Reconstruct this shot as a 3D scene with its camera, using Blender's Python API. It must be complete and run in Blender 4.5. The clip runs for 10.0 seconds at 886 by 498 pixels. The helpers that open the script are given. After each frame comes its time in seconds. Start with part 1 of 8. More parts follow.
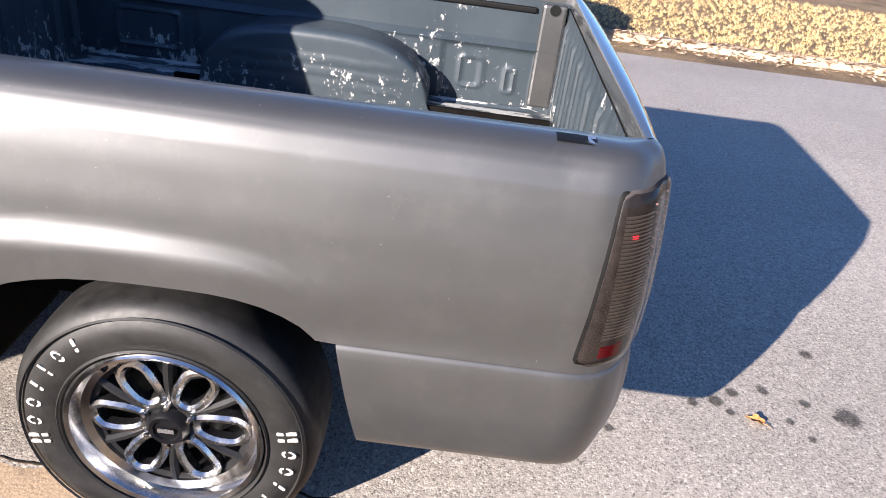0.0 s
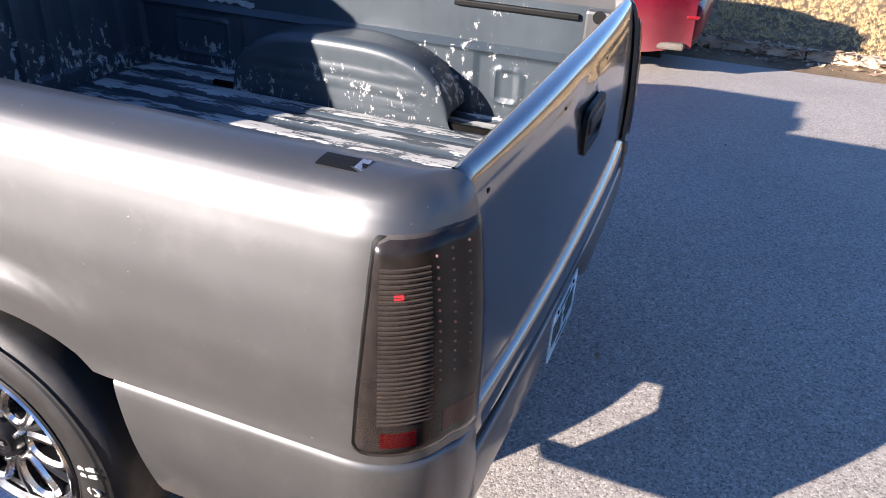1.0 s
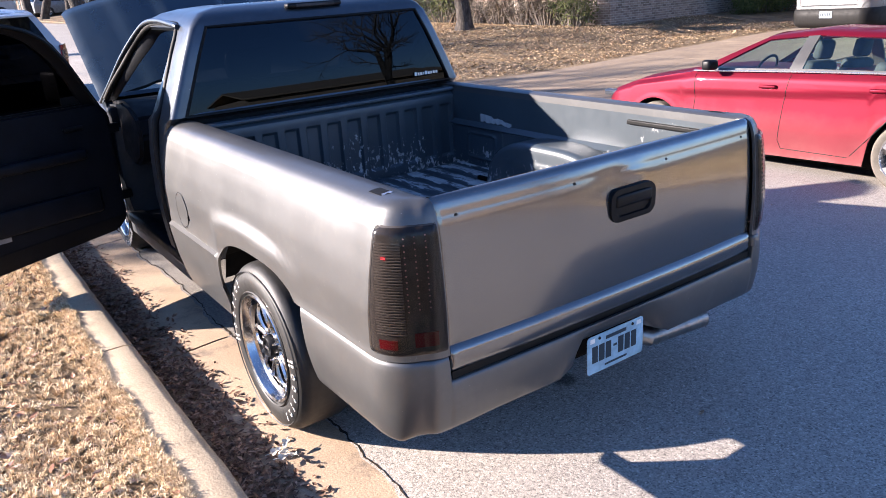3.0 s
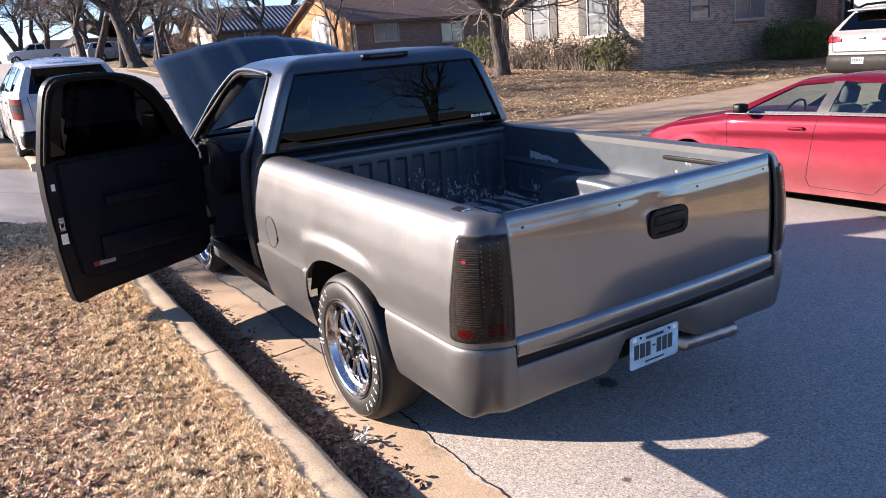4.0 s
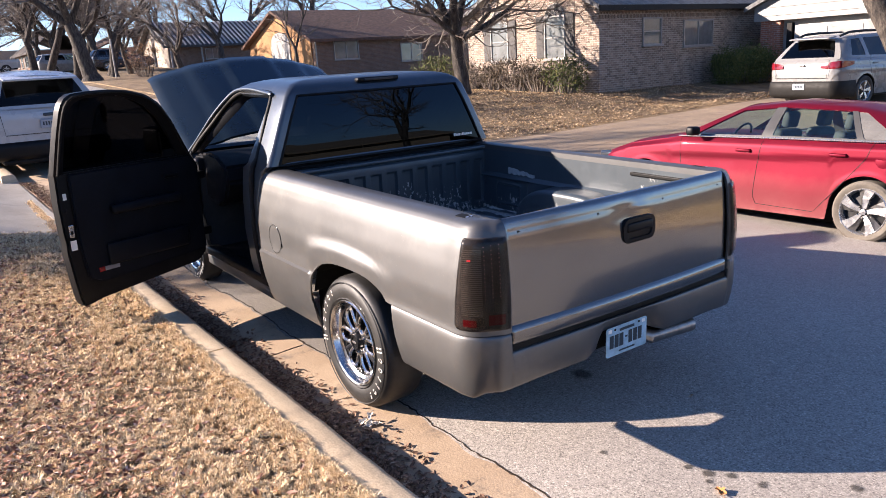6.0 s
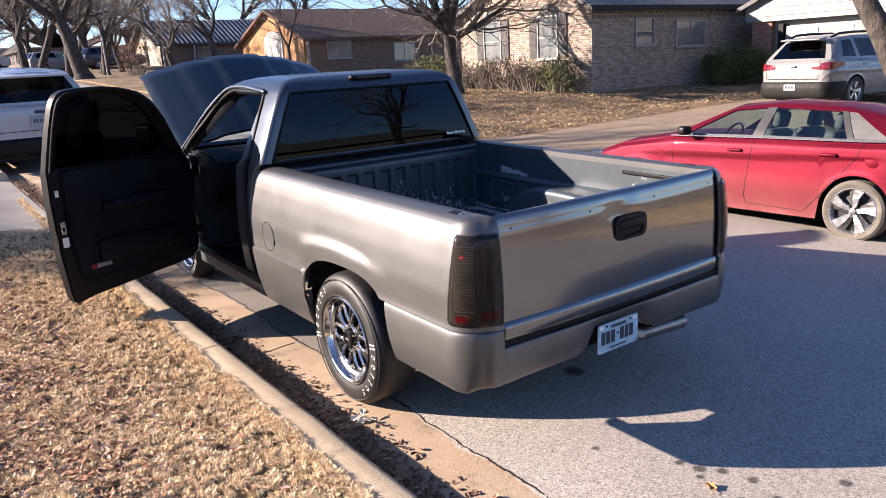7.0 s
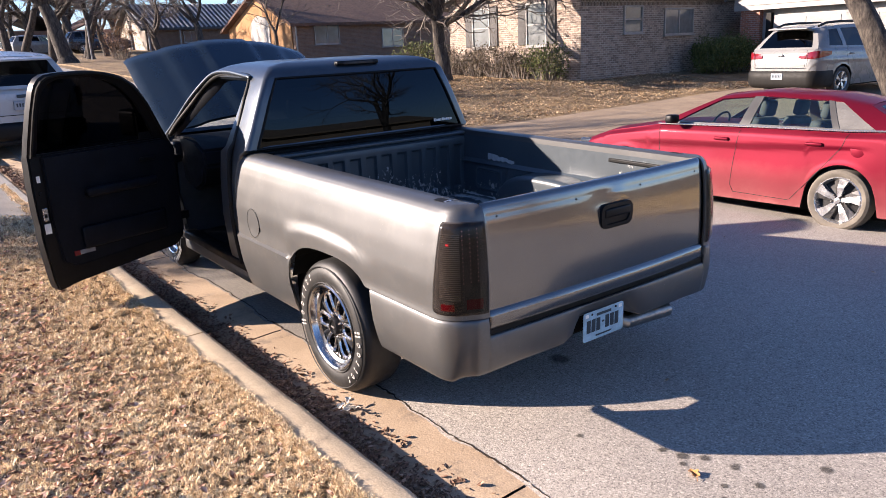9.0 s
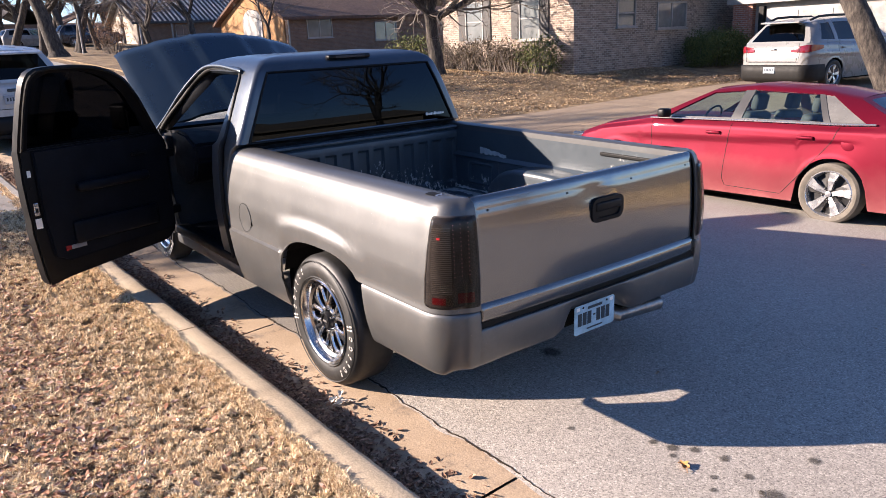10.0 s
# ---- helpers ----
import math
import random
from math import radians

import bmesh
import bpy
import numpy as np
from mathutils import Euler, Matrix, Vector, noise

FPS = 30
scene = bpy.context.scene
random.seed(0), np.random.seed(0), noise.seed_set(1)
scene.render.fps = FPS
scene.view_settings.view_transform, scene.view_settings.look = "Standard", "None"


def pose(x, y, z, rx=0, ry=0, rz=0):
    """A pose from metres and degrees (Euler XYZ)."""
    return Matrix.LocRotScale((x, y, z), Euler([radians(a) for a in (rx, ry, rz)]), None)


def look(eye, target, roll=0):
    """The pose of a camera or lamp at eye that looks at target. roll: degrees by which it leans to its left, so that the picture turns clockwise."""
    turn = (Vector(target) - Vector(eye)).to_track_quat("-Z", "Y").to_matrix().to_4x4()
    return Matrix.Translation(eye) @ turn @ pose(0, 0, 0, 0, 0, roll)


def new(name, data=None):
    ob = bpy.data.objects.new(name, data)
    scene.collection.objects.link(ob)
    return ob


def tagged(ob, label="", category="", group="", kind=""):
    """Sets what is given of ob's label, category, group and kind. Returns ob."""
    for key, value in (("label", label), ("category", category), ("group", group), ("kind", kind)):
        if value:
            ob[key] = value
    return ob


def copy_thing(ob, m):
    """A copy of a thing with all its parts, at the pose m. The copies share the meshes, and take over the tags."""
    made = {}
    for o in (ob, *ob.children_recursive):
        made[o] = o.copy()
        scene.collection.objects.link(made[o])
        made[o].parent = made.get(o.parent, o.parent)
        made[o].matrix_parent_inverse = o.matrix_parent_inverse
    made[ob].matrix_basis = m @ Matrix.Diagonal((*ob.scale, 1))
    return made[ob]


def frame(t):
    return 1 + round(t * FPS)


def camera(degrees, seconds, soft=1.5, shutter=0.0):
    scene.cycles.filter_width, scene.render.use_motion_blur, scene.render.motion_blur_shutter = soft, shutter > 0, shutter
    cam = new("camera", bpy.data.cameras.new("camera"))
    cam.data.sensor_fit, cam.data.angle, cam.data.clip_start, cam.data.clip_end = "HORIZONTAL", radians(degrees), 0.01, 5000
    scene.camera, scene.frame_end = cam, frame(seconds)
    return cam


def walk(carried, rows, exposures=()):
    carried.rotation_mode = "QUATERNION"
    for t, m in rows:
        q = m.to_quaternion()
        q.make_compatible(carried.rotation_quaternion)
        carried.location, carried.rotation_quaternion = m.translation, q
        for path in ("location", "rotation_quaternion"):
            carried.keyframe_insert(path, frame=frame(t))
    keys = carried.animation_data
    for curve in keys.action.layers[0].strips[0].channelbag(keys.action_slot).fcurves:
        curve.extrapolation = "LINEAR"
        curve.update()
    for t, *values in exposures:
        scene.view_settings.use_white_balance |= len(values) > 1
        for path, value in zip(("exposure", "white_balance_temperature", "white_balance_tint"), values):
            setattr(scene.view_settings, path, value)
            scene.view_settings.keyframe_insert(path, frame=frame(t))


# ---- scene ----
cam = camera(61.3, 10.0, soft=0.7)
PATH = [
    (0, (0.152, 0.265, 1.734), (0.149, 2.006, 0.749), 6.2),
    (0.5, (0.574, 0.527, 1.674), (0.256, 2.238, 0.688), 4.5),
    (1, (0.956, 0.76, 1.661), (0.326, 2.39, 0.688), 1.6),
    (1.5, (1.334, 0.918, 1.649), (0.389, 2.42, 0.728), -1.1),
    (2, (1.69, 0.829, 1.656), (0.478, 2.18, 0.814), -3.0),
    (2.5, (2.056, 0.727, 1.696), (0.636, 1.927, 0.959), -3.9),
    (3, (2.406, 0.604, 1.76), (0.836, 1.667, 1.123), -4.5),
    (3.2, (2.489, 0.53, 1.773), (0.883, 1.56, 1.171), -4.6),
    (4.5, (2.888, -0.005, 1.842), (1.249, 1.027, 1.341), -4.4),
    (5, (2.97, -0.138, 1.879), (1.353, 0.933, 1.388), -3.9),
    (5.5, (2.998, -0.218, 1.876), (1.404, 0.887, 1.388), -3.6),
    (7, (3.023, -0.254, 1.86), (1.455, 0.887, 1.371), -3.2),
    (7.5, (3.027, -0.257, 1.86), (1.459, 0.882, 1.366), -3.0),
    (8, (3.021, -0.253, 1.859), (1.457, 0.889, 1.357), -2.9),
    (8.5, (3.012, -0.244, 1.858), (1.458, 0.907, 1.346), -2.9),
    (9, (3.019, -0.237, 1.857), (1.476, 0.923, 1.334), -2.8),
    (9.5, (3.028, -0.236, 1.853), (1.493, 0.93, 1.324), -2.8),
    (10, (3.033, -0.234, 1.858), (1.503, 0.936, 1.319), -2.8),
]
EXPOSURES = [(0.0, 1.84, 5480, 18), (1.0, 1.95, 5500, 19), (1.5, 2.15, 5495, 20), (2.5, 2.30, 5480, 21), (3.2, 2.24, 5560, 21), (4.5, 1.92, 5800, 22), (10.0, 1.87, 5900, 22)]
walk(cam, [(t, look(eye, target, roll)) for t, eye, target, roll in PATH], EXPOSURES)

# ---- world and sun ----
SUN_WAY = Vector((1.66, 2.05, -1.0)).normalized()       # the way the sunlight travels
SUN_EL = math.asin(-SUN_WAY.z)
world = bpy.data.worlds.new("sky")
scene.world = world
world.use_nodes = True
wn = world.node_tree.nodes
sky = wn.new("ShaderNodeTexSky")
sky.sky_type = "NISHITA"
sky.sun_disc = False
sky.sun_elevation = SUN_EL
sky.sun_rotation = math.atan2(-SUN_WAY.x, -SUN_WAY.y)
sky.air_density, sky.dust_density, sky.ozone_density = 0.85, 0.1, 3.5
wn["Background"].inputs["Strength"].default_value = 0.058
world.node_tree.links.new(sky.outputs[0], wn["Background"].inputs["Color"])
sun = new("sun", bpy.data.lights.new("sun", "SUN"))
sun.data.energy, sun.data.angle, sun.data.color = 5.0, radians(0.5), (1.0, 0.83, 0.60)
sun.matrix_world = look((-16, -20, 12), Vector((-16, -20, 12)) + SUN_WAY)


# ---- materials ----
def nodes_of(name):
    m = bpy.data.materials.new(name)
    m.use_nodes = True
    nt = m.node_tree
    return m, nt, nt.nodes["Principled BSDF"]


def add(nt, kind, **inputs):
    n = nt.nodes.new(kind)
    for k, v in inputs.items():
        n.inputs[k.replace("_", " ")].default_value = v
    return n


def coords(nt, scale=None):
    tc = nt.nodes.new("ShaderNodeTexCoord")
    if scale is None:
        return tc.outputs["Object"]
    mp = nt.nodes.new("ShaderNodeMapping")
    mp.inputs["Scale"].default_value = scale
    nt.links.new(tc.outputs["Object"], mp.inputs["Vector"])
    return mp.outputs["Vector"]


def noise_tex(nt, vec, scale, detail=4.0, rough=0.55):
    n = add(nt, "ShaderNodeTexNoise", Scale=scale, Detail=detail, Roughness=rough)
    nt.links.new(vec, n.inputs["Vector"])
    return n.outputs["Fac"]


def ramp(nt, fac, stops):
    r = nt.nodes.new("ShaderNodeValToRGB")
    els = r.color_ramp.elements
    while len(els) < len(stops):
        els.new(0.5)
    for e, (p, c) in zip(els, stops):
        e.position = p
        e.color = (*c, 1.0) if len(c) == 3 else c
    nt.links.new(fac, r.inputs["Fac"])
    return r.outputs["Color"]


def mixc(nt, fac, a, b, mode="MIX"):
    m = nt.nodes.new("ShaderNodeMix")
    m.data_type, m.blend_type = "RGBA", mode
    for sock, v in ((m.inputs[0], fac), (m.inputs[6], a), (m.inputs[7], b)):
        if hasattr(v, "links"):
            nt.links.new(v, sock)
        else:
            sock.default_value = (*v, 1.0) if isinstance(v, tuple) else v
    return m.outputs[2]


def bump(nt, bsdf, height, strength, distance):
    b = add(nt, "ShaderNodeBump", Strength=strength, Distance=distance)
    nt.links.new(height, b.inputs["Height"])
    nt.links.new(b.outputs["Normal"], bsdf.inputs["Normal"])


def grey(v):
    return (v, v, v)


def simple(name, color, rough=0.5, metal=0.0, var=0.12, scale=6.0, fine=60.0, bumps=0.0, coat=0.0, spec=0.5, bdist=0.002):
    """A plain surface: a colour with stains at one scale and grain at another."""
    m, nt, b = nodes_of(name)
    vec = coords(nt)
    lo = tuple(c * (1 - var) for c in color)
    hi = tuple(min(1.0, c * (1 + var)) for c in color)
    base = ramp(nt, noise_tex(nt, vec, scale), [(0.3, lo), (0.7, hi)])
    grain = ramp(nt, noise_tex(nt, vec, fine, 2.0), [(0.3, grey(1 - var * 0.6)), (0.7, grey(1.0))])
    nt.links.new(mixc(nt, 1.0, base, grain, "MULTIPLY"), b.inputs["Base Color"])
    rr = ramp(nt, noise_tex(nt, vec, scale * 2.3), [(0.3, grey(max(0.02, rough - 0.07))), (0.7, grey(min(1, rough + 0.07)))])
    nt.links.new(rr, b.inputs["Roughness"])
    b.inputs["Metallic"].default_value = metal
    b.inputs["Coat Weight"].default_value = coat
    b.inputs["Coat Roughness"].default_value = 0.06
    b.inputs["Specular IOR Level"].default_value = spec
    if bumps:
        bump(nt, b, noise_tex(nt, vec, fine, 3.0), bumps, bdist)
    return m


def truck_paint(name, rough, coat_rough, metal, tone=1.0, hue=(1.0, 1.0, 1.0), coat=0.45):
    """Satin metallic grey: faint clouding, dust and fine specks of road grit. tone, hue: light and shade put into the
    colour.
    """
    m, nt, b = nodes_of(name)
    vec = coords(nt)
    cloud = ramp(nt, noise_tex(nt, vec, 2.2, 4.0, 0.6), [(0.3, tuple(tone * c * h for c, h in zip((0.098, 0.099, 0.0995), hue))), (0.72, tuple(tone * c * h for c, h in zip((0.123, 0.124, 0.1245), hue)))])
    dust = noise_tex(nt, vec, 7.0, 7.0, 0.72)
    col = mixc(nt, ramp(nt, dust, [(0.52, grey(0.0)), (0.80, grey(0.12))]), cloud, (0.34, 0.32, 0.295))
    specks = ramp(nt, noise_tex(nt, vec, 120.0, 2.0), [(0.765, grey(0.0)), (0.78, grey(0.5))])
    col = mixc(nt, specks, col, (0.55, 0.53, 0.5))
    nt.links.new(col, b.inputs["Base Color"])
    b.inputs["Metallic"].default_value = metal
    smear = noise_tex(nt, vec, 5.0, 5.0, 0.65)
    nt.links.new(ramp(nt, smear, [(0.3, grey(rough - 0.015)), (0.7, grey(rough + 0.025))]), b.inputs["Roughness"])
    b.inputs["Coat Weight"].default_value = coat
    nt.links.new(ramp(nt, smear, [(0.3, grey(coat_rough * 0.7)), (0.7, grey(coat_rough * 1.5))]), b.inputs["Coat Roughness"])
    bump(nt, b, noise_tex(nt, vec, 2.4, 1.0), 0.03, 0.02)
    return m


def bed_paint(name, scale=(1, 1, 1), amount=0.5, fine=16.0, ribs=None):
    """Dark bed paint, scratched through to pale primer; ribs: height of the raised ribs, which are scraped bare."""
    m, nt, b = nodes_of(name)
    vec = coords(nt, scale)
    base = ramp(nt, noise_tex(nt, vec, 3.0), [(0.3, (0.029, 0.040, 0.050)), (0.7, (0.046, 0.060, 0.072))])
    patches = noise_tex(nt, vec, fine, 9.0, 0.75)
    zone = noise_tex(nt, coords(nt), 3.3, 3.0)
    mul = nt.nodes.new("ShaderNodeMath")
    mul.operation = "MULTIPLY_ADD"
    nt.links.new(zone, mul.inputs[0])
    mul.inputs[1].default_value = 0.62
    nt.links.new(patches, mul.inputs[2])
    level = mul.outputs[0]
    tc = nt.nodes.new("ShaderNodeTexCoord")
    sep = nt.nodes.new("ShaderNodeSeparateXYZ")
    nt.links.new(tc.outputs["Object"], sep.inputs[0])
    mr = nt.nodes.new("ShaderNodeMapRange")
    nt.links.new(sep.outputs[2], mr.inputs["Value"])
    lo, hi, a, c = (ribs - 0.010, ribs, -0.08, 0.085) if ribs else (0.70, 1.02, 0.05, -0.09)
    for k, v in (("From Min", lo), ("From Max", hi), ("To Min", a), ("To Max", c)):
        mr.inputs[k].default_value = v
    plus = nt.nodes.new("ShaderNodeMath")
    plus.operation = "ADD"
    nt.links.new(level, plus.inputs[0])
    nt.links.new(mr.outputs[0], plus.inputs[1])
    worn = ramp(nt, plus.outputs[0], [(0.975 - amount * 0.12, grey(0.0)), (0.985 - amount * 0.12, grey(1.0))])
    col = mixc(nt, worn, base, (0.40, 0.40, 0.385))
    nt.links.new(col, b.inputs["Base Color"])
    nt.links.new(ramp(nt, patches, [(0.3, grey(0.36)), (0.7, grey(0.46))]), b.inputs["Roughness"])
    nt.links.new(ramp(nt, worn, [(0.0, grey(0.10)), (1.0, grey(0.0))]), b.inputs["Metallic"])
    b.inputs["Specular IOR Level"].default_value = 0.7
    bump(nt, b, worn, 0.25, -0.001)
    return m


def road_mat():
    """Sun-bleached asphalt: fine mixed aggregate in a grey-brown binder, with stains and pale wear."""
    m, nt, b = nodes_of("worn_asphalt")
    vec = coords(nt)
    big = ramp(nt, noise_tex(nt, vec, 0.6, 6.0, 0.6), [(0.3, (0.310, 0.280, 0.244)), (0.7, (0.385, 0.350, 0.308))])
    vor = add(nt, "ShaderNodeTexVoronoi", Scale=160.0)
    nt.links.new(vec, vor.inputs["Vector"])
    stone = ramp(nt, vor.outputs["Color"], [(0.08, grey(0.42)), (0.35, grey(0.88)), (0.75, grey(1.10)), (0.96, grey(1.65))])
    chips = ramp(nt, noise_tex(nt, vec, 60.0, 5.0, 0.75), [(0.30, grey(0.62)), (0.5, grey(1.0)), (0.72, grey(1.25))])
    col = mixc(nt, 1.0, mixc(nt, 1.0, big, stone, "MULTIPLY"), chips, "MULTIPLY")
    stain = ramp(nt, noise_tex(nt, vec, 2.6, 5.0, 0.65), [(0.66, grey(0.0)), (0.76, grey(0.5))])
    col = mixc(nt, stain, col, (0.09, 0.085, 0.08))
    # a darker patch of asphalt along the gutter, its rim broken by noise
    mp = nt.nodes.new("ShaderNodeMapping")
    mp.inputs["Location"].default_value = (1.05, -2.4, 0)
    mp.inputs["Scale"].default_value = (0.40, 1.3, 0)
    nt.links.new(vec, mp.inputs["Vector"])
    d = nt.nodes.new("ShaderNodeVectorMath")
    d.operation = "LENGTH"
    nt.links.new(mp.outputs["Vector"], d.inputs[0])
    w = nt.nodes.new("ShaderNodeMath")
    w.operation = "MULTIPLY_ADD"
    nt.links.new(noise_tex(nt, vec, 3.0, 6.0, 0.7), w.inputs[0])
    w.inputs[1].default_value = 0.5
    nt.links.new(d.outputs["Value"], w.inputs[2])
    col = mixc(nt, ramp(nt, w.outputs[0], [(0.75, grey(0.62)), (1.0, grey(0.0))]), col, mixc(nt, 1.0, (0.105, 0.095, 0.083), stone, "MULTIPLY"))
    nt.links.new(col, b.inputs["Base Color"])
    b.inputs["Roughness"].default_value = 0.8
    bump(nt, b, vor.outputs["Distance"], 0.45, -0.0022)
    return m


def concrete(name, a, c, stain=(0.12, 0.1, 0.085), amount=0.45):
    m, nt, b = nodes_of(name)
    vec = coords(nt)
    base = ramp(nt, noise_tex(nt, vec, 1.6, 6.0, 0.6), [(0.28, a), (0.72, c)])
    st = ramp(nt, noise_tex(nt, vec, 4.5, 7.0, 0.7), [(0.55, grey(0.0)), (0.72, grey(amount))])
    col = mixc(nt, st, base, stain)
    sand = ramp(nt, noise_tex(nt, vec, 130.0, 2.0), [(0.3, grey(0.72)), (0.7, grey(1.15))])
    nt.links.new(mixc(nt, 1.0, col, sand, "MULTIPLY"), b.inputs["Base Color"])
    b.inputs["Roughness"].default_value = 0.9
    bump(nt, b, noise_tex(nt, vec, 80.0, 4.0), 0.5, 0.004)
    return m


def ground_mat():
    m, nt, b = nodes_of("dry_lawn_soil")
    vec = coords(nt)
    col = ramp(nt, noise_tex(nt, vec, 1.3, 7.0, 0.7), [(0.3, (0.10, 0.066, 0.034)), (0.5, (0.20, 0.136, 0.070)), (0.7, (0.34, 0.242, 0.132))])
    fine = ramp(nt, noise_tex(nt, vec, 45.0, 4.0, 0.7), [(0.3, grey(0.5)), (0.7, grey(1.2))])
    nt.links.new(mixc(nt, 1.0, col, fine, "MULTIPLY"), b.inputs["Base Color"])
    b.inputs["Roughness"].default_value = 0.95
    bump(nt, b, noise_tex(nt, vec, 30.0, 5.0, 0.7), 1.0, 0.03)
    return m


def island_mat(name, stops, rough=0.8, spec=0.3):
    """Colour by piece of the mesh, for leaves and blades."""
    m, nt, b = nodes_of(name)
    g = nt.nodes.new("ShaderNodeNewGeometry")
    nt.links.new(ramp(nt, g.outputs["Random Per Island"], stops), b.inputs["Base Color"])
    b.inputs["Roughness"].default_value = rough
    b.inputs["Specular IOR Level"].default_value = spec
    return m


def brick_mat(name, a, c, mortar, size=(0.22, 0.075)):
    m, nt, b = nodes_of(name)
    tc = nt.nodes.new("ShaderNodeTexCoord")
    sep = nt.nodes.new("ShaderNodeSeparateXYZ")
    nt.links.new(tc.outputs["Object"], sep.inputs[0])
    s = nt.nodes.new("ShaderNodeMath")
    s.operation = "ADD"
    nt.links.new(sep.outputs[0], s.inputs[0])
    nt.links.new(sep.outputs[1], s.inputs[1])
    cmb = nt.nodes.new("ShaderNodeCombineXYZ")
    nt.links.new(s.outputs[0], cmb.inputs[0])
    nt.links.new(sep.outputs[2], cmb.inputs[1])
    br = add(nt, "ShaderNodeTexBrick", Scale=1.0, Mortar_Size=0.008, Bias=0.0)
    br.inputs["Brick Width"].default_value, br.inputs["Row Height"].default_value = size
    for k, v in (("Color1", a), ("Color2", c), ("Mortar", mortar)):
        br.inputs[k].default_value = (*v, 1)
    nt.links.new(cmb.outputs[0], br.inputs["Vector"])
    vr = ramp(nt, noise_tex(nt, tc.outputs["Object"], 3.5, 6.0, 0.8), [(0.3, grey(0.7)), (0.7, grey(1.2))])
    nt.links.new(mixc(nt, 1.0, br.outputs["Color"], vr, "MULTIPLY"), b.inputs["Base Color"])
    b.inputs["Roughness"].default_value = 0.9
    bump(nt, b, br.outputs["Fac"], 0.6, -0.01)
    return m


def glass_mat(name, color, ior, rough=0.0, film=(1.0, 1.0, 1.0)):
    """Tinted pane: a mirror coat over glass that lets part of the light pass."""
    m, nt, b = nodes_of(name)
    nt.nodes.remove(b)
    out = nt.nodes["Material Output"]
    tr = nt.nodes.new("ShaderNodeBsdfTransparent")
    tr.inputs["Color"].default_value = (*color, 1)
    gl = nt.nodes.new("ShaderNodeBsdfGlossy")
    gl.inputs["Roughness"].default_value = rough
    gl.inputs["Color"].default_value = (*film, 1)
    # gloss after Schlick: the same from both sides of a thin pane
    lw = nt.nodes.new("ShaderNodeLayerWeight")
    lw.inputs["Blend"].default_value = 0.5
    pw = nt.nodes.new("ShaderNodeMath")
    pw.operation = "POWER"
    nt.links.new(lw.outputs["Facing"], pw.inputs[0])
    pw.inputs[1].default_value = 5.0
    fr = nt.nodes.new("ShaderNodeMath")
    fr.operation = "MULTIPLY_ADD"
    nt.links.new(pw.outputs[0], fr.inputs[0])
    f0 = ((ior - 1) / (ior + 1)) ** 2
    fr.inputs[1].default_value, fr.inputs[2].default_value = 1 - f0, f0
    mx = nt.nodes.new("ShaderNodeMixShader")
    nt.links.new(fr.outputs[0], mx.inputs[0])
    nt.links.new(tr.outputs[0], mx.inputs[1])
    nt.links.new(gl.outputs[0], mx.inputs[2])
    nt.links.new(mx.outputs[0], out.inputs["Surface"])
    return m


def stain_mat(name, color):
    """A dried drip: dense in the middle, broken up and fading at its rim."""
    m, nt, b = nodes_of(name)
    tc = nt.nodes.new("ShaderNodeTexCoord")
    d = nt.nodes.new("ShaderNodeVectorMath")
    d.operation = "DISTANCE"
    nt.links.new(tc.outputs["Generated"], d.inputs[0])
    d.inputs[1].default_value = (0.5, 0.5, 0.5)
    n = noise_tex(nt, tc.outputs["Object"], 70.0, 4.0, 0.7)
    s = nt.nodes.new("ShaderNodeMath")
    s.operation = "MULTIPLY_ADD"
    nt.links.new(n, s.inputs[0])
    s.inputs[1].default_value = -0.5
    nt.links.new(d.outputs["Value"], s.inputs[2])
    nt.links.new(ramp(nt, s.outputs[0], [(0.0, grey(0.60)), (0.20, grey(0.0))]), b.inputs["Alpha"])
    b.inputs["Base Color"].default_value = (*color, 1)
    b.inputs["Roughness"].default_value = 0.8
    return m


def dusty_paint(name, color, rough, metal):
    """Metallic car paint with a film of road dust flung up from the wheels and along the sills."""
    m, nt, b = nodes_of(name)
    vec = coords(nt)
    sep = nt.nodes.new("ShaderNodeSeparateXYZ")
    nt.links.new(vec, sep.inputs[0])
    base = ramp(nt, noise_tex(nt, vec, 2.0, 3.0), [(0.3, tuple(c * 0.92 for c in color)), (0.7, tuple(c * 1.08 for c in color))])
    wob = nt.nodes.new("ShaderNodeMath")
    wob.operation = "MULTIPLY_ADD"
    nt.links.new(noise_tex(nt, vec, 5.0, 5.0, 0.65), wob.inputs[0])
    wob.inputs[1].default_value = -0.22
    nt.links.new(sep.outputs[2], wob.inputs[2])
    film = ramp(nt, wob.outputs[0], [(0.02, grey(0.50)), (0.10, grey(0.25)), (0.22, grey(0.14)), (0.38, grey(0.075)), (0.54, grey(0.0))])
    nt.links.new(mixc(nt, film, base, (0.42, 0.20, 0.185)), b.inputs["Base Color"])
    b.inputs["Metallic"].default_value = metal
    b.inputs["Specular IOR Level"].default_value = 0.10
    nt.links.new(ramp(nt, film, [(0.0, grey(rough)), (0.7, grey(0.8))]), b.inputs["Roughness"])
    nt.links.new(ramp(nt, film, [(0.0, grey(0.22)), (0.5, grey(0.0))]), b.inputs["Coat Weight"])
    b.inputs["Coat Roughness"].default_value = 0.03
    return m


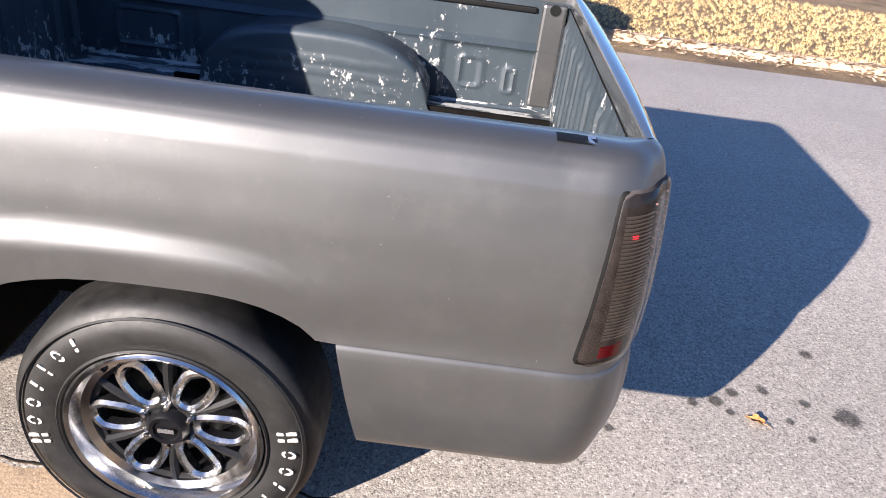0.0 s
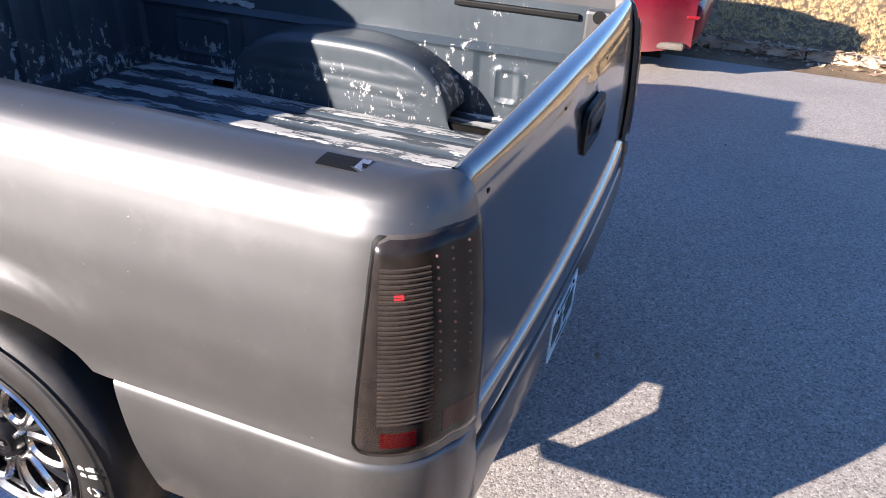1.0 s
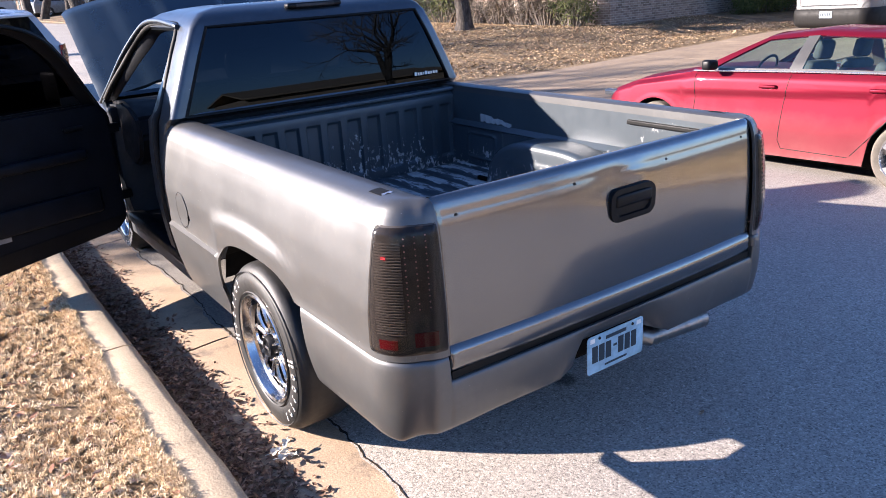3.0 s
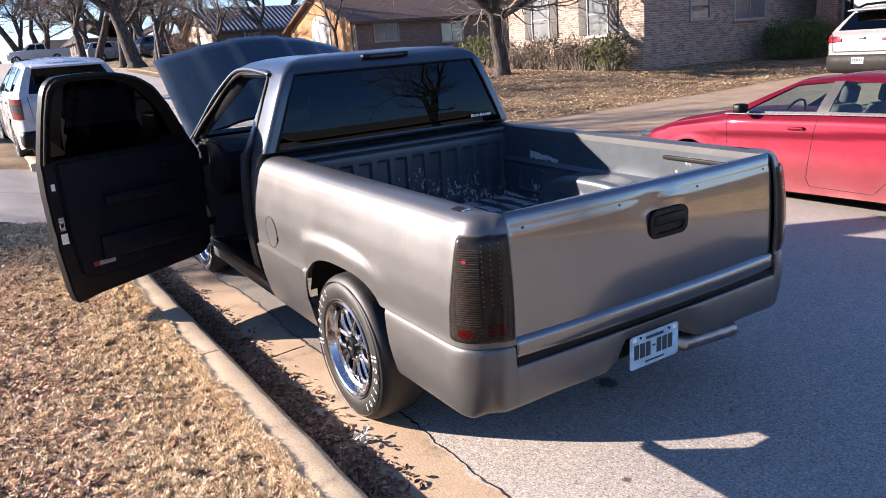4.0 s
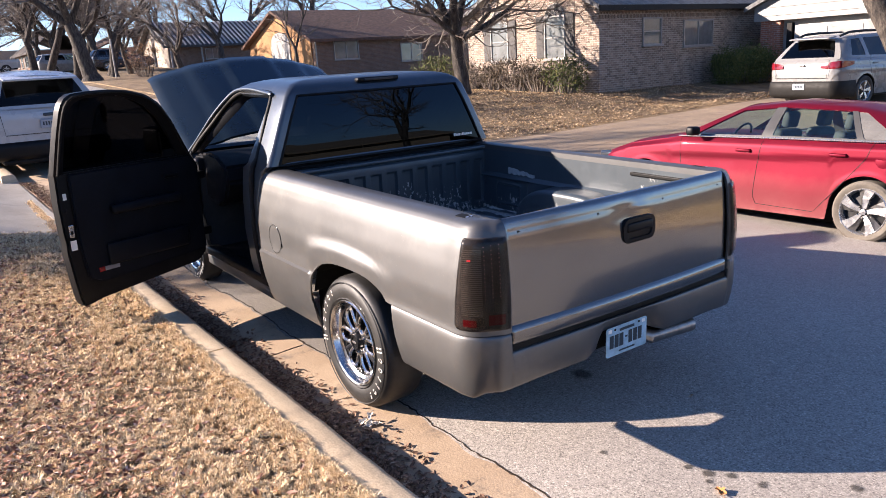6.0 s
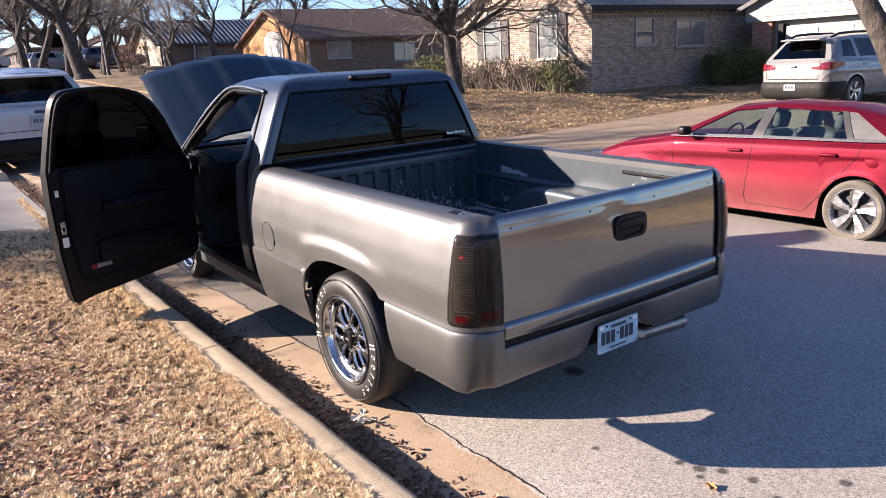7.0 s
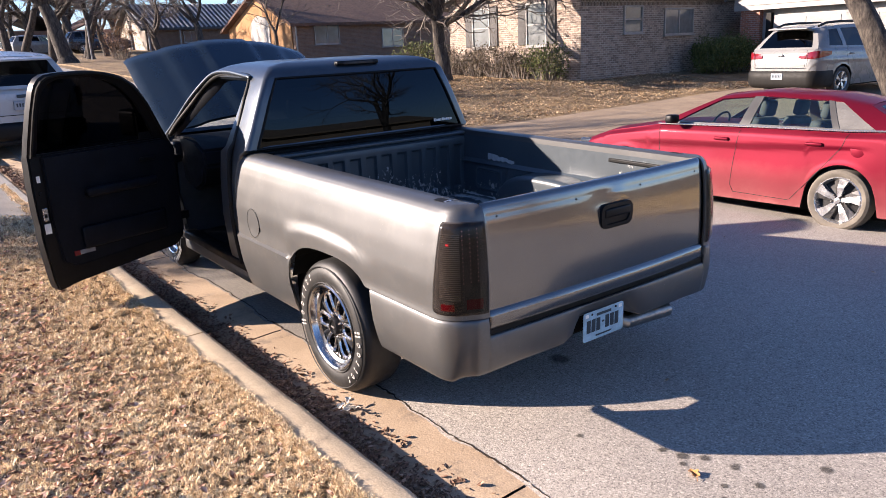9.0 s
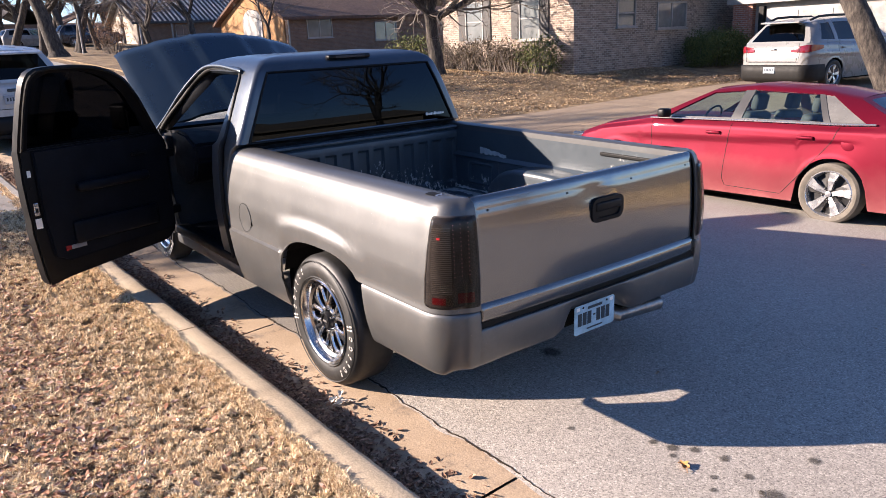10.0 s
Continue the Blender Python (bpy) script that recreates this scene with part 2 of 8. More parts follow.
def bevelled_alloy(name):
    """Bright machined metal on the outer faces, black enamel on the flanks."""
    m, nt, b = nodes_of(name)
    vec = coords(nt)
    g = nt.nodes.new("ShaderNodeTexCoord")
    sep = nt.nodes.new("ShaderNodeSeparateXYZ")
    nt.links.new(g.outputs["Normal"], sep.inputs[0])
    neg = nt.nodes.new("ShaderNodeMath")
    neg.operation = "MULTIPLY"
    nt.links.new(sep.outputs[1], neg.inputs[0])
    neg.inputs[1].default_value = -1.0
    face = ramp(nt, neg.outputs[0], [(0.30, grey(0.0)), (0.42, grey(1.0))])
    scuff = ramp(nt, noise_tex(nt, vec, 40.0, 4.0), [(0.3, (0.50, 0.50, 0.50)), (0.7, (0.68, 0.67, 0.66))])
    nt.links.new(mixc(nt, face, (0.012, 0.012, 0.013), scuff), b.inputs["Base Color"])
    nt.links.new(ramp(nt, face, [(0.0, grey(0.2)), (1.0, grey(1.0))]), b.inputs["Metallic"])
    nt.links.new(ramp(nt, noise_tex(nt, vec, 25.0, 3.0), [(0.3, grey(0.20)), (0.7, grey(0.32))]), b.inputs["Roughness"])
    return m


def glow(name, color, strength):
    m, nt, b = nodes_of(name)
    b.inputs["Base Color"].default_value = (*color, 1)
    b.inputs["Emission Color"].default_value = (*color, 1)
    b.inputs["Emission Strength"].default_value = strength
    return m


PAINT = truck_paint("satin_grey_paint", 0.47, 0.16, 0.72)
# the same grey, glossier, and lightened in colour to lift the shaded tailgate
LIGHTENEDGLOSS = truck_paint("lightened_gloss_grey_paint", 0.18, 0.05, 0.80, 1.50, coat=0.7)
# the same grey darkened and blued: shade and mirrored sky painted into the cab
SHADEDCAB = truck_paint("shade_toned_cab_paint", 0.36, 0.12, 0.74, 0.70, (0.84, 0.98, 1.18))
BED = bed_paint("scratched_bed_paint", (1, 1, 0.6), 0.30, 34.0)
BEDFLOOR = bed_paint("scraped_bed_floor_paint", (0.3, 1.6, 1), 1.0, 30.0, 0.714)
BLACK = simple("black_plastic", (0.005, 0.005, 0.006), 0.45, var=0.3, spec=0.2)
BLACKDOOR = simple("black_trim_panel", (0.0055, 0.0068, 0.0105), 0.55, var=0.3, bumps=0.15, spec=0.12)
JAMB = simple("black_jamb_paint", (0.0055, 0.0055, 0.0065), 0.42, var=0.3, spec=0.16)
RUBBER = simple("tyre_rubber", (0.015, 0.0145, 0.014), 0.55, var=0.4, scale=14.0, fine=130.0, bumps=0.12)
SEAL = simple("black_rubber_seal", (0.006, 0.006, 0.006), 0.6, var=0.2, spec=0.2)
UNDER = simple("underbody_dirt", (0.006, 0.0055, 0.005), 0.9, var=0.4, bumps=0.3, spec=0.1)
CHROME = simple("polished_alloy", (0.62, 0.61, 0.60), 0.20, 1.0, var=0.12, scale=18.0)
BRUSHED = simple("machined_alloy", (0.55, 0.55, 0.56), 0.27, 0.85, var=0.12)
DARKALLOY = simple("black_alloy_pocket", (0.02, 0.02, 0.021), 0.35, 0.3, var=0.2)
SPOKEGREY = simple("grey_spoke_enamel", (0.13, 0.125, 0.12), 0.35, 0.5, var=0.2)
DULLPIPE = simple("dull_pipe_steel", (0.30, 0.29, 0.28), 0.36, 0.9, var=0.2, scale=20.0)
MACHINED = bevelled_alloy("machined_spoke_alloy")
LETTERPAINT = simple("worn_letter_paint", (0.52, 0.50, 0.46), 0.7, var=0.35, scale=60.0, fine=200.0)
WHITEPAINT = simple("white_letter_paint", (0.75, 0.74, 0.7), 0.6, var=0.1)
# hood colour darkened and blued to stand in for shade and dark sky
SHADEDHOOD = simple("shade_toned_hood_paint", (0.022, 0.038, 0.055), 0.30, 0.5, var=0.1, coat=0.15, scale=2.0, spec=0.8)
ROAD = road_mat()
CRACKDARK = simple("dark_crack", (0.040, 0.031, 0.023), 0.95, var=0.4, scale=30.0, spec=0.1)
GUTTER = concrete("gutter_concrete", (0.31, 0.222, 0.14), (0.47, 0.355, 0.24), amount=0.8)
CURB = concrete("kerb_concrete", (0.39, 0.305, 0.205), (0.60, 0.485, 0.335), amount=0.5)
DRIVE = concrete("driveway_concrete", (0.20, 0.145, 0.095), (0.30, 0.225, 0.15), amount=0.6)
SOIL = ground_mat()


# ---- mesh helpers ----
def part(name, bm, material, parent=None, label="", smooth=None, kind=""):
    """Links a bmesh as one mesh object under a thing or a part. smooth: the angle in degrees below which edges are smooth."""
    me = bpy.data.meshes.new(name)
    if smooth:
        bm.normal_update()
        for e in bm.edges:
            e.smooth = len(e.link_faces) == 2 and e.calc_face_angle(0.0) < radians(smooth)
        for f in bm.faces:
            f.smooth = True
    bm.to_mesh(me)
    bm.free()
    me.materials.append(material)
    ob = new(name, me)
    if parent is not None:
        ob.parent = parent
    return tagged(ob, label, kind=kind)


def empty(name, m, label, category, group="", kind=""):
    ob = new(name)
    ob.empty_display_size = 0.2
    ob.matrix_world = m
    return tagged(ob, label, category, group, kind)


def box(bm, lo, hi, bevel=0.0, seg=2, m=None):
    """An axis-aligned box, with its edges rounded by bevel, laid by m."""
    mid = [(a + b) / 2 for a, b in zip(lo, hi)]
    dim = [abs(b - a) for a, b in zip(lo, hi)]
    t = (m or Matrix()) @ Matrix.LocRotScale(mid, None, dim)
    got = bmesh.ops.create_cube(bm, size=1.0, matrix=t)
    if bevel:
        edges = list({e for v in got["verts"] for e in v.link_edges})
        bmesh.ops.bevel(bm, geom=edges, offset=bevel, segments=seg, affect="EDGES", profile=0.5)
    return bm


def boxed(lo, hi, bevel=0.0, seg=2, m=None):
    return box(bmesh.new(), lo, hi, bevel, seg, m)


def grid(bm, rows, close_u=False, close_v=False, flip=False):
    """Quads over rows of points (all rows equally long)."""
    vs = [[bm.verts.new(p) for p in r] for r in rows]
    nr, nc = len(vs), len(vs[0])
    for i in range(nr if close_v else nr - 1):
        for j in range(nc if close_u else nc - 1):
            q = (vs[i][j], vs[i][(j + 1) % nc], vs[(i + 1) % nr][(j + 1) % nc], vs[(i + 1) % nr][j])
            q = q[::-1] if flip else q
            if len({tuple(round(c, 6) for c in v.co) for v in q}) >= 3:
                try:
                    bm.faces.new(q)
                except ValueError:
                    pass
    return vs


def tube(bm, pts, radii, seg=8, caps=True):
    """A round tube along points."""
    pts = [Vector(p) for p in pts]
    if not isinstance(radii, (list, tuple)):
        radii = [radii] * len(pts)
    rows, ref = [], None
    for i, p in enumerate(pts):
        d = (pts[min(i + 1, len(pts) - 1)] - pts[max(i - 1, 0)]).normalized()
        ref = d.orthogonal() if ref is None else (ref - d * ref.dot(d))
        ref.normalize()
        other = d.cross(ref)
        rows.append([p + radii[i] * (math.cos(a) * ref + math.sin(a) * other) for a in (2 * math.pi * k / seg for k in range(seg))])
    vs = grid(bm, rows, close_u=True)
    if caps:
        for r in (vs[0][::-1], vs[-1]):
            bm.faces.new(r)
    return bm


def lathe(bm, profile, seg=48, axis="y", m=None):
    """Turns (radius, along) about an axis."""
    rows = []
    for k in range(seg):
        a = 2 * math.pi * k / seg
        row = []
        for r, s in profile:
            p = {"y": (r * math.cos(a), s, r * math.sin(a)), "z": (r * math.cos(a), r * math.sin(a), s), "x": (s, r * math.cos(a), r * math.sin(a))}[axis]
            row.append((m @ Vector(p)) if m else p)
        rows.append(row)
    grid(bm, rows, close_v=True)
    return bm


def prism(bm, outline, lo, hi, plane="xz"):
    """A flat outline given depth, from lo to hi across its plane."""
    def at(p, s):
        return {"xz": (p[0], s, p[1]), "yz": (s, p[0], p[1]), "xy": (p[0], p[1], s)}[plane]
    a = [bm.verts.new(at(p, lo)) for p in outline]
    b = [bm.verts.new(at(p, hi)) for p in outline]
    n = len(outline)
    bm.faces.new(a)
    bm.faces.new(b[::-1])
    for i in range(n):
        bm.faces.new((a[i], b[i], b[(i + 1) % n], a[(i + 1) % n]))
    bmesh.ops.recalc_face_normals(bm, faces=bm.faces)
    return bm


def rounded(w, h, r, seg=5):
    """A rounded rectangle's outline about its middle."""
    out = []
    for cx, cy, a0 in ((w / 2 - r, h / 2 - r, 0), (-w / 2 + r, h / 2 - r, 90), (-w / 2 + r, -h / 2 + r, 180), (w / 2 - r, -h / 2 + r, 270)):
        for k in range(seg + 1):
            a = radians(a0 + 90 * k / seg)
            out.append((cx + r * math.cos(a), cy + r * math.sin(a)))
    return out


def solid(ob, thickness, offset=-1.0):
    md = ob.modifiers.new("thickness", "SOLIDIFY")
    md.thickness, md.offset = thickness, offset
    return ob


def smoothstep(a, b, v):
    t = min(1.0, max(0.0, (v - a) / (b - a)))
    return t * t * (3 - 2 * t)


def lerp_table(table, v):
    """Piecewise-linear look-up in rows of (key, value...)."""
    if v <= table[0][0]:
        return table[0][1]
    for (a, fa), (b, fb) in zip(table, table[1:]):
        if v <= b:
            return fa + (fb - fa) * (v - a) / (b - a)
    return table[-1][1]


# ---- ground ----
CLIMB = [(-200.0, 5.3), (-120.0, 4.1), (-86.0, 3.5), (-62.0, 2.50), (-46.0, 2.20), (-12.0, 0.371), (-4.0, 0.099), (400.0, -8.789)]


def rise(x):
    """The street climbs ahead of the truck."""
    return lerp_table(CLIMB, x)


LAWN_Y, CURB_Y, GUTTER_Y, FAR_Y = 1.13, 1.24, 1.79, 9.2


def road_z(x, y):
    """Crowned road: the near gutter low, the middle level, the far gutter lower."""
    return rise(x) - 0.3 * (max(0.0, y - 4.8) / 4.4) ** 1.4


def lawn_z(x, y):
    bumps = 0.02 * noise.noise((x * 0.7, y * 0.7, 3.1)) if abs(x) < 40 and abs(y) < 40 else 0.0
    if y < 4:
        return rise(x) + 0.104 + 0.02 * min(20.0, max(0.0, LAWN_Y - y)) + bumps * smoothstep(LAWN_Y, LAWN_Y - 1.0, y)
    base = -0.19 + 0.11 * smoothstep(10.0, 20.0, y) + 0.37 * smoothstep(-9.5, -15.0, x) * smoothstep(10.0, 18.0, y)
    base -= 0.30 * smoothstep(15.5, 19.5, y) * smoothstep(-10.0, -12.5, x)
    base -= max(0.0, rise(x) - 0.371 + 0.034 * (x + 12.0)) * smoothstep(11.0, 17.0, y) if -62.0 < x < -12.0 else 0.0
    return rise(x) + base + bumps * smoothstep(9.4, 11.0, y)


def spread(lo, hi, near_lo, near_hi, step, growth=1.35):
    """Coordinates: even steps in the near part, growing beyond it."""
    out = [near_lo + i * step for i in range(int((near_hi - near_lo) / step) + 1)]
    s, v = step, out[-1]
    while v < hi:
        s *= growth
        v += s
        out.append(min(v, hi))
    s, v = step, out[0]
    while v > lo:
        s *= growth
        v -= s
        out.insert(0, max(v, lo))
    return out


def build_ground():
    bm = bmesh.new()
    xs = spread(-400, 400, -16, 8, 0.5)
    ys = sorted(set(spread(-400, LAWN_Y - 0.02, -8, LAWN_Y - 0.02, 0.5) + [LAWN_Y - 0.02] + [LAWN_Y + 0.02, FAR_Y + 0.1] + spread(FAR_Y + 0.12, 400, FAR_Y + 0.12, 26, 0.7)))
    rows = []
    for y in ys:
        under = LAWN_Y - 0.01 < y < FAR_Y + 0.11
        rows.append([(x, y, rise(x) - 0.25 if under else lawn_z(x, y) - (0.2 if -11.05 < x < -6.45 and -8.9 < y < 4.0 else 0.0)) for x in xs])
    grid(bm, rows)
    g = part("ground", bm, SOIL, smooth=60)
    return tagged(g, "dry tan winter lawn reaching past the houses", "ground", kind="structure")


def road_edge(x):
    """How far the asphalt's broken edge strays from its line."""
    return noise.noise((x * 1.7, 0.3, 7.0)) + 0.6 * noise.noise((x * 7.0, 0.3, 2.0)) + 0.3 * noise.noise((x * 23.0, 0.3, 2.0))


def strip(name, label, y0, y1, z0, z1, mat, x0=-120, x1=60, ny=8, depth=0.2, category="road", step=0.5, wave=0.0):
    """A long band along the street that follows its climb, with a body below it."""
    bm = bmesh.new()
    xs = spread(x0, x1, -14, 6, step, 1.3)
    rows = []
    for x in xs:
        w = wave * road_edge(x)
        row = [(x, y0 + w - 0.05, rise(x) - depth), (x, y0 + w - 0.045, rise(x) - 0.007)]
        for k in range(ny + 1):
            y = y0 + (y1 - y0) * k / ny
            yy = y + (w if k == 0 else 0)
            row.append((x, yy, z0(x, y)))
        row.append((x, y1, rise(x) - depth - 0.3))
        rows.append(row)
    grid(bm, rows, flip=True)
    bmesh.ops.recalc_face_normals(bm, faces=bm.faces)
    ob = part(name, bm, mat, smooth=35)
    return tagged(ob, label, category, kind="structure")


build_ground()
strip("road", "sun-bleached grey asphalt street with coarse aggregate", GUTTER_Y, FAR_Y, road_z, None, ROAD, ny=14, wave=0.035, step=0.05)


def gutter_z(x, y):
    return rise(x) - 0.004 - 0.022 * smoothstep(GUTTER_Y, CURB_Y + 0.06, y)


def build_curbs():
    """Kerb and gutter cast in lengths, with a joint between each."""
    pan = empty("gutter", Matrix(), "tan concrete gutter pan with cracks and leaf stains", "gutter", kind="structure")
    near = empty("kerb", Matrix(), "pale worn concrete kerb beside the lawn", "kerb", kind="structure")
    far = empty("kerb", Matrix(), "low concrete kerb across the street", "kerb", kind="structure")
    L = 2.4
    for i in range(-20, 5):
        x0, x1 = i * L + 0.9 + 0.008, (i + 1) * L + 0.9 - 0.008
        if x0 > 6:
            continue
        xs = [x0 + (x1 - x0) * k / 48 for k in range(49)]
        bm = bmesh.new()
        rows = []
        for x in xs:
            w = 0.012 * noise.noise((x * 2.0, 5.0, 1.0))
            rows.append([(x, CURB_Y + 0.02, rise(x) - 0.2)] + [(x, y, gutter_z(x, y) + 0.004 * noise.noise((x * 4.0, y * 4.0, 2.0))) for y in (CURB_Y + 0.02, 1.25, 1.4, 1.55, 1.68)] + [(x, GUTTER_Y + 0.05 + w, gutter_z(x, GUTTER_Y)), (x, GUTTER_Y + 0.052 + w, rise(x) - 0.2)])
        grid(bm, rows, flip=True)
        part("slab", bm, GUTTER, pan, smooth=30)
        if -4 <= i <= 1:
            # flat dark ribbon of uneven width that draws the crack along the asphalt
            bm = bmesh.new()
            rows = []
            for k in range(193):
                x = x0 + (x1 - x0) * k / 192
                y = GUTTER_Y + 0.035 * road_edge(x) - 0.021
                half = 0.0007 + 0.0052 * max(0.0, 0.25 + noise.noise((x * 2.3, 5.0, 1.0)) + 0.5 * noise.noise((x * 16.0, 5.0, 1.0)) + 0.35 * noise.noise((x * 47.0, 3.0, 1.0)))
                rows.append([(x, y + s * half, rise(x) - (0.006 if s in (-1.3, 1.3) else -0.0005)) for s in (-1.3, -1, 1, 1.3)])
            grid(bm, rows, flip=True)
            part("crack_line", bm, CRACKDARK, pan, "dark crack along the asphalt")
        if i in (-5, -4):
            continue    # the kerb is dropped at the near drive
        bm = bmesh.new()
        rows = []
        for x in xs:
            w = 0.006 * noise.noise((x * 3.0, 9.0, 2.0)) + 0.004 * noise.noise((x * 17.0, 4.0, 2.0)) - 0.012 * max(0.0, noise.noise((x * 6.0, 1.0, 8.0)) - 0.35)
            z = rise(x)
            rows.append([(x, LAWN_Y - 0.085, z - 0.2), (x, LAWN_Y - 0.085, z + 0.116), (x, LAWN_Y - 0.055 + w, z + 0.126), (x, CURB_Y - 0.03 + w, z + 0.126), (x, CURB_Y + w, z + 0.11), (x, CURB_Y + 0.015 + w, z + 0.085), (x, CURB_Y + 0.04, z - 0.02), (x, CURB_Y + 0.045, z - 0.2)])
        grid(bm, rows, flip=True)
        for row in (rows[0], rows[-1]):
            bm.faces.new([bm.verts.new(p) for p in row])
        part("kerb_stone", bm, CURB, near, smooth=40)
    for i in range(-2, 12):
        x0, x1 = -3.2 + (i + 2) * 2.4, -3.2 + (i + 3) * 2.4 - 0.02
        bm = bmesh.new()
        rows = []
        for k in range(5):
            x = x0 + (x1 - x0) * k / 4
            z = rise(x) - 0.3
            rows.append([(x, FAR_Y - 0.02, z - 0.2), (x, FAR_Y, z + 0.02), (x, FAR_Y + 0.03, z + 0.11), (x, FAR_Y + 0.07, z + 0.135), (x, FAR_Y + 0.17, z + 0.135), (x, FAR_Y + 0.2, z - 0.1)])
        grid(bm, rows, flip=True)
        part("kerb_stone", bm, CURB, far, smooth=40)


build_curbs()


def build_driveway():
    """Concrete drive across the street, cast in slabs, that climbs to the parked car."""
    drive = empty("driveway", Matrix(), "tan concrete driveway slabs across the street", "driveway", kind="structure")
    edges_y = [FAR_Y - 0.05, 11.5, 14.5, 17.5, 20.5, 23.5, 27.5]
    for i, (ya, yb) in enumerate(zip(edges_y, edges_y[1:])):
        for xa, xb in ((-9.5, -7.45), (-7.45, -5.4)):
            bm = bmesh.new()
            rows = []
            for k in range(5):
                y = ya + 0.01 + (yb - ya - 0.02) * k / 4
                fl = 0.4 * smoothstep(11.5, FAR_Y, y)
                a = xa - (fl if xa < -9 else 0) + 0.008
                b = xb + (fl if xb > -6 else 0) - 0.008
                row = []
                for j in range(5):
                    x = a + (b - a) * j / 4
                    z = max(lawn_z(x, y) + 0.02, -99) if y > FAR_Y + 0.2 else road_z(x, min(y, FAR_Y)) + 0.01
                    row.append((x, y, z))
                rows.append(row)
            grid(bm, rows)
            ob = part("slab", bm, DRIVE, drive, smooth=30)
            solid(ob, 0.12)


build_driveway()


def build_near_driveway():
    """Concrete drive on the near side, ahead of the truck, ramping up from the gutter."""
    drive = empty("driveway", Matrix(), "pale concrete driveway ramp beside the lawn ahead", "driveway", kind="structure")
    edges_y = [CURB_Y + 0.03, 0.15, -2.6, -5.6, -9.0]
    for yb, ya in zip(edges_y, edges_y[1:]):
        for xa, xb in ((-11.1, -8.75), (-8.75, -6.35)):
            bm = bmesh.new()
            rows = []
            for k in range(7):
                y = ya + 0.008 + (yb - ya - 0.016) * k / 6
                fl = 0.35 * smoothstep(0.2, CURB_Y, y)
                a = xa - (fl if xa < -10 else 0) + 0.006
                b = xb + (fl - 0.35 * smoothstep(CURB_Y, 0.2, y) if xb > -7 else 0) - 0.006
                rows.append([(a + (b - a) * j / 4, y, rise(a + (b - a) * j / 4) - 0.01 + 0.15 * smoothstep(CURB_Y, 0.2, y) + 0.02 * max(0.0, 0.2 - y)) for j in range(5)])
            grid(bm, rows)
            solid(part("slab", bm, NEARDRIVE, drive, smooth=30), 0.12)


NEARDRIVE = concrete("near_driveway_concrete", (0.23, 0.21, 0.185), (0.33, 0.305, 0.27), amount=0.5)
build_near_driveway()


def build_stains():
    """Dark drips on the asphalt, each with an uneven outline."""
    rnd = random.Random(77)
    for x, y, r in ((1.212, 2.445, 0.035), (1.118, 2.421, 0.022), (1.292, 2.507, 0.028), (1.41, 2.543, 0.024), (1.564, 2.494, 0.026), (1.46, 2.379, 0.02), (1.712, 2.443, 0.05), (1.66, 2.43, 0.02), (1.686, 2.822, 0.03), (0.774, 2.227, 0.02), (1.25, 2.39, 0.02), (0.096, 2.793, 0.07), (1.52, 2.30, 0.018)):
        bm = bmesh.new()
        n = 18
        ph = rnd.uniform(0, 6)
        r *= 1.5
        pts = [(x + r * (1 + 0.25 * math.sin(3 * a + ph) + rnd.uniform(-0.18, 0.18)) * math.cos(a), y + 0.8 * r * (1 + 0.2 * math.cos(2 * a + ph) + rnd.uniform(-0.15, 0.15)) * math.sin(a)) for a in (2 * math.pi * k / n for k in range(n))]
        bm.faces.new([bm.verts.new((px, py, road_z(px, py) + 0.0025)) for px, py in pts])
        tagged(part("oil_stain", bm, STAIN), "dark dried drip on the asphalt", "stain", "drips behind the truck", kind="stuff")


STAIN = stain_mat("dried_oil", (0.045, 0.041, 0.036))
build_stains()


# ---- the pickup truck ----
YC = 2.61
TRUCK = empty("pickup_truck", pose(-0.47, YC, 0.02, 0, 1.4, 0), "satin grey two-door pickup, driver's door open and hood raised", "pickup truck")
SIDE_PROFILE = [(0.285, 0.075), (0.30, 0.058), (0.33, 0.054), (0.37, 0.05), (0.45, 0.028), (0.60, 0.008), (0.69, 0.0), (0.715, 0.004), (0.85, 0.002), (0.97, 0.014), (1.07, 0.032), (1.12, 0.045), (1.155, 0.062), (1.178, 0.082), (1.19, 0.105), (1.195, 0.13)]
REAR_X, BED_FRONT, BED_WALL, HALF = 1.085, -1.25, -1.10, 1.0


def arch_z(x):
    """The wheel opening's upper edge, or None beside it."""
    w = 0.55 if x < 0 else 0.43
    if abs(x) >= w:
        return None
    return 0.37 + 0.42 * (1 - (abs(x) / w) ** 2.8) ** (1 / 2.8)


def flare(x, z):
    """The swelling over the wheel opening, sharp above and fading behind."""
    crease = 0.902 - 0.25 * (x + 0.1) ** 2
    f = smoothstep(crease + 0.006, crease - 0.03, z) * smoothstep(0.60, 0.78, z)
    return 0.017 * f * smoothstep(-0.60, -0.44, x) * smoothstep(0.50, -0.05, x) ** 0.7


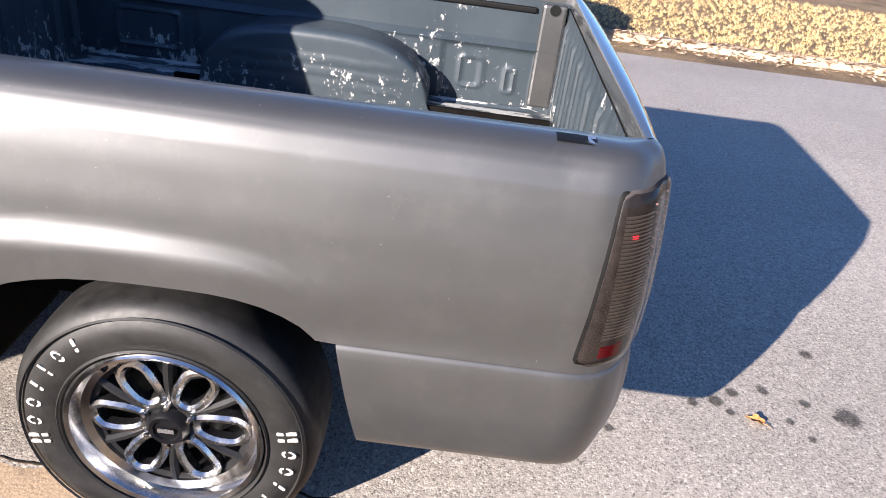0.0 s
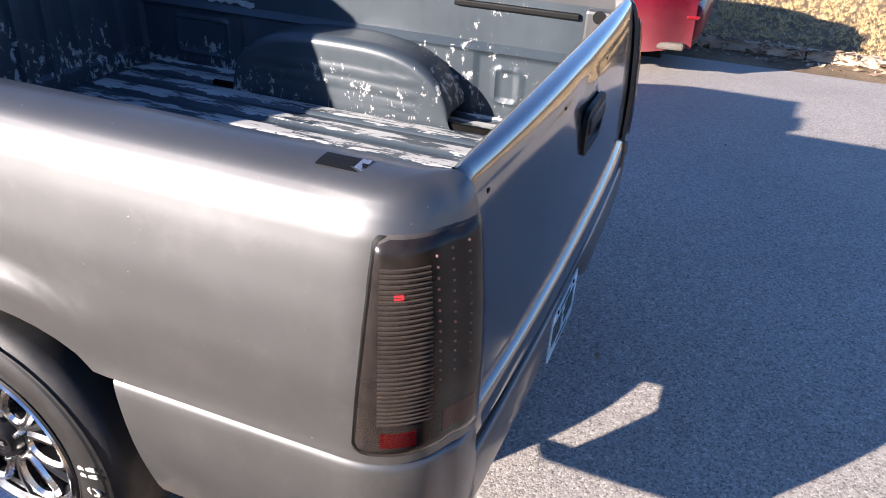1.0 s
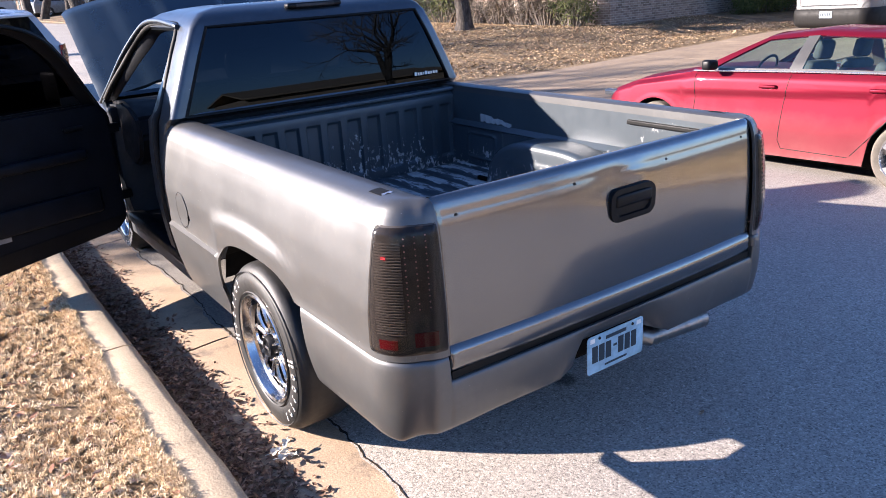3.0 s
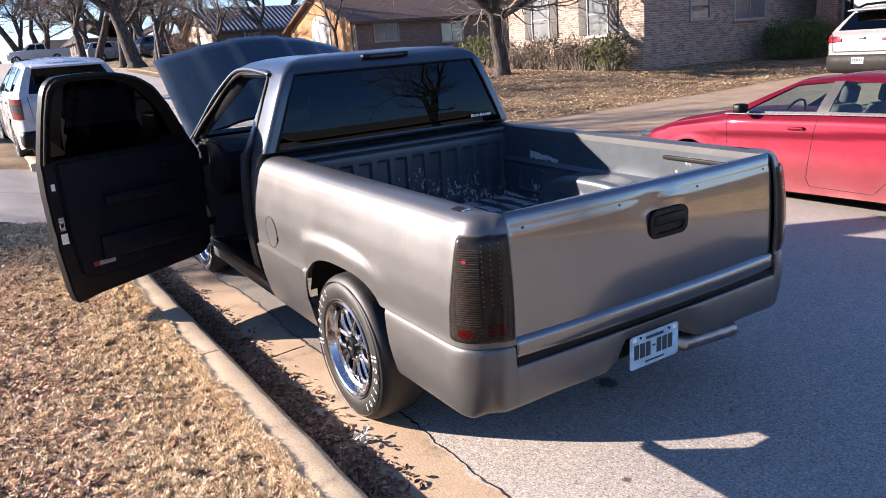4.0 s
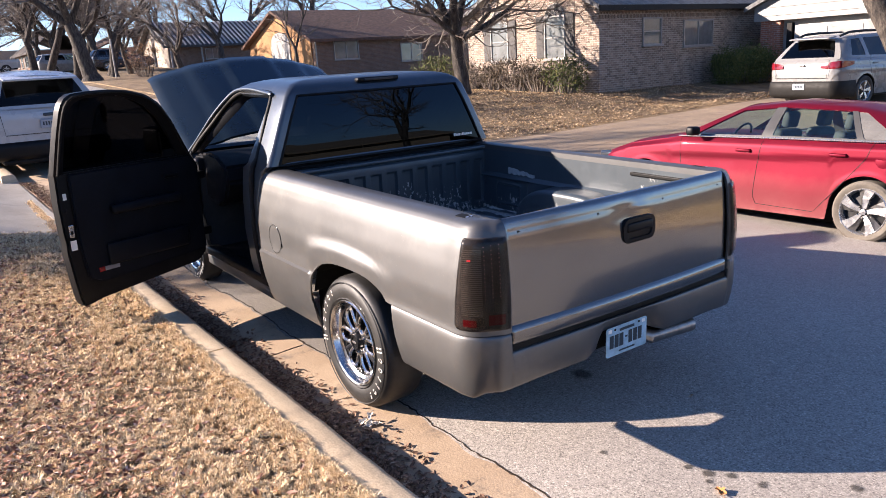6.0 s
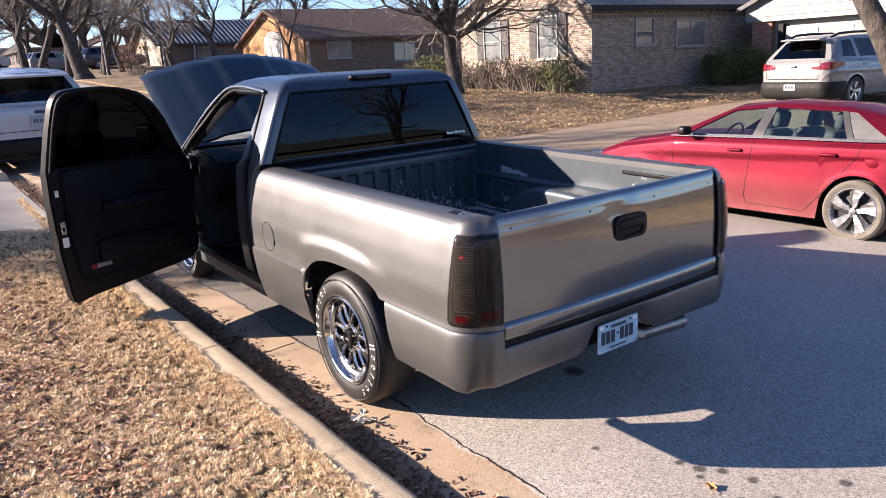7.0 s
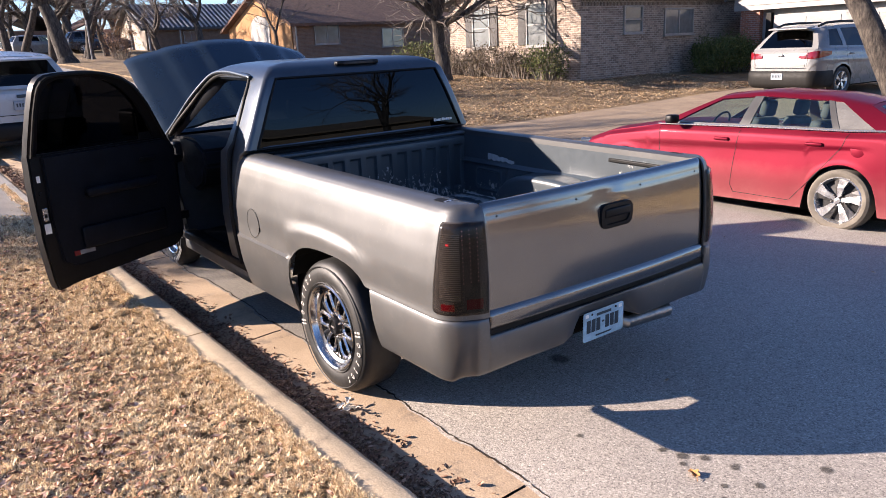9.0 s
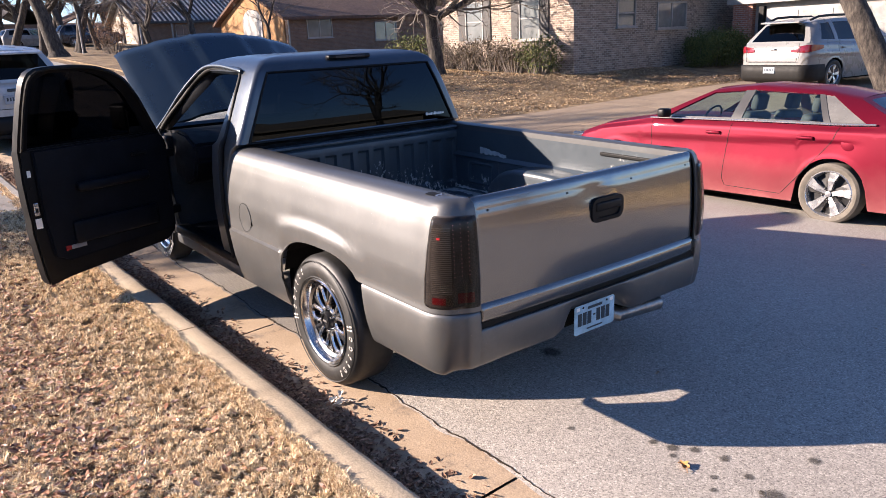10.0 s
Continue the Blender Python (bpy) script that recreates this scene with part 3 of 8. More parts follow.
def corner_path(x0, half, xc, end, n=60):
    """Rear corner in plan: along the side, round a tight corner at xc, then a swept face to the tailgate's edge."""
    turn, stop = Vector((xc, -half)), Vector(end)
    way = (stop - turn).normalized()
    a, b = turn - Vector((0.13, 0.0)), turn + way * 0.12
    pts = [Vector((x0, -half))]
    pts += [(1 - t) ** 2 * a + 2 * t * (1 - t) * turn + t * t * b for t in (k / 14 for k in range(15))]
    mid = Vector((stop.x, stop.y - 0.05))
    pts += [(1 - t) ** 2 * b + 2 * t * (1 - t) * mid + t * t * stop for t in (k / 8 for k in range(1, 9))]
    d = [0.0]
    for p, q in zip(pts, pts[1:]):
        d.append(d[-1] + (q - p).length)
    out = []
    for k in range(n + 1):
        v = d[-1] * k / n
        i = max(0, min(len(pts) - 2, sum(1 for e in d if e <= v) - 1))
        out.append(pts[i].lerp(pts[i + 1], min(1.0, (v - d[i]) / max(1e-9, d[i + 1] - d[i]))))
    return out


CORNER = corner_path(0.82, HALF, 1.022, (REAR_X, -0.808))


def along(path, u):
    """A point of a plan path at share u of its length, and the inward way there."""
    n = len(path) - 1
    f = min(1.0, max(0.0, u)) * n
    i = min(n - 1, int(f))
    p = path[i].lerp(path[i + 1], f - i)
    t = (path[min(n, i + 3)] - path[max(0, i - 2)]).normalized()
    return p.x, p.y, (-t.y, t.x)


def plan(s):
    """Left side's plan by s: 0..1 along the side, 1..2 round the rear corner. Gives x, y and the inward way."""
    if s <= 1:
        return BED_FRONT + (0.82 - BED_FRONT) * s, -HALF, (0.0, 1.0)
    return along(CORNER, s - 1)


def side_columns():
    xs = [BED_FRONT, -1.24, -1.18, -1.05, -0.9, -0.75, -0.65, -0.59]
    xs += [-0.55 + 0.55 * (1 - math.cos(math.pi / 2 * k / 12)) for k in range(13)]
    xs += [0.43 * math.sin(math.pi / 2 * k / 12) for k in range(1, 13)]
    xs += [0.52, 0.6, 0.68, 0.76, 0.82]
    return [(x - BED_FRONT) / (0.82 - BED_FRONT) for x in xs] + [1 + k / 24 for k in range(1, 25)]


def body_point(s, z, out=0.0):
    """A point of the bed's outer skin."""
    x, y, (nx, ny) = plan(s)
    d = lerp_table(SIDE_PROFILE, z) - out
    if s > 1:
        d *= 1 - 0.45 * (s - 1)
    if s <= 1:
        d -= flare(x, z) + 0.017 * smoothstep(0.666, 0.654, z) * smoothstep(-0.40, -0.50, x)
    return Vector((x + nx * d, y + ny * d, z))


def bed_side(mirror):
    my = -1 if mirror else 1
    bm = bmesh.new()
    rows = []
    for s in side_columns():
        x = plan(s)[0]
        lo = 0.285
        a = arch_z(x) if s <= 1 else None
        if a is not None:
            lo = a
        if x > 0.2:
            lo = max(lo, 0.69)
        # two edges for the ledge that runs from the cab to the wheel opening
        ledge = max(0.654, lo + 0.012)
        top = ledge + 0.012
        zs = [lo + (ledge - lo) * k / 6 for k in range(7)] + [top + (1.195 - top) * k / 18 for k in range(14)] + [top + (1.195 - top) * k / 60 for k in range(46, 61)]
        row = [body_point(s, z) for z in zs]
        edge = row[-1]
        for f, z in ((0.3, 1.196), (0.86, 1.193), (1.0, 1.186), (1.0, 1.13)):
            row.append(Vector((edge.x, edge.y + (-0.80 - edge.y) * f, z)))
        rows.append([Vector((p.x, my * p.y, p.z)) for p in row])
    grid(bm, rows, flip=not mirror)
    bmesh.ops.remove_doubles(bm, verts=bm.verts, dist=0.0005)
    ob = part("bed_side", bm, PAINT, TRUCK, smooth=50)
    solid(ob, 0.012, -1.0)
    # the skin at the front end, and the stake pocket: a flat dark quad for its shaded hole
    part("rail_end", boxed((BED_FRONT - 0.004, my * 0.805, 0.45), (BED_FRONT + 0.02, my * 0.94, 1.18), 0.004), PAINT, ob)
    rail = [(0.08, 1.178), (0.105, 1.19), (0.13, 1.195), (0.15, 1.196), (0.19, 1.193)]
    bm = bmesh.new()
    grid(bm, [[(x, -my * (d - 1.0), lerp_table(rail, d) + 0.0012) for d in (0.112, 0.125, 0.14, 0.155)] for x in (0.80, 0.84, 0.885)])
    part("stake_pocket", bm, SEAL, ob, "square stake pocket, its shaded hole drawn flat and dark")
    # pale quad that paints sunlight on the pocket's inner wall
    bm = bmesh.new()
    bm.faces.new([bm.verts.new((x, -my * (d - 1.0), lerp_table(rail, d) + 0.0022)) for x, d in ((0.866, 0.153), (0.884, 0.153), (0.884, 0.115), (0.866, 0.122))])
    part("sunlit_pocket_wall", bm, BRUSHED, ob)
    return ob


LEFT = bed_side(False)
bed_side(True)


def bed_inside():
    # inner walls with pressed panels, seen above and behind the wheel houses
    for my in (-1, 1):
        bm = bmesh.new()
        rows = []
        xs = [BED_WALL + 0.04 + (REAR_X - 0.09 - BED_WALL - 0.04) * k / 170 for k in range(171)]
        for x in xs:
            row = []
            for k in range(57):
                z = 0.70 + 0.455 * k / 56
                # the lower wall stands in from the upper one, below a rolled ledge
                y = 0.787 - 0.026 * smoothstep(0.972, 0.958, z)
                y -= 0.016 * smoothstep(0.955, 0.965, z) * smoothstep(0.985, 0.972, z)
                low = smoothstep(0.955, 0.94, z)
                y += 0.010 * low * (smoothstep(0.50, 0.512, x) * smoothstep(0.90, 0.89, x) + smoothstep(-0.52, -0.535, x))
                for a, b, c, d in ((-0.86, -0.60, 0.765, 0.915), (0.585, 0.675, 0.775, 0.90), (0.775, 0.815, 0.765, 0.87)):
                    dx, dz = max(a + 0.02 - x, x - b + 0.02, 0.0), max(c + 0.02 - z, z - d + 0.02, 0.0)
                    rim = math.hypot(dx, dz) - 0.02
                    y -= 0.008 * smoothstep(0.012, 0.003, abs(rim))
                row.append((x, my * y, z))
            rows.append(row)
        grid(bm, rows, flip=my > 0)
        ob = part("bed_inner_wall", bm, BED, TRUCK, "dark scratched inner bed wall", smooth=40)
        part("rail_lip", boxed((0.40, my * 0.772, 1.105), (REAR_X - 0.22, my * 0.80, 1.128), 0.006), SEAL, ob)
        part("end_post", boxed((REAR_X - 0.20, my * 0.755, 0.72), (REAR_X - 0.10, my * 0.80, 1.15), 0.012), PAINT if my > 0 else BED, ob)
        part("latch_hole", lathe(bmesh.new(), [(0.0, -0.002), (0.022, -0.002), (0.022, 0.002), (0.0, 0.002)], 16, "y", pose(REAR_X - 0.15, my * 0.7535, 1.13)), SEAL, ob)
        # wheel house: a rounded tunnel box
        bm = bmesh.new()
        rows = []
        for k in range(49):
            u = -1 + 2 * k / 48
            x = 0.46 * math.sin(u * math.pi / 2) + 0.01
            h = 0.27 * (1 - abs(x / 0.475) ** 3.0) ** (1 / 2.2)
            row = []
            for q in range(16):
                z = max(0.0, h - 0.035) * q / 15
                ridge = sum(smoothstep(0.010, 0.003, abs(z - c)) for c in (0.055, 0.105, 0.155)) * smoothstep(0.36, 0.30, abs(x))
                row.append((x * (1.03 - 0.03 * q / 15), my * (0.585 + 0.006 * q / 15 - 0.006 * ridge), 0.70 + z))
            for a in range(1, 7):
                t = a / 6 * math.pi / 2
                row.append((x, my * (0.591 + 0.04 * (1 - math.cos(t))), 0.70 + max(0.0, h - 0.035) + min(h, 0.035) * math.sin(t)))
            row.append((x, my * 0.80, 0.702 + h))
            rows.append(row)
        grid(bm, rows, flip=my < 0)
        part("wheel_house", bm, BED, TRUCK, "scratched dark wheel house", smooth=50)
    # ribbed floor
    bm = bmesh.new()
    xs = [BED_WALL + 0.04 + (REAR_X - 0.08 - BED_WALL - 0.04) * k / 40 for k in range(41)]
    ys = [-0.79 + 1.58 * k / 160 for k in range(161)]
    rows = []
    for x in xs:
        end = smoothstep(BED_WALL + 0.08, BED_WALL + 0.14, x) * smoothstep(REAR_X - 0.12, REAR_X - 0.2, x)
        rows.append([(x, y, 0.70 + 0.014 * end * smoothstep(0.25, 0.55, math.cos(y * 2 * math.pi / 0.132) * 0.5 + 0.5)) for y in ys])
    grid(bm, rows, flip=True)
    part("bed_floor", bm, BEDFLOOR, TRUCK, "ribbed bed floor with paint scraped to pale primer", smooth=40)
    # front wall with pressed upright pockets
    bm = bmesh.new()
    rows = []
    n = 12
    for k in range(29):
        z = 0.70 + 0.47 * k / 28
        row = []
        for j in range(241):
            y = -0.785 + 1.57 * j / 240
            u = (y + 0.785) / 1.57 * n
            c = abs((u % 1.0) - 0.5)
            zt = smoothstep(0.745, 0.77, z) * smoothstep(1.09, 1.065, z)
            inset = zt * smoothstep(0.36, 0.27, c)
            row.append((BED_WALL + 0.075 - 0.022 * inset - 0.03 * smoothstep(1.13, 1.16, z), y, z))
        rows.append(row)
    grid(bm, rows, flip=False)
    ob = part("bed_front_wall", bm, BED, TRUCK, "dark front bed wall with twelve pressed pockets", smooth=35)
    part("top_rail", boxed((BED_WALL - 0.005, -0.80, 1.155), (BED_WALL + 0.07, 0.80, 1.178), 0.008), BED, ob)
    # closing sheet under the floor
    part("bed_underside", boxed((BED_WALL + 0.03, -0.62, 0.64), (REAR_X - 0.1, 0.62, 0.685)), UNDER, TRUCK)


bed_inside()
# bare primer where a sheet of paint has come off the wall
rnd_flake = random.Random(5)
top = [(-0.75 + 0.28 * k / 14, 1.035 - 0.03 * k / 14 + rnd_flake.uniform(-0.006, 0.008)) for k in range(15)]
low = [(-0.75 + 0.28 * k / 14, 0.992 - 0.008 * k / 14 + rnd_flake.uniform(-0.004, 0.012)) for k in range(14, -1, -1)]
part("bare_primer_patch", prism(bmesh.new(), top + low, 0.7815, 0.790, "xz"), simple("bare_primer", (0.36, 0.37, 0.37), 0.7, var=0.2, scale=20.0), TRUCK, "pale primer patch on the bed wall")


def tailgate():
    bm = bmesh.new()
    prof = [(0.995, 1.06), (0.998, 1.182), (1.004, 1.192), (1.014, 1.1965), (1.036, 1.196), (1.049, 1.188), (1.0565, 1.172), (1.0605, 1.145), (1.063, 1.132), (1.066, 1.122), (1.0688, 1.10), (1.0722, 1.07), (1.0755, 1.04), (1.0785, 1.005), (1.0812, 0.97), (1.0842, 0.92), (1.0862, 0.87), (1.0874, 0.82), (1.088, 0.77), (1.087, 0.712), (1.095, 0.706), (1.103, 0.695), (1.1065, 0.678), (1.1065, 0.648), (1.101, 0.63), (1.09, 0.622), (1.0, 0.622)]
    W = 0.805
    ys = [-W, -W + 0.004, -W + 0.012, -W + 0.03] + [-W + 0.06 + (2 * W - 0.12) * k / 60 for k in range(61)] + [W - 0.03, W - 0.012, W - 0.004, W]
    rows = []
    for y in ys:
        e = 1 - min(1.0, (W - abs(y)) / 0.012)
        bow = -0.022 * (abs(y) / W) ** 2.5 - 0.010 * e * e
        row = []
        for x, z in prof:
            dent = 0.006 * math.exp(-((y + 0.05) / 0.10) ** 2 - ((z - 1.10) / 0.035) ** 2) - 0.005 * math.exp(-((y - 0.06) / 0.05) ** 2 - ((z - 1.12) / 0.03) ** 2)
            row.append((x + (bow if x > 1.03 else 0) - dent, y, z))
        rows.append(row)
    vs = grid(bm, rows)
    for r in (vs[0][::-1], vs[-1]):
        bm.faces.new(r)
    bmesh.ops.recalc_face_normals(bm, faces=bm.faces)
    tg = part("tailgate", bm, LIGHTENEDGLOSS, TRUCK, "satin grey tailgate with dents along its top edge", smooth=40)
    bm = bmesh.new()
    rows = []
    for k in range(15):
        z = 0.70 + 0.44 * k / 14
        rows.append([(0.992 - 0.016 * smoothstep(0.30, 0.62, math.cos(y * 2 * math.pi / 0.098) * 0.5 + 0.5) * smoothstep(0.73, 0.76, z) * smoothstep(1.12, 1.09, z) * smoothstep(0.76, 0.72, abs(y)), y, z) for y in (-0.79 + 1.58 * j / 200 for j in range(201))])
    grid(bm, rows)
    part("inner_panel", bm, BED, tg, "ribbed scratched inner tailgate panel", smooth=40)
    # handle in its black bezel
    hy, hz, hx = 0.038, 1.014, 1.0785
    bm = bmesh.new()
    outer, inner = rounded(0.240, 0.126, 0.042), rounded(0.188, 0.084, 0.03)
    ring = [[(hx - 0.002, hy + p[0], hz + p[1]) for p in outer], [(hx + 0.010, hy + p[0] * 0.985, hz + p[1] * 0.97) for p in outer], [(hx + 0.011, hy + p[0], hz + p[1]) for p in inner], [(hx + 0.0025, hy + p[0] * 0.96, hz + p[1] * 0.93) for p in inner]]
    vs = grid(bm, ring, close_u=True)
    bm.faces.new(vs[-1])
    bmesh.ops.recalc_face_normals(bm, faces=bm.faces)
    hb = part("handle_bezel", bm, BLACK, tg, "black plastic tailgate handle", smooth=40)
    part("handle", boxed((hx - 0.004, hy - 0.095, hz - 0.006), (hx + 0.017, hy + 0.095, hz + 0.04), 0.009, 3), BLACK, hb, smooth=50)
    for y in (-0.728, -0.237, 0.241, 0.73):
        x = 1.062 - 0.022 * (abs(y) / W) ** 2.5
        part("bolt_hole", lathe(bmesh.new(), [(0.0, 0.0), (0.0065, 0.0), (0.0065, -0.003), (0.0, -0.003)], 12, "x", pose(x + 0.0022, y, 1.142 - 0.012)), SEAL, tg)
    # dark strips beside it, standing in for the shade in the gaps
    for my in (-1, 1):
        part("gap_shade", boxed((1.0, my * 0.8055, 0.63), (1.035, my * 0.8075, 1.17)), SEAL, tg)


tailgate()


def bumper_plan():
    """Plan of the rolled bumper from the left wheel opening round to the middle: x, y and the inward way."""
    out = [(0.385 + 0.435 * k / 10, -1.010, (0.0, 1.0)) for k in range(10)]
    turn = corner_path(0.82, 1.010, 1.028, (1.092, -0.83))
    out += [along(turn, k / 24) for k in range(25)]
    for y in (-0.822, -0.8145, -0.8095, -0.795, -0.77) + tuple(-0.74 + 0.74 * k / 11 for k in range(11)):
        out.append((1.092 + 0.016 * (1 - (abs(y) / 0.83) ** 2), y, (-1.0, 0.0)))
    return out


def bumper():
    half = bumper_plan()
    pts = half + [(1.108, 0.0, (-1.0, 0.0))] + [(x, -y, (nx, -ny)) for x, y, (nx, ny) in half[::-1]]
    # share of the height, and how far the skin draws in there: leaning out below the crease, tucked under at the foot
    section = ((1.0, 0.030), (1.0, 0.017), (0.985, 0.011), (0.95, 0.007), (0.88, 0.004), (0.78, 0.0015), (0.66, 0.0), (0.52, 0.0), (0.38, 0.003), (0.26, 0.008), (0.16, 0.013), (0.08, 0.018), (0.025, 0.024), (0.0, 0.031), (-0.03, 0.062), (-0.065, 0.115), (-0.08, 0.16))
    bm = bmesh.new()
    rows = []
    for x, y, (nx, ny) in pts:
        rear = 1.0 if abs(y) < 0.812 else 0.0
        top = 0.688 - 0.092 * rear
        slope = 0.065 * smoothstep(0.56, 0.385, x)
        notch = smoothstep(0.27, 0.17, abs(y + 0.03)) if x > 1 else 0.0
        bot = 0.386 + 0.024 * smoothstep(1.0, 1.06, x) + 0.09 * notch + 0.012 * smoothstep(0.90, 0.60, abs(y)) * (x > 1)
        row = []
        for f, d in section:
            z = bot + (top - bot) * f
            d2 = d * (1 - 0.35 * (smoothstep(0.95, 0.70, abs(y)) if x > 1 else 0.0)) + 0.05 * notch * (1 - f)
            row.append((x + nx * d2 + slope * (1 - f), y + ny * d2, z))
        rows.append(row)
    grid(bm, rows)
    bmesh.ops.recalc_face_normals(bm, faces=bm.faces)
    ob = part("rear_bumper", bm, PAINT, TRUCK, "smooth grey roll-pan bumper with plate recess", smooth=45)
    solid(ob, 0.008)
    # black strip added to paint the shade inside the slot under the tailgate
    part("slot_shadow_strip", boxed((0.98, -0.80, 0.56), (1.078, 0.80, 0.624)), SEAL, ob)
    part("end_trim", boxed((1.04, 0.802, 0.640), (1.098, 0.828, 0.696), 0.010), PAINT, ob)
    # number plate
    py, px, pz = -0.052, 1.093, 0.467
    pl = part("number_plate", prism(bmesh.new(), [(p[0] + py, p[1] + pz) for p in rounded(0.305, 0.155, 0.014)], px, px + 0.003, "yz"), PLATE, TRUCK, "pale blue state plate with dark characters")
    f = px + 0.0042
    y = py - 0.128
    for w in (0.036, 0.036, 0.036, None, 0.036, 0.036, 0.036):
        if w is None:
            part("character_bar", boxed((px + 0.003, y + 0.006, pz + 0.003), (f, y + 0.024, pz + 0.012)), PLATEINK, pl)
            y += 0.032
            continue
        part("character_bar", boxed((px + 0.003, y, pz - 0.034), (f, y + w - 0.007, pz + 0.034)), PLATEINK, pl)
        y += w
    part("state_bar", boxed((px + 0.003, py - 0.055, pz + 0.046), (f, py + 0.055, pz + 0.060)), PLATEINK, pl)
    for yy in (-0.09, 0.09):
        part("plate_bolt", lathe(bmesh.new(), [(0.0, 0.004), (0.006, 0.003), (0.006, 0.0)], 10, "x", pose(px + 0.003, py + yy, pz + 0.062)), BLACK, pl)
        part("sticker", boxed((px + 0.003, py + yy * 1.4 - 0.012, pz + 0.05), (f, py + yy * 1.4 + 0.012, pz + 0.068)), WHITEPAINT, pl)
    part("plate_lower_bar", boxed((px + 0.003, py - 0.06, pz - 0.062), (f, py + 0.06, pz - 0.054)), PLATEINK, pl)


PLATE = simple("plate_sheet", (0.30, 0.46, 0.58), 0.35, var=0.25, scale=14.0)
PLATEINK = simple("plate_ink", (0.015, 0.03, 0.045), 0.45)
bumper()


def tail_lamp(my):
    """Smoked lamp let into the corner, standing a little proud of the skin."""
    s0, s1, z0, z1 = 1.30, 1.985, 0.712, 1.130

    def outline(s, z, out):
        p = body_point(s, z, out)
        return Vector((p.x, my * -1 * p.y if my > 0 else p.y, p.z))

    def shell(sa, sb, za, zb, out):
        rows = []
        for i in range(21):
            u = i / 20
            row = []
            for j in range(41):
                v = j / 40
                # rounded corners by drawing the ends of each row in
                pull = 0.0
                edge = min(v, 1 - v)
                if edge < 0.06:
                    pull = 0.035 * (1 - math.sqrt(max(0.0, 1 - (1 - edge / 0.06) ** 2)))
                su = sa + pull * 2.2 + (sb - sa - pull * 2.4) * u + 0.09 * (v - 0.45) * (1 - u)
                rim = min(u, 1 - u, v * 1.4, (1 - v) * 1.4)
                row.append(outline(su, za + (zb - za) * v, out - 0.010 * (1 - smoothstep(0, 0.05, rim))))
            rows.append(row)
        return rows
    bm = bmesh.new()
    grid(bm, shell(s0 - 0.03, s1 + 0.01, z0 - 0.007, z1 + 0.007, 0.004), flip=my < 0)
    lamp = part("tail_lamp", bm, SEAL, TRUCK, "smoked black tail lamp with fine horizontal louvres", smooth=60)
    bm = bmesh.new()
    grid(bm, shell(s0, s1, z0, z1, 0.010), flip=my < 0)
    part("housing", bm, LAMPDARK, lamp, smooth=60)
    bm = bmesh.new()
    for k in range(34):
        z = 0.785 + 0.29 * k / 33
        a = [outline(1.385 + 0.25 * q / 6, z, 0.0125) for q in range(7)]
        b = [outline(1.385 + 0.25 * q / 6, z + 0.005, 0.016) for q in range(7)]
        c = [outline(1.385 + 0.25 * q / 6, z + 0.0055, 0.0105) for q in range(7)]
        grid(bm, [a, b, c], flip=my < 0)
    part("louvres", bm, LAMPRIB, lamp)
    for k in range(3):
        bm = bmesh.new()
        for q in range(13):
            p = outline(1.67 + 0.09 * k, 0.865 + 0.019 * q + 0.004 * k, 0.014)
            bmesh.ops.create_icosphere(bm, subdivisions=1, radius=0.0030, matrix=Matrix.Translation(p))
        part("led_column", bm, LEDMAT, lamp)
    for za, zb, sa, sb, mat in ((0.737, 0.768, 1.40, 1.56, REFLECTOR), (0.742, 0.790, 1.70, 1.90, REFLECTOR), (1.031, 1.038, 1.455, 1.50, LAMPRED)):
        bm = bmesh.new()
        grid(bm, [[outline(sa + (sb - sa) * i / 5, za + (zb - za) * j / 3, 0.0145) for j in range(4)] for i in range(6)], flip=my < 0)
        solid(part("red_reflector", bm, mat, lamp), 0.003)
    bm = bmesh.new()
    grid(bm, shell(s0 + 0.005, s1 - 0.005, z0 + 0.003, z1 - 0.003, 0.022), flip=my < 0)
    g = part("lens", bm, SMOKE, lamp, "glossy smoked lens", smooth=60)
    g.visible_shadow = False


LAMPDARK = simple("lamp_black", (0.062, 0.055, 0.053), 0.75, var=0.3, scale=25.0, spec=0.2)
LAMPRIB = simple("lamp_louvre", (0.20, 0.18, 0.17), 0.35, 0.2, var=0.2)
LEDMAT = simple("unlit_led", (0.75, 0.42, 0.40), 0.2)
LAMPRED = glow("lit_red_diode", (1.0, 0.05, 0.06), 0.55)
REFLECTOR = simple("red_reflector", (0.16, 0.006, 0.01), 0.2)
SMOKE = glass_mat("smoked_lens", (0.34, 0.32, 0.315), 1.38, 0.18)
tail_lamp(-1)
tail_lamp(1)


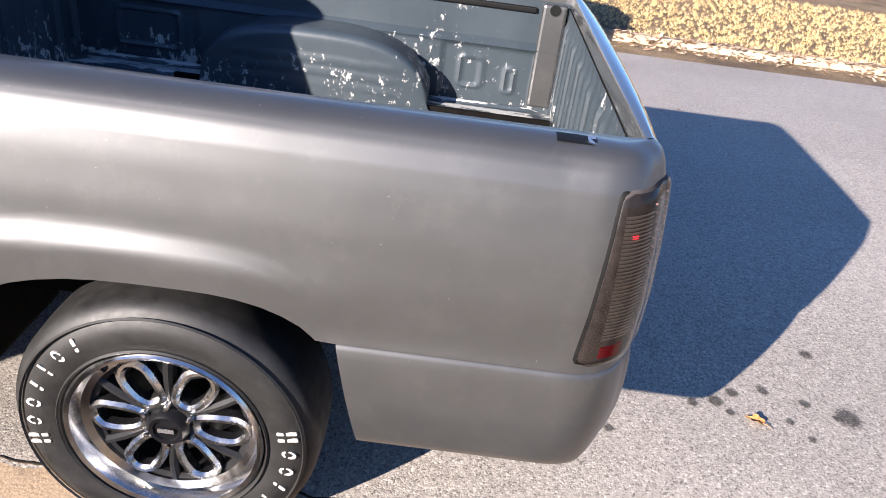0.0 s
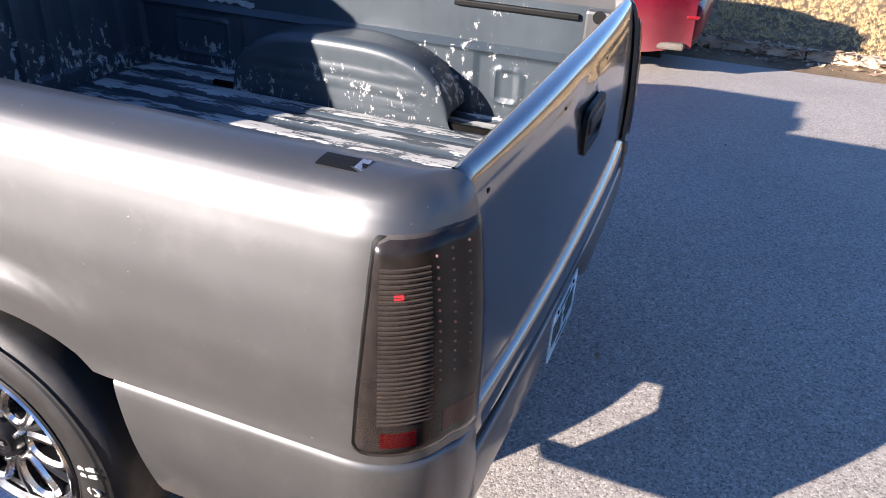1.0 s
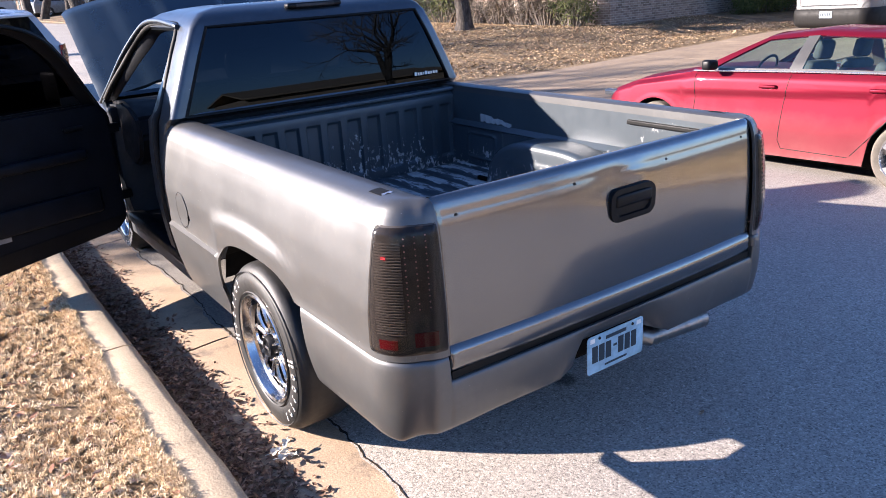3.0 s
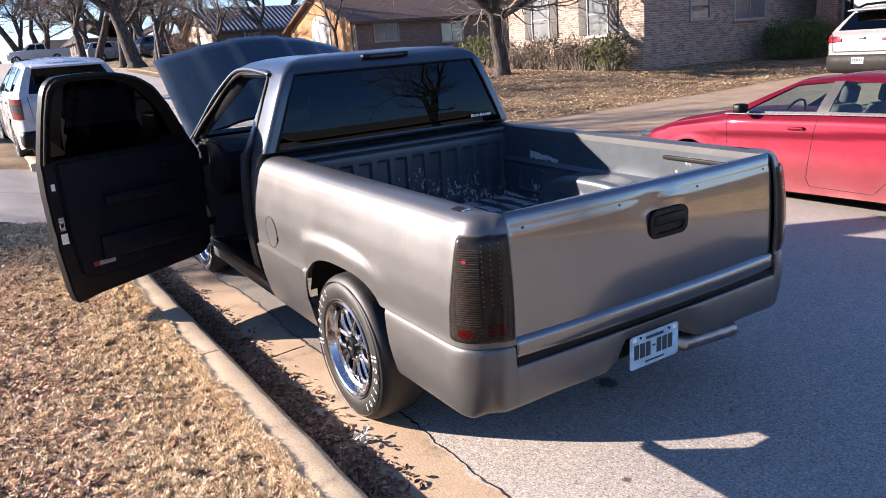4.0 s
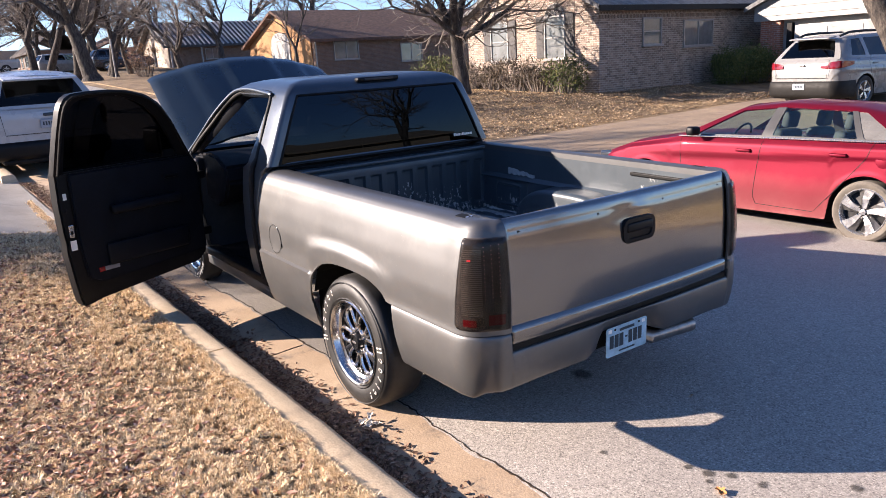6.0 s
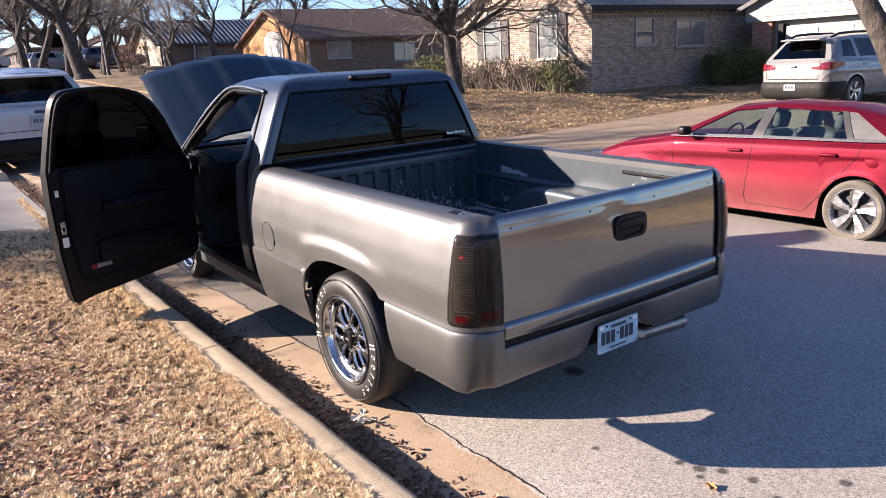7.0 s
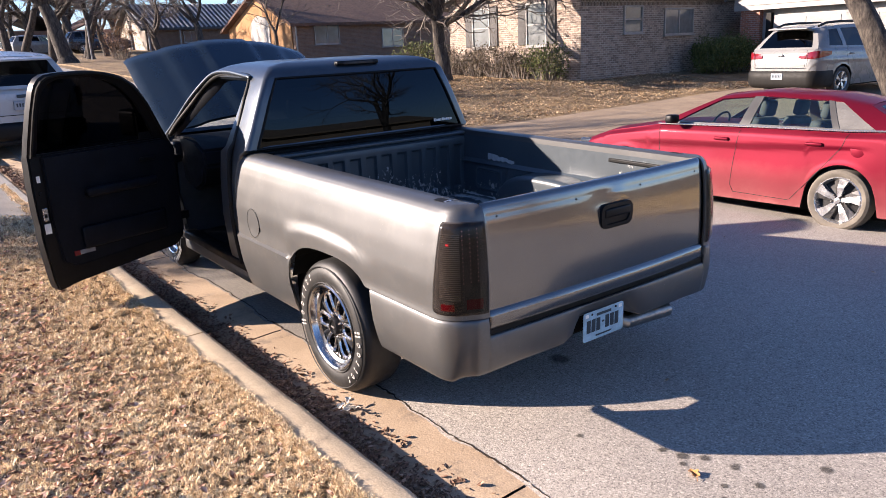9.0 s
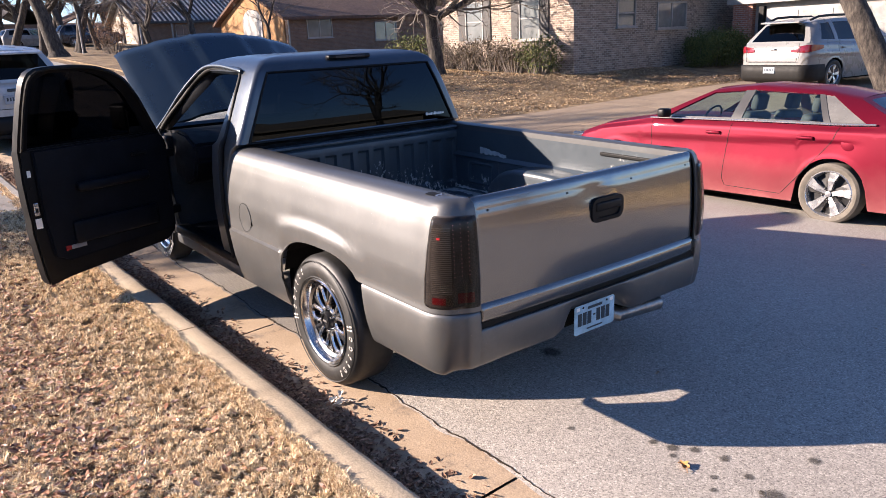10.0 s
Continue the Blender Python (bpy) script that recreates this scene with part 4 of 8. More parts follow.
def fuel_door():
    bm = bmesh.new()
    rows = []
    cx, cz, r = -0.995, 0.778, 0.095
    for rr, o in ((0.0, 0.002), (0.5, 0.002), (0.93, 0.002), (0.955, -0.004), (0.985, -0.004), (1.0, 0.001)):
        row = []
        for k in range(40):
            a = 2 * math.pi * k / 40
            x, z = cx + r * 0.95 * rr * math.cos(a), cz + r * rr * math.sin(a)
            row.append(body_point((x - BED_FRONT) / (0.82 - BED_FRONT), z, o + 0.001))
        rows.append(row)
    grid(bm, rows, close_u=True)
    bmesh.ops.recalc_face_normals(bm, faces=bm.faces)
    fd = part("fuel_door", bm, PAINT, LEFT, "round flush fuel door", smooth=50)
    bm = bmesh.new()
    grid(bm, [[body_point((cx + r * 0.95 * q * math.cos(2 * math.pi * k / 48) - BED_FRONT) / (0.82 - BED_FRONT), cz + r * q * math.sin(2 * math.pi * k / 48), 0.0042) for k in range(48)] for q in (0.955, 0.985)], close_u=True)
    part("seam", bm, SEAL, fd)
    part("finger_notch", boxed((cx + 0.084, -1.004, cz - 0.04), (cx + 0.094, -0.985, cz - 0.015), 0.003), SEAL, fd)


fuel_door()


# ---- wheels ----
def smooth_path(pts, n):
    """A curve through the points (Catmull-Rom)."""
    p = [Vector(q) for q in pts]
    out = []
    for i in range(len(p) - 1):
        a, b, c, d = p[max(i - 1, 0)], p[i], p[i + 1], p[min(i + 2, len(p) - 1)]
        for k in range(n):
            t = k / n
            out.append(0.5 * ((2 * b) + (c - a) * t + (2 * a - 5 * b + 4 * c - d) * t * t + (3 * b - a - 3 * c + d) * t ** 3))
    return out + [p[-1]]


def wheel(name, m, R=0.362, width=0.27, rim_r=0.215, label="", spin=0.0):
    """Slick tyre with pale lettering on a polished deep-lipped rim with six split spokes. The outer side faces -y."""
    hub = empty(name, Matrix(), "", "")
    hub.parent = TRUCK
    hub.matrix_local = m
    h = width / 2
    prof = [(rim_r + 0.004, -h + 0.03), (rim_r + 0.012, -h + 0.012), (rim_r + 0.03, -h + 0.004), (rim_r + 0.07, -h - 0.004), (R - 0.055, -h + 0.002), (R - 0.025, -h + 0.014), (R - 0.010, -h + 0.03), (R - 0.003, -h + 0.05), (R, 0.0), (R - 0.003, h - 0.05), (R - 0.012, h - 0.03), (R - 0.05, h), (rim_r + 0.02, h), (rim_r, h - 0.02)]
    tyre = part("tyre", lathe(bmesh.new(), prof, 72), RUBBER, hub, "worn black slick tyre", smooth=35)
    for rr in (rim_r + 0.020, R - 0.034):
        part("sidewall_ring", lathe(bmesh.new(), [(rr - 0.004, -h + 0.002), (rr, -h - 0.0025), (rr + 0.004, -h + 0.002)], 72), RUBBER, tyre, smooth=60)
    # two runs of plain pale bars and rings on the sidewall
    mid = (rim_r + R) / 2 + 0.002
    for start in (spin, spin + 180):
        for k, (w, tall, tip) in enumerate(((0.009, 0.050, 0), (0.024, 0.036, 8), (0.024, 0.036, -6), (0.009, 0.036, 16), (0.007, 0.042, 4), (0.022, 0.036, -8), (0.009, 0.036, 14))):
            a = radians(start + 10.6 * (3 - k))
            base = Matrix.Rotation(-a, 4, "Y") @ Matrix.Translation((0, -h - 0.0012, mid)) @ Matrix.Rotation(radians(tip), 4, "Y")
            if w > 0.015:
                bm = lathe(bmesh.new(), [(1.0, -0.002), (1.0, 0.002), (0.60, 0.002), (0.60, -0.002), (1.0, -0.002)], 18, "y", Matrix.Diagonal((w / 2, 1, tall / 2, 1)))
                bmesh.ops.transform(bm, matrix=base, verts=bm.verts)
                part("sidewall_ring_mark", bm, LETTERPAINT, tyre)
                continue
            for x in ((-0.010, 0.010) if k == 0 else (0.0,)):
                bm = prism(bmesh.new(), [(x + px, pz) for px, pz in rounded(w, tall, w * 0.35, 3)], -0.002, 0.002, "xz")
                bmesh.ops.transform(bm, matrix=base, verts=bm.verts)
                part("sidewall_bar", bm, LETTERPAINT, tyre)
    rim = part("rim", lathe(bmesh.new(), [(rim_r + 0.006, -h + 0.022), (rim_r + 0.010, -h + 0.006), (rim_r + 0.004, -h - 0.001), (rim_r - 0.006, -h + 0.004), (rim_r - 0.012, -h + 0.018), (rim_r - 0.018, -h + 0.040), (rim_r - 0.036, -h + 0.050), (rim_r - 0.045, -h + 0.17), (rim_r - 0.02, h - 0.01), (rim_r, h)], 72), CHROME, hub, "polished deep-dish alloy rim", smooth=35)
    part("barrel", lathe(bmesh.new(), [(rim_r - 0.030, -h + 0.056), (rim_r - 0.050, -h + 0.063), (rim_r - 0.055, h - 0.02)], 48), DARKALLOY, rim, smooth=35)
    part("brake_disc", lathe(bmesh.new(), [(0.0, 0.03), (0.15, 0.03), (0.155, 0.04), (0.155, 0.06), (0.0, 0.06)], 40), DARKALLOY, hub, smooth=30)
    face = -h + 0.050
    part("hub_plate", lathe(bmesh.new(), [(0.0, face - 0.004), (0.062, face - 0.004), (0.078, face + 0.008), (0.085, face + 0.05), (0.0, face + 0.06)], 40), DARKALLOY, hub, smooth=35)
    cap = part("centre_cap", lathe(bmesh.new(), [(0.0, face - 0.024), (0.030, face - 0.024), (0.033, face - 0.030), (0.042, face - 0.031), (0.050, face - 0.022), (0.055, face)], 36), BLACK, hub, "black centre cap", smooth=35)
    part("cap_mark", boxed((-0.02, face - 0.0315, -0.006), (0.02, face - 0.029, 0.006)), BRUSHED, cap)
    outer = rim_r - 0.034

    def bar(pts, wide, deep):
        """A flat machined bar along points of the wheel's face, square in section with its edges eased."""
        rows, n = [], len(pts)
        for i, q in enumerate(pts):
            d = pts[min(i + 1, n - 1)] - pts[max(i - 1, 0)]
            d.y = 0
            side = Vector((-d.z, 0, d.x)).normalized()
            rows.append([q + side * s + Vector((0, e, 0)) for s, e in ((-wide, 0.005), (-wide * 0.35, -0.004), (wide * 0.35, -0.004), (wide, 0.005), (wide, deep), (-wide, deep))])
        bm = bmesh.new()
        vs = grid(bm, rows, close_u=True)
        for r in (vs[0][::-1], vs[-1]):
            bm.faces.new(r)
        bmesh.ops.recalc_face_normals(bm, faces=bm.faces)
        return bm

    def dish(o, r):
        return (o, face + 0.006 - 0.014 * math.sin(math.pi * min(1.0, max(0.0, (r - 0.03) / 0.2))), r)

    for k in range(6):
        rot = Matrix.Rotation(radians(60 * k + spin * 0.3 + 10), 4, "Y")
        # each spoke is a long rounded loop; between two loops a black web runs from the lug to the rim
        half = [(0.018, 0.068), (0.029, 0.084), (0.0355, 0.110), (0.0375, 0.140), (0.035, outer - 0.034), (0.020, outer - 0.015)]
        loop = [(0.0, 0.062)] + [(-o, r) for o, r in half] + [(0.0, outer - 0.008)] + half[::-1] + [(0.0, 0.062)]
        bm = bar(smooth_path([dish(o, r) for o, r in loop], 3), 0.0115, 0.030)
        bmesh.ops.transform(bm, matrix=rot, verts=bm.verts)
        part("spoke", bm, MACHINED, rim, "machined looped spoke" if k == 0 else "", smooth=30)
        rot = Matrix.Rotation(radians(60 * k + 30 + spin * 0.3 + 10), 4, "Y")
        bm = bar(smooth_path([dish(0.0, r) for r in (0.060, 0.100, 0.150, outer + 0.004)], 3), 0.012, 0.034)
        bmesh.ops.transform(bm, matrix=rot @ Matrix.Translation((0, 0.008, 0)), verts=bm.verts)
        part("web", bm, DARKALLOY, rim, smooth=30)
        bm = lathe(bmesh.new(), [(0.0, -0.016), (0.006, -0.014), (0.009, 0.012)], 8, "y", rot @ Matrix.Translation((0, face - 0.010, 0.062)))
        part("lug_nut", bm, CHROME, rim, smooth=30)
    part("valve", boxed((-0.005, -h + 0.03, -0.012), (0.005, -h + 0.045, 0.012), 0.003, 2, Matrix.Rotation(radians(spin + 250), 4, "Y") @ Matrix.Translation((0, 0, rim_r - 0.018))), BLACK, rim)
    return hub


wheel("rear_wheel", pose(-0.015, -0.895, 0.365), R=0.378, rim_r=0.235, spin=68)
wheel("rear_wheel", pose(-0.015, 0.895, 0.365, 0, 0, 180), R=0.378, rim_r=0.235, spin=10)
wheel("front_wheel", pose(-3.10, -0.80, 0.325, 0, 0, 0), R=0.33, width=0.2, spin=30)
wheel("front_wheel", pose(-3.10, 0.80, 0.325, 0, 0, 180), R=0.33, width=0.2, spin=70)


def underbody():
    for my in (-1, 1):
        part("frame_rail", boxed((-4.0, my * 0.40, 0.42), (1.0, my * 0.47, 0.56), 0.01), UNDER, TRUCK)
        # the wheel opening's liner, open behind the tyre
        bm = bmesh.new()
        rows = []
        for k in range(17):
            x = -0.54 + 0.91 * k / 16
            z = (arch_z(x) or 0.45) + 0.012
            rows.append([(x, my * 0.975, max(z, 0.40)), (x, my * 0.62, max(z, 0.40) + 0.02)])
        grid(bm, rows)
        part("wheel_liner", bm, UNDER, TRUCK)
        part("inner_fender", boxed((-0.57, my * 0.60, 0.458), (0.98, my * 0.62, 0.72)), UNDER, TRUCK)
    part("rear_axle", tube(bmesh.new(), [(0, -0.72, 0.355), (0, -0.12, 0.355), (0, 0.12, 0.355), (0, 0.72, 0.355)], [0.045, 0.05, 0.05, 0.045], 12), UNDER, TRUCK, smooth=40)
    part("differential", lathe(bmesh.new(), [(0.0, -0.14), (0.09, -0.1), (0.14, 0.0), (0.09, 0.1), (0.0, 0.14)], 20, "x", pose(0.02, 0, 0.36)), UNDER, TRUCK, smooth=40)
    part("brake_line", tube(bmesh.new(), [(0.05, -0.66, 0.40), (0.35, -0.35, 0.37), (0.62, -0.1, 0.36), (0.9, 0.2, 0.37)], 0.006, 6), UNDER, TRUCK)
    solid(part("exhaust_tip", tube(bmesh.new(), [(0.6, 0.2, 0.42), (0.85, 0.22, 0.37), (0.96, 0.30, 0.338), (0.99, 0.62, 0.334)], 0.044, 20, caps=False), DULLPIPE, TRUCK, "dull steel side-exit exhaust pipe", smooth=40), 0.003)
    # unseen bar added behind the bumper to trim the light patch on the road
    part("hidden_shadow_bar", boxed((0.80, -0.74, 0.345), (0.92, 0.93, 0.46), 0.015), UNDER, TRUCK)
    part("spare_wheel_well", boxed((0.35, -0.3, 0.52), (0.95, 0.3, 0.62), 0.05), UNDER, TRUCK)
    part("fuel_tank", boxed((-1.9, -0.38, 0.36), (-0.6, 0.36, 0.6), 0.04), UNDER, TRUCK)
    part("engine_pan", boxed((-3.9, -0.6, 0.3), (-2.2, 0.6, 0.5), 0.04), UNDER, TRUCK)


underbody()


# ---- cab ----
CAB_LEVELS = [(0.37, -2.52, -1.265, 0.945), (0.50, -2.52, -1.265, 0.965), (0.75, -2.52, -1.265, 0.985), (1.0, -2.52, -1.262, 0.975), (1.18, -2.80, -1.215, 0.945), (1.215, -2.75, -1.153, 0.93), (1.36, -2.56, -1.167, 0.868), (1.52, -2.36, -1.188, 0.80), (1.655, -2.19, -1.210, 0.735), (1.695, -2.10, -1.232, 0.70), (1.725, -2.00, -1.278, 0.655), (1.744, -1.90, -1.32, 0.58), (1.754, -1.82, -1.40, 0.46)]
NB, NS, NCOR = 12, 10, 5


def cab_ring(x0, x1, hw, z):
    """One level of the cab, from the rear's left end round by the right side, the front and the left side."""
    r, post = 0.034, 0.080
    pts = [(x1, -hw + r)] + [(x1, -hw + post + (2 * hw - 2 * post) * k / (NB - 2)) for k in range(NB - 1)] + [(x1, hw - r)]
    pts += [(x1 - r + r * math.cos(math.pi / 2 * k / NCOR), hw - r + r * math.sin(math.pi / 2 * k / NCOR)) for k in range(1, NCOR)]
    pts += [(x1 - r + (x0 + 2 * r - x1) * k / NS, hw) for k in range(NS + 1)]
    pts += [(x0 + r - r * math.sin(math.pi / 2 * k / NCOR), hw - r + r * math.cos(math.pi / 2 * k / NCOR)) for k in range(1, NCOR)]
    pts += [(x0, hw - r - (2 * hw - 2 * r) * k / NB) for k in range(NB + 1)]
    pts += [(x0 + r - r * math.cos(math.pi / 2 * k / NCOR), -hw + r - r * math.sin(math.pi / 2 * k / NCOR)) for k in range(1, NCOR)]
    pts += [(x0 + r + (x1 - x0 - 2 * r) * k / NS, -hw) for k in range(NS + 1)]
    pts += [(x1 - r + r * math.sin(math.pi / 2 * k / NCOR), -hw + r - r * math.cos(math.pi / 2 * k / NCOR)) for k in range(1, NCOR)]
    return [(x, y, z) for x, y in pts]


def cab():
    rings = [cab_ring(x0, x1, hw, z) for z, x0, x1, hw in CAB_LEVELS]
    # the rear face bows out a little
    rings = [[(x + (0.02 * (1 - (y / 0.9) ** 2) if x > -1.3 and 1.2 < z < 1.7 else 0), y, z) for x, y, z in r] for r in rings]
    n = len(rings[0])
    i_back = set(range(1, NB - 1))
    i_right = set(range(NB + NCOR, NB + NCOR + NS))
    i_front = set(range(NB + 2 * NCOR + NS, 2 * NB + 2 * NCOR + NS))
    i_left = set(range(2 * NB + 3 * NCOR + NS, 2 * NB + 3 * NCOR + 2 * NS))
    left0 = 2 * NB + 3 * NCOR + NS
    bm = bmesh.new()
    vs = [[bm.verts.new(p) for p in r] for r in rings]
    glass = {"rear": [], "front": [], "right": []}
    for i in range(len(rings) - 1):
        win = 5 <= i <= 7
        for j in range(n):
            quad = [(i, j), (i, (j + 1) % n), (i + 1, (j + 1) % n), (i + 1, j)]
            if win and j in i_back:
                glass["rear"].append(quad)
                continue
            if win and j in i_front:
                glass["front"].append(quad)
                continue
            if win and j in i_right and NB + NCOR + 1 <= j:
                glass["right"].append(quad)
                continue
            # the driver's door opening: all of the left side but a post behind it
            if j in i_left and i <= 7 and j < left0 + NS - 2:
                continue
            if i <= 7 and left0 - 2 <= j < left0 and i < 4:
                continue
            bm.faces.new([vs[a][b] for a, b in quad])
    bm.faces.new(vs[-1])
    bmesh.ops.recalc_face_normals(bm, faces=bm.faces)
    loose = [v for v in bm.verts if not v.link_faces]
    bmesh.ops.delete(bm, geom=loose, context="VERTS")
    shell = part("cab_shell", bm, SHADEDCAB, TRUCK, "grey cab with a rounded roof, shade and sky toned in", smooth=42)
    solid(shell, 0.03)
    for key, name, mat in (("rear", "rear_window", TINT), ("front", "windscreen", CLEAR), ("right", "side_window", TINT)):
        bm = bmesh.new()
        seen = {}
        for quad in glass[key]:
            f = []
            for ij in quad:
                if ij not in seen:
                    p = Vector(rings[ij[0]][ij[1]])
                    c = Vector((-1.75, 0, p.z))
                    d = (c - p)
                    if key in ("rear", "front"):
                        d = Vector((d.x, 0, 0))
                    else:
                        d = Vector((0, d.y, 0))
                    seen[ij] = bm.verts.new(p + d.normalized() * 0.006)
                f.append(seen[ij])
            bm.faces.new(f)
        bmesh.ops.recalc_face_normals(bm, faces=bm.faces)
        g = part(name, bm, mat, TRUCK, "dark tinted rear window" if key == "rear" else "", smooth=60)
        if key == "rear":
            edge = [Vector(rings[5][j]) for j in range(1, NB)] + [Vector(rings[i][NB - 1]) for i in (6, 7)] + [Vector(rings[8][j]) for j in range(NB - 1, 0, -1)] + [Vector(rings[i][1]) for i in (7, 6)]
            part("window_seal", tube(bmesh.new(), edge + [edge[0]], 0.009, 6), SEAL, g)
            word = [(0.012, 1), (0.010, .8), (0.012, .8), (0.006, .8), (0.012, 1), (0.010, .8), (0.010, .8), (0.010, .8), (0.011, .8)]
            y = 0.585
            for w, hh in word:
                zz = 1.262
                part("sticker_bar", boxed((-1.140 + 0.0 - 0.013, y, zz), (-1.1375 - 0.01, y + w * 1.25, zz + 0.021 * hh), m=pose(0.008 - 0.03 * (y / 0.9) ** 2 + 0.012, 0, 0)), WHITEPAINT, g)
                y += w * 1.25 + 0.0075
    # third brake lamp on the roof's rear edge
    b3 = part("high_brake_lamp", boxed((-1.285, -0.17, 1.712), (-1.225, 0.17, 1.742), 0.012, 3), BLACK, TRUCK, "smoked high brake lamp", smooth=50)
    part("lens", boxed((-1.232, -0.12, 1.718), (-1.219, 0.12, 1.735), 0.004), LAMPDARK, b3)
    # door opening's seal, following the roof and the post
    pts = [(-1.36, -0.955, 0.42), (-1.36, -0.985, 0.75), (-1.36, -0.965, 1.15), (-1.37, -0.91, 1.25), (-1.385, -0.86, 1.36), (-1.40, -0.795, 1.52), (-1.43, -0.735, 1.64), (-1.52, -0.715, 1.668), (-1.8, -0.71, 1.672), (-2.02, -0.725, 1.655), (-2.2, -0.765, 1.57), (-2.36, -0.83, 1.43), (-2.52, -0.89, 1.3), (-2.62, -0.93, 1.2)]
    part("door_seal", tube(bmesh.new(), smooth_path(pts, 4), 0.019, 8), SEAL, TRUCK, smooth=60)
    # left roof rail and screen pillar
    rail = [(-1.405, -0.742, 1.66), (-1.44, -0.745, 1.668), (-1.52, -0.737, 1.672), (-1.8, -0.732, 1.69), (-2.03, -0.742, 1.676), (-2.18, -0.775, 1.61), (-2.36, -0.838, 1.475), (-2.56, -0.90, 1.30), (-2.74, -0.94, 1.17)]
    part("screen_pillar", tube(bmesh.new(), smooth_path(rail, 5), 0.015, 10), SHADEDCAB, TRUCK, smooth=60)
    # black pillar trim and headliner edge inside the opening
    trim_rows = []
    for p, w in zip((Vector(q) for q in rail), (0.02, 0.04, 0.06, 0.06, 0.07, 0.10, 0.12, 0.13, 0.13)):
        to = Vector((-1.88, p.y, 1.30)) - p
        to.y = 0.0
        to.normalize()
        trim_rows.append([p + Vector((0, 0.004, 0)), p + to * 0.022 + Vector((0, 0.012, 0)), p + to * 0.03 + Vector((0, 0.035, 0)), p + to * w * 0.7 + Vector((0, 0.045, 0)), p + to * w + Vector((0, 0.075, 0))])
    bm = bmesh.new()
    cols = [smooth_path([r[k] for r in trim_rows], 5) for k in range(5)]
    grid(bm, cols)
    solid(part("pillar_trim", bm, BLACKDOOR, TRUCK, "black pillar trim", smooth=60), 0.012, 0.0)
    # inside
    inside = part("cab_floor", boxed((-2.6, -0.92, 0.36), (-1.28, 0.92, 0.42)), BLACKDOOR, TRUCK)
    part("sill", boxed((-2.56, -0.965, 0.365), (-1.28, -0.86, 0.44), 0.02, 3), JAMB, TRUCK, smooth=40)
    # dark panel added to keep the arch dark, hiding lit road beyond it
    part("added_dark_panel", boxed((-0.64, -0.90, 0.30), (-0.575, -0.42, 0.86), 0.01), UNDER, TRUCK)
    part("rocker", boxed((-2.54, -0.952, 0.285), (BED_FRONT - 0.012, -0.86, 0.372), 0.014, 3), PAINT, TRUCK, smooth=40)
    part("firewall", boxed((-2.66, -0.92, 0.40), (-2.58, 0.92, 1.14)), BLACKDOOR, TRUCK)
    part("front_jamb", boxed((-2.62, -0.95, 0.42), (-2.50, -0.86, 1.15), 0.02), BLACKDOOR, TRUCK)
    bm = bmesh.new()
    prism(bm, [(-2.72, 1.17), (-2.40, 1.20), (-2.22, 1.19), (-2.05, 1.12), (-2.02, 1.0), (-2.12, 0.85), (-2.3, 0.78), (-2.7, 0.9)], -0.90, 0.90, "xz")
    bmesh.ops.bevel(bm, geom=list(bm.edges), offset=0.02, segments=2, affect="EDGES")
    part("dashboard", bm, BLACKDOOR, TRUCK, "black moulded dashboard", smooth=50)
    seat = part("bench_seat", boxed((-1.85, -0.72, 0.62), (-1.32, 0.72, 0.82), 0.06, 3), BLACKDOOR, TRUCK, "black bench seat", smooth=60)
    for y in (-0.42, 0.42):
        part("backrest", boxed((-0.09, -0.30, 0.0), (0.05, 0.30, 0.56), 0.05, 3, pose(-1.40, y, 0.78, 0, 10, 0)), BLACKDOOR, seat, smooth=60)
        part("head_restraint", boxed((-0.05, -0.13, 0.0), (0.04, 0.13, 0.16), 0.04, 3, pose(-1.30, y, 1.36, 0, 8, 0)), BLACK, seat, smooth=60)
    part("steering_wheel", lathe(bmesh.new(), [(0.185 + 0.015 * math.cos(a), 0.015 * math.sin(a)) for a in (2 * math.pi * k / 8 for k in range(9))], 32, "z", pose(-2.0, -0.40, 1.06, 0, -62, 0)), BLACK, TRUCK, smooth=60)
    part("mirror", boxed((-0.02, -0.11, -0.035), (0.01, 0.11, 0.035), 0.015, 3, pose(-2.18, 0.0, 1.55)), BLACK, TRUCK, smooth=50)


TINT = glass_mat("tinted_glass", (0.006, 0.008, 0.011), 1.30, film=(0.55, 0.74, 1.0))
CLEAR = glass_mat("clear_glass", (0.8, 0.86, 0.84), 1.45)
cab()


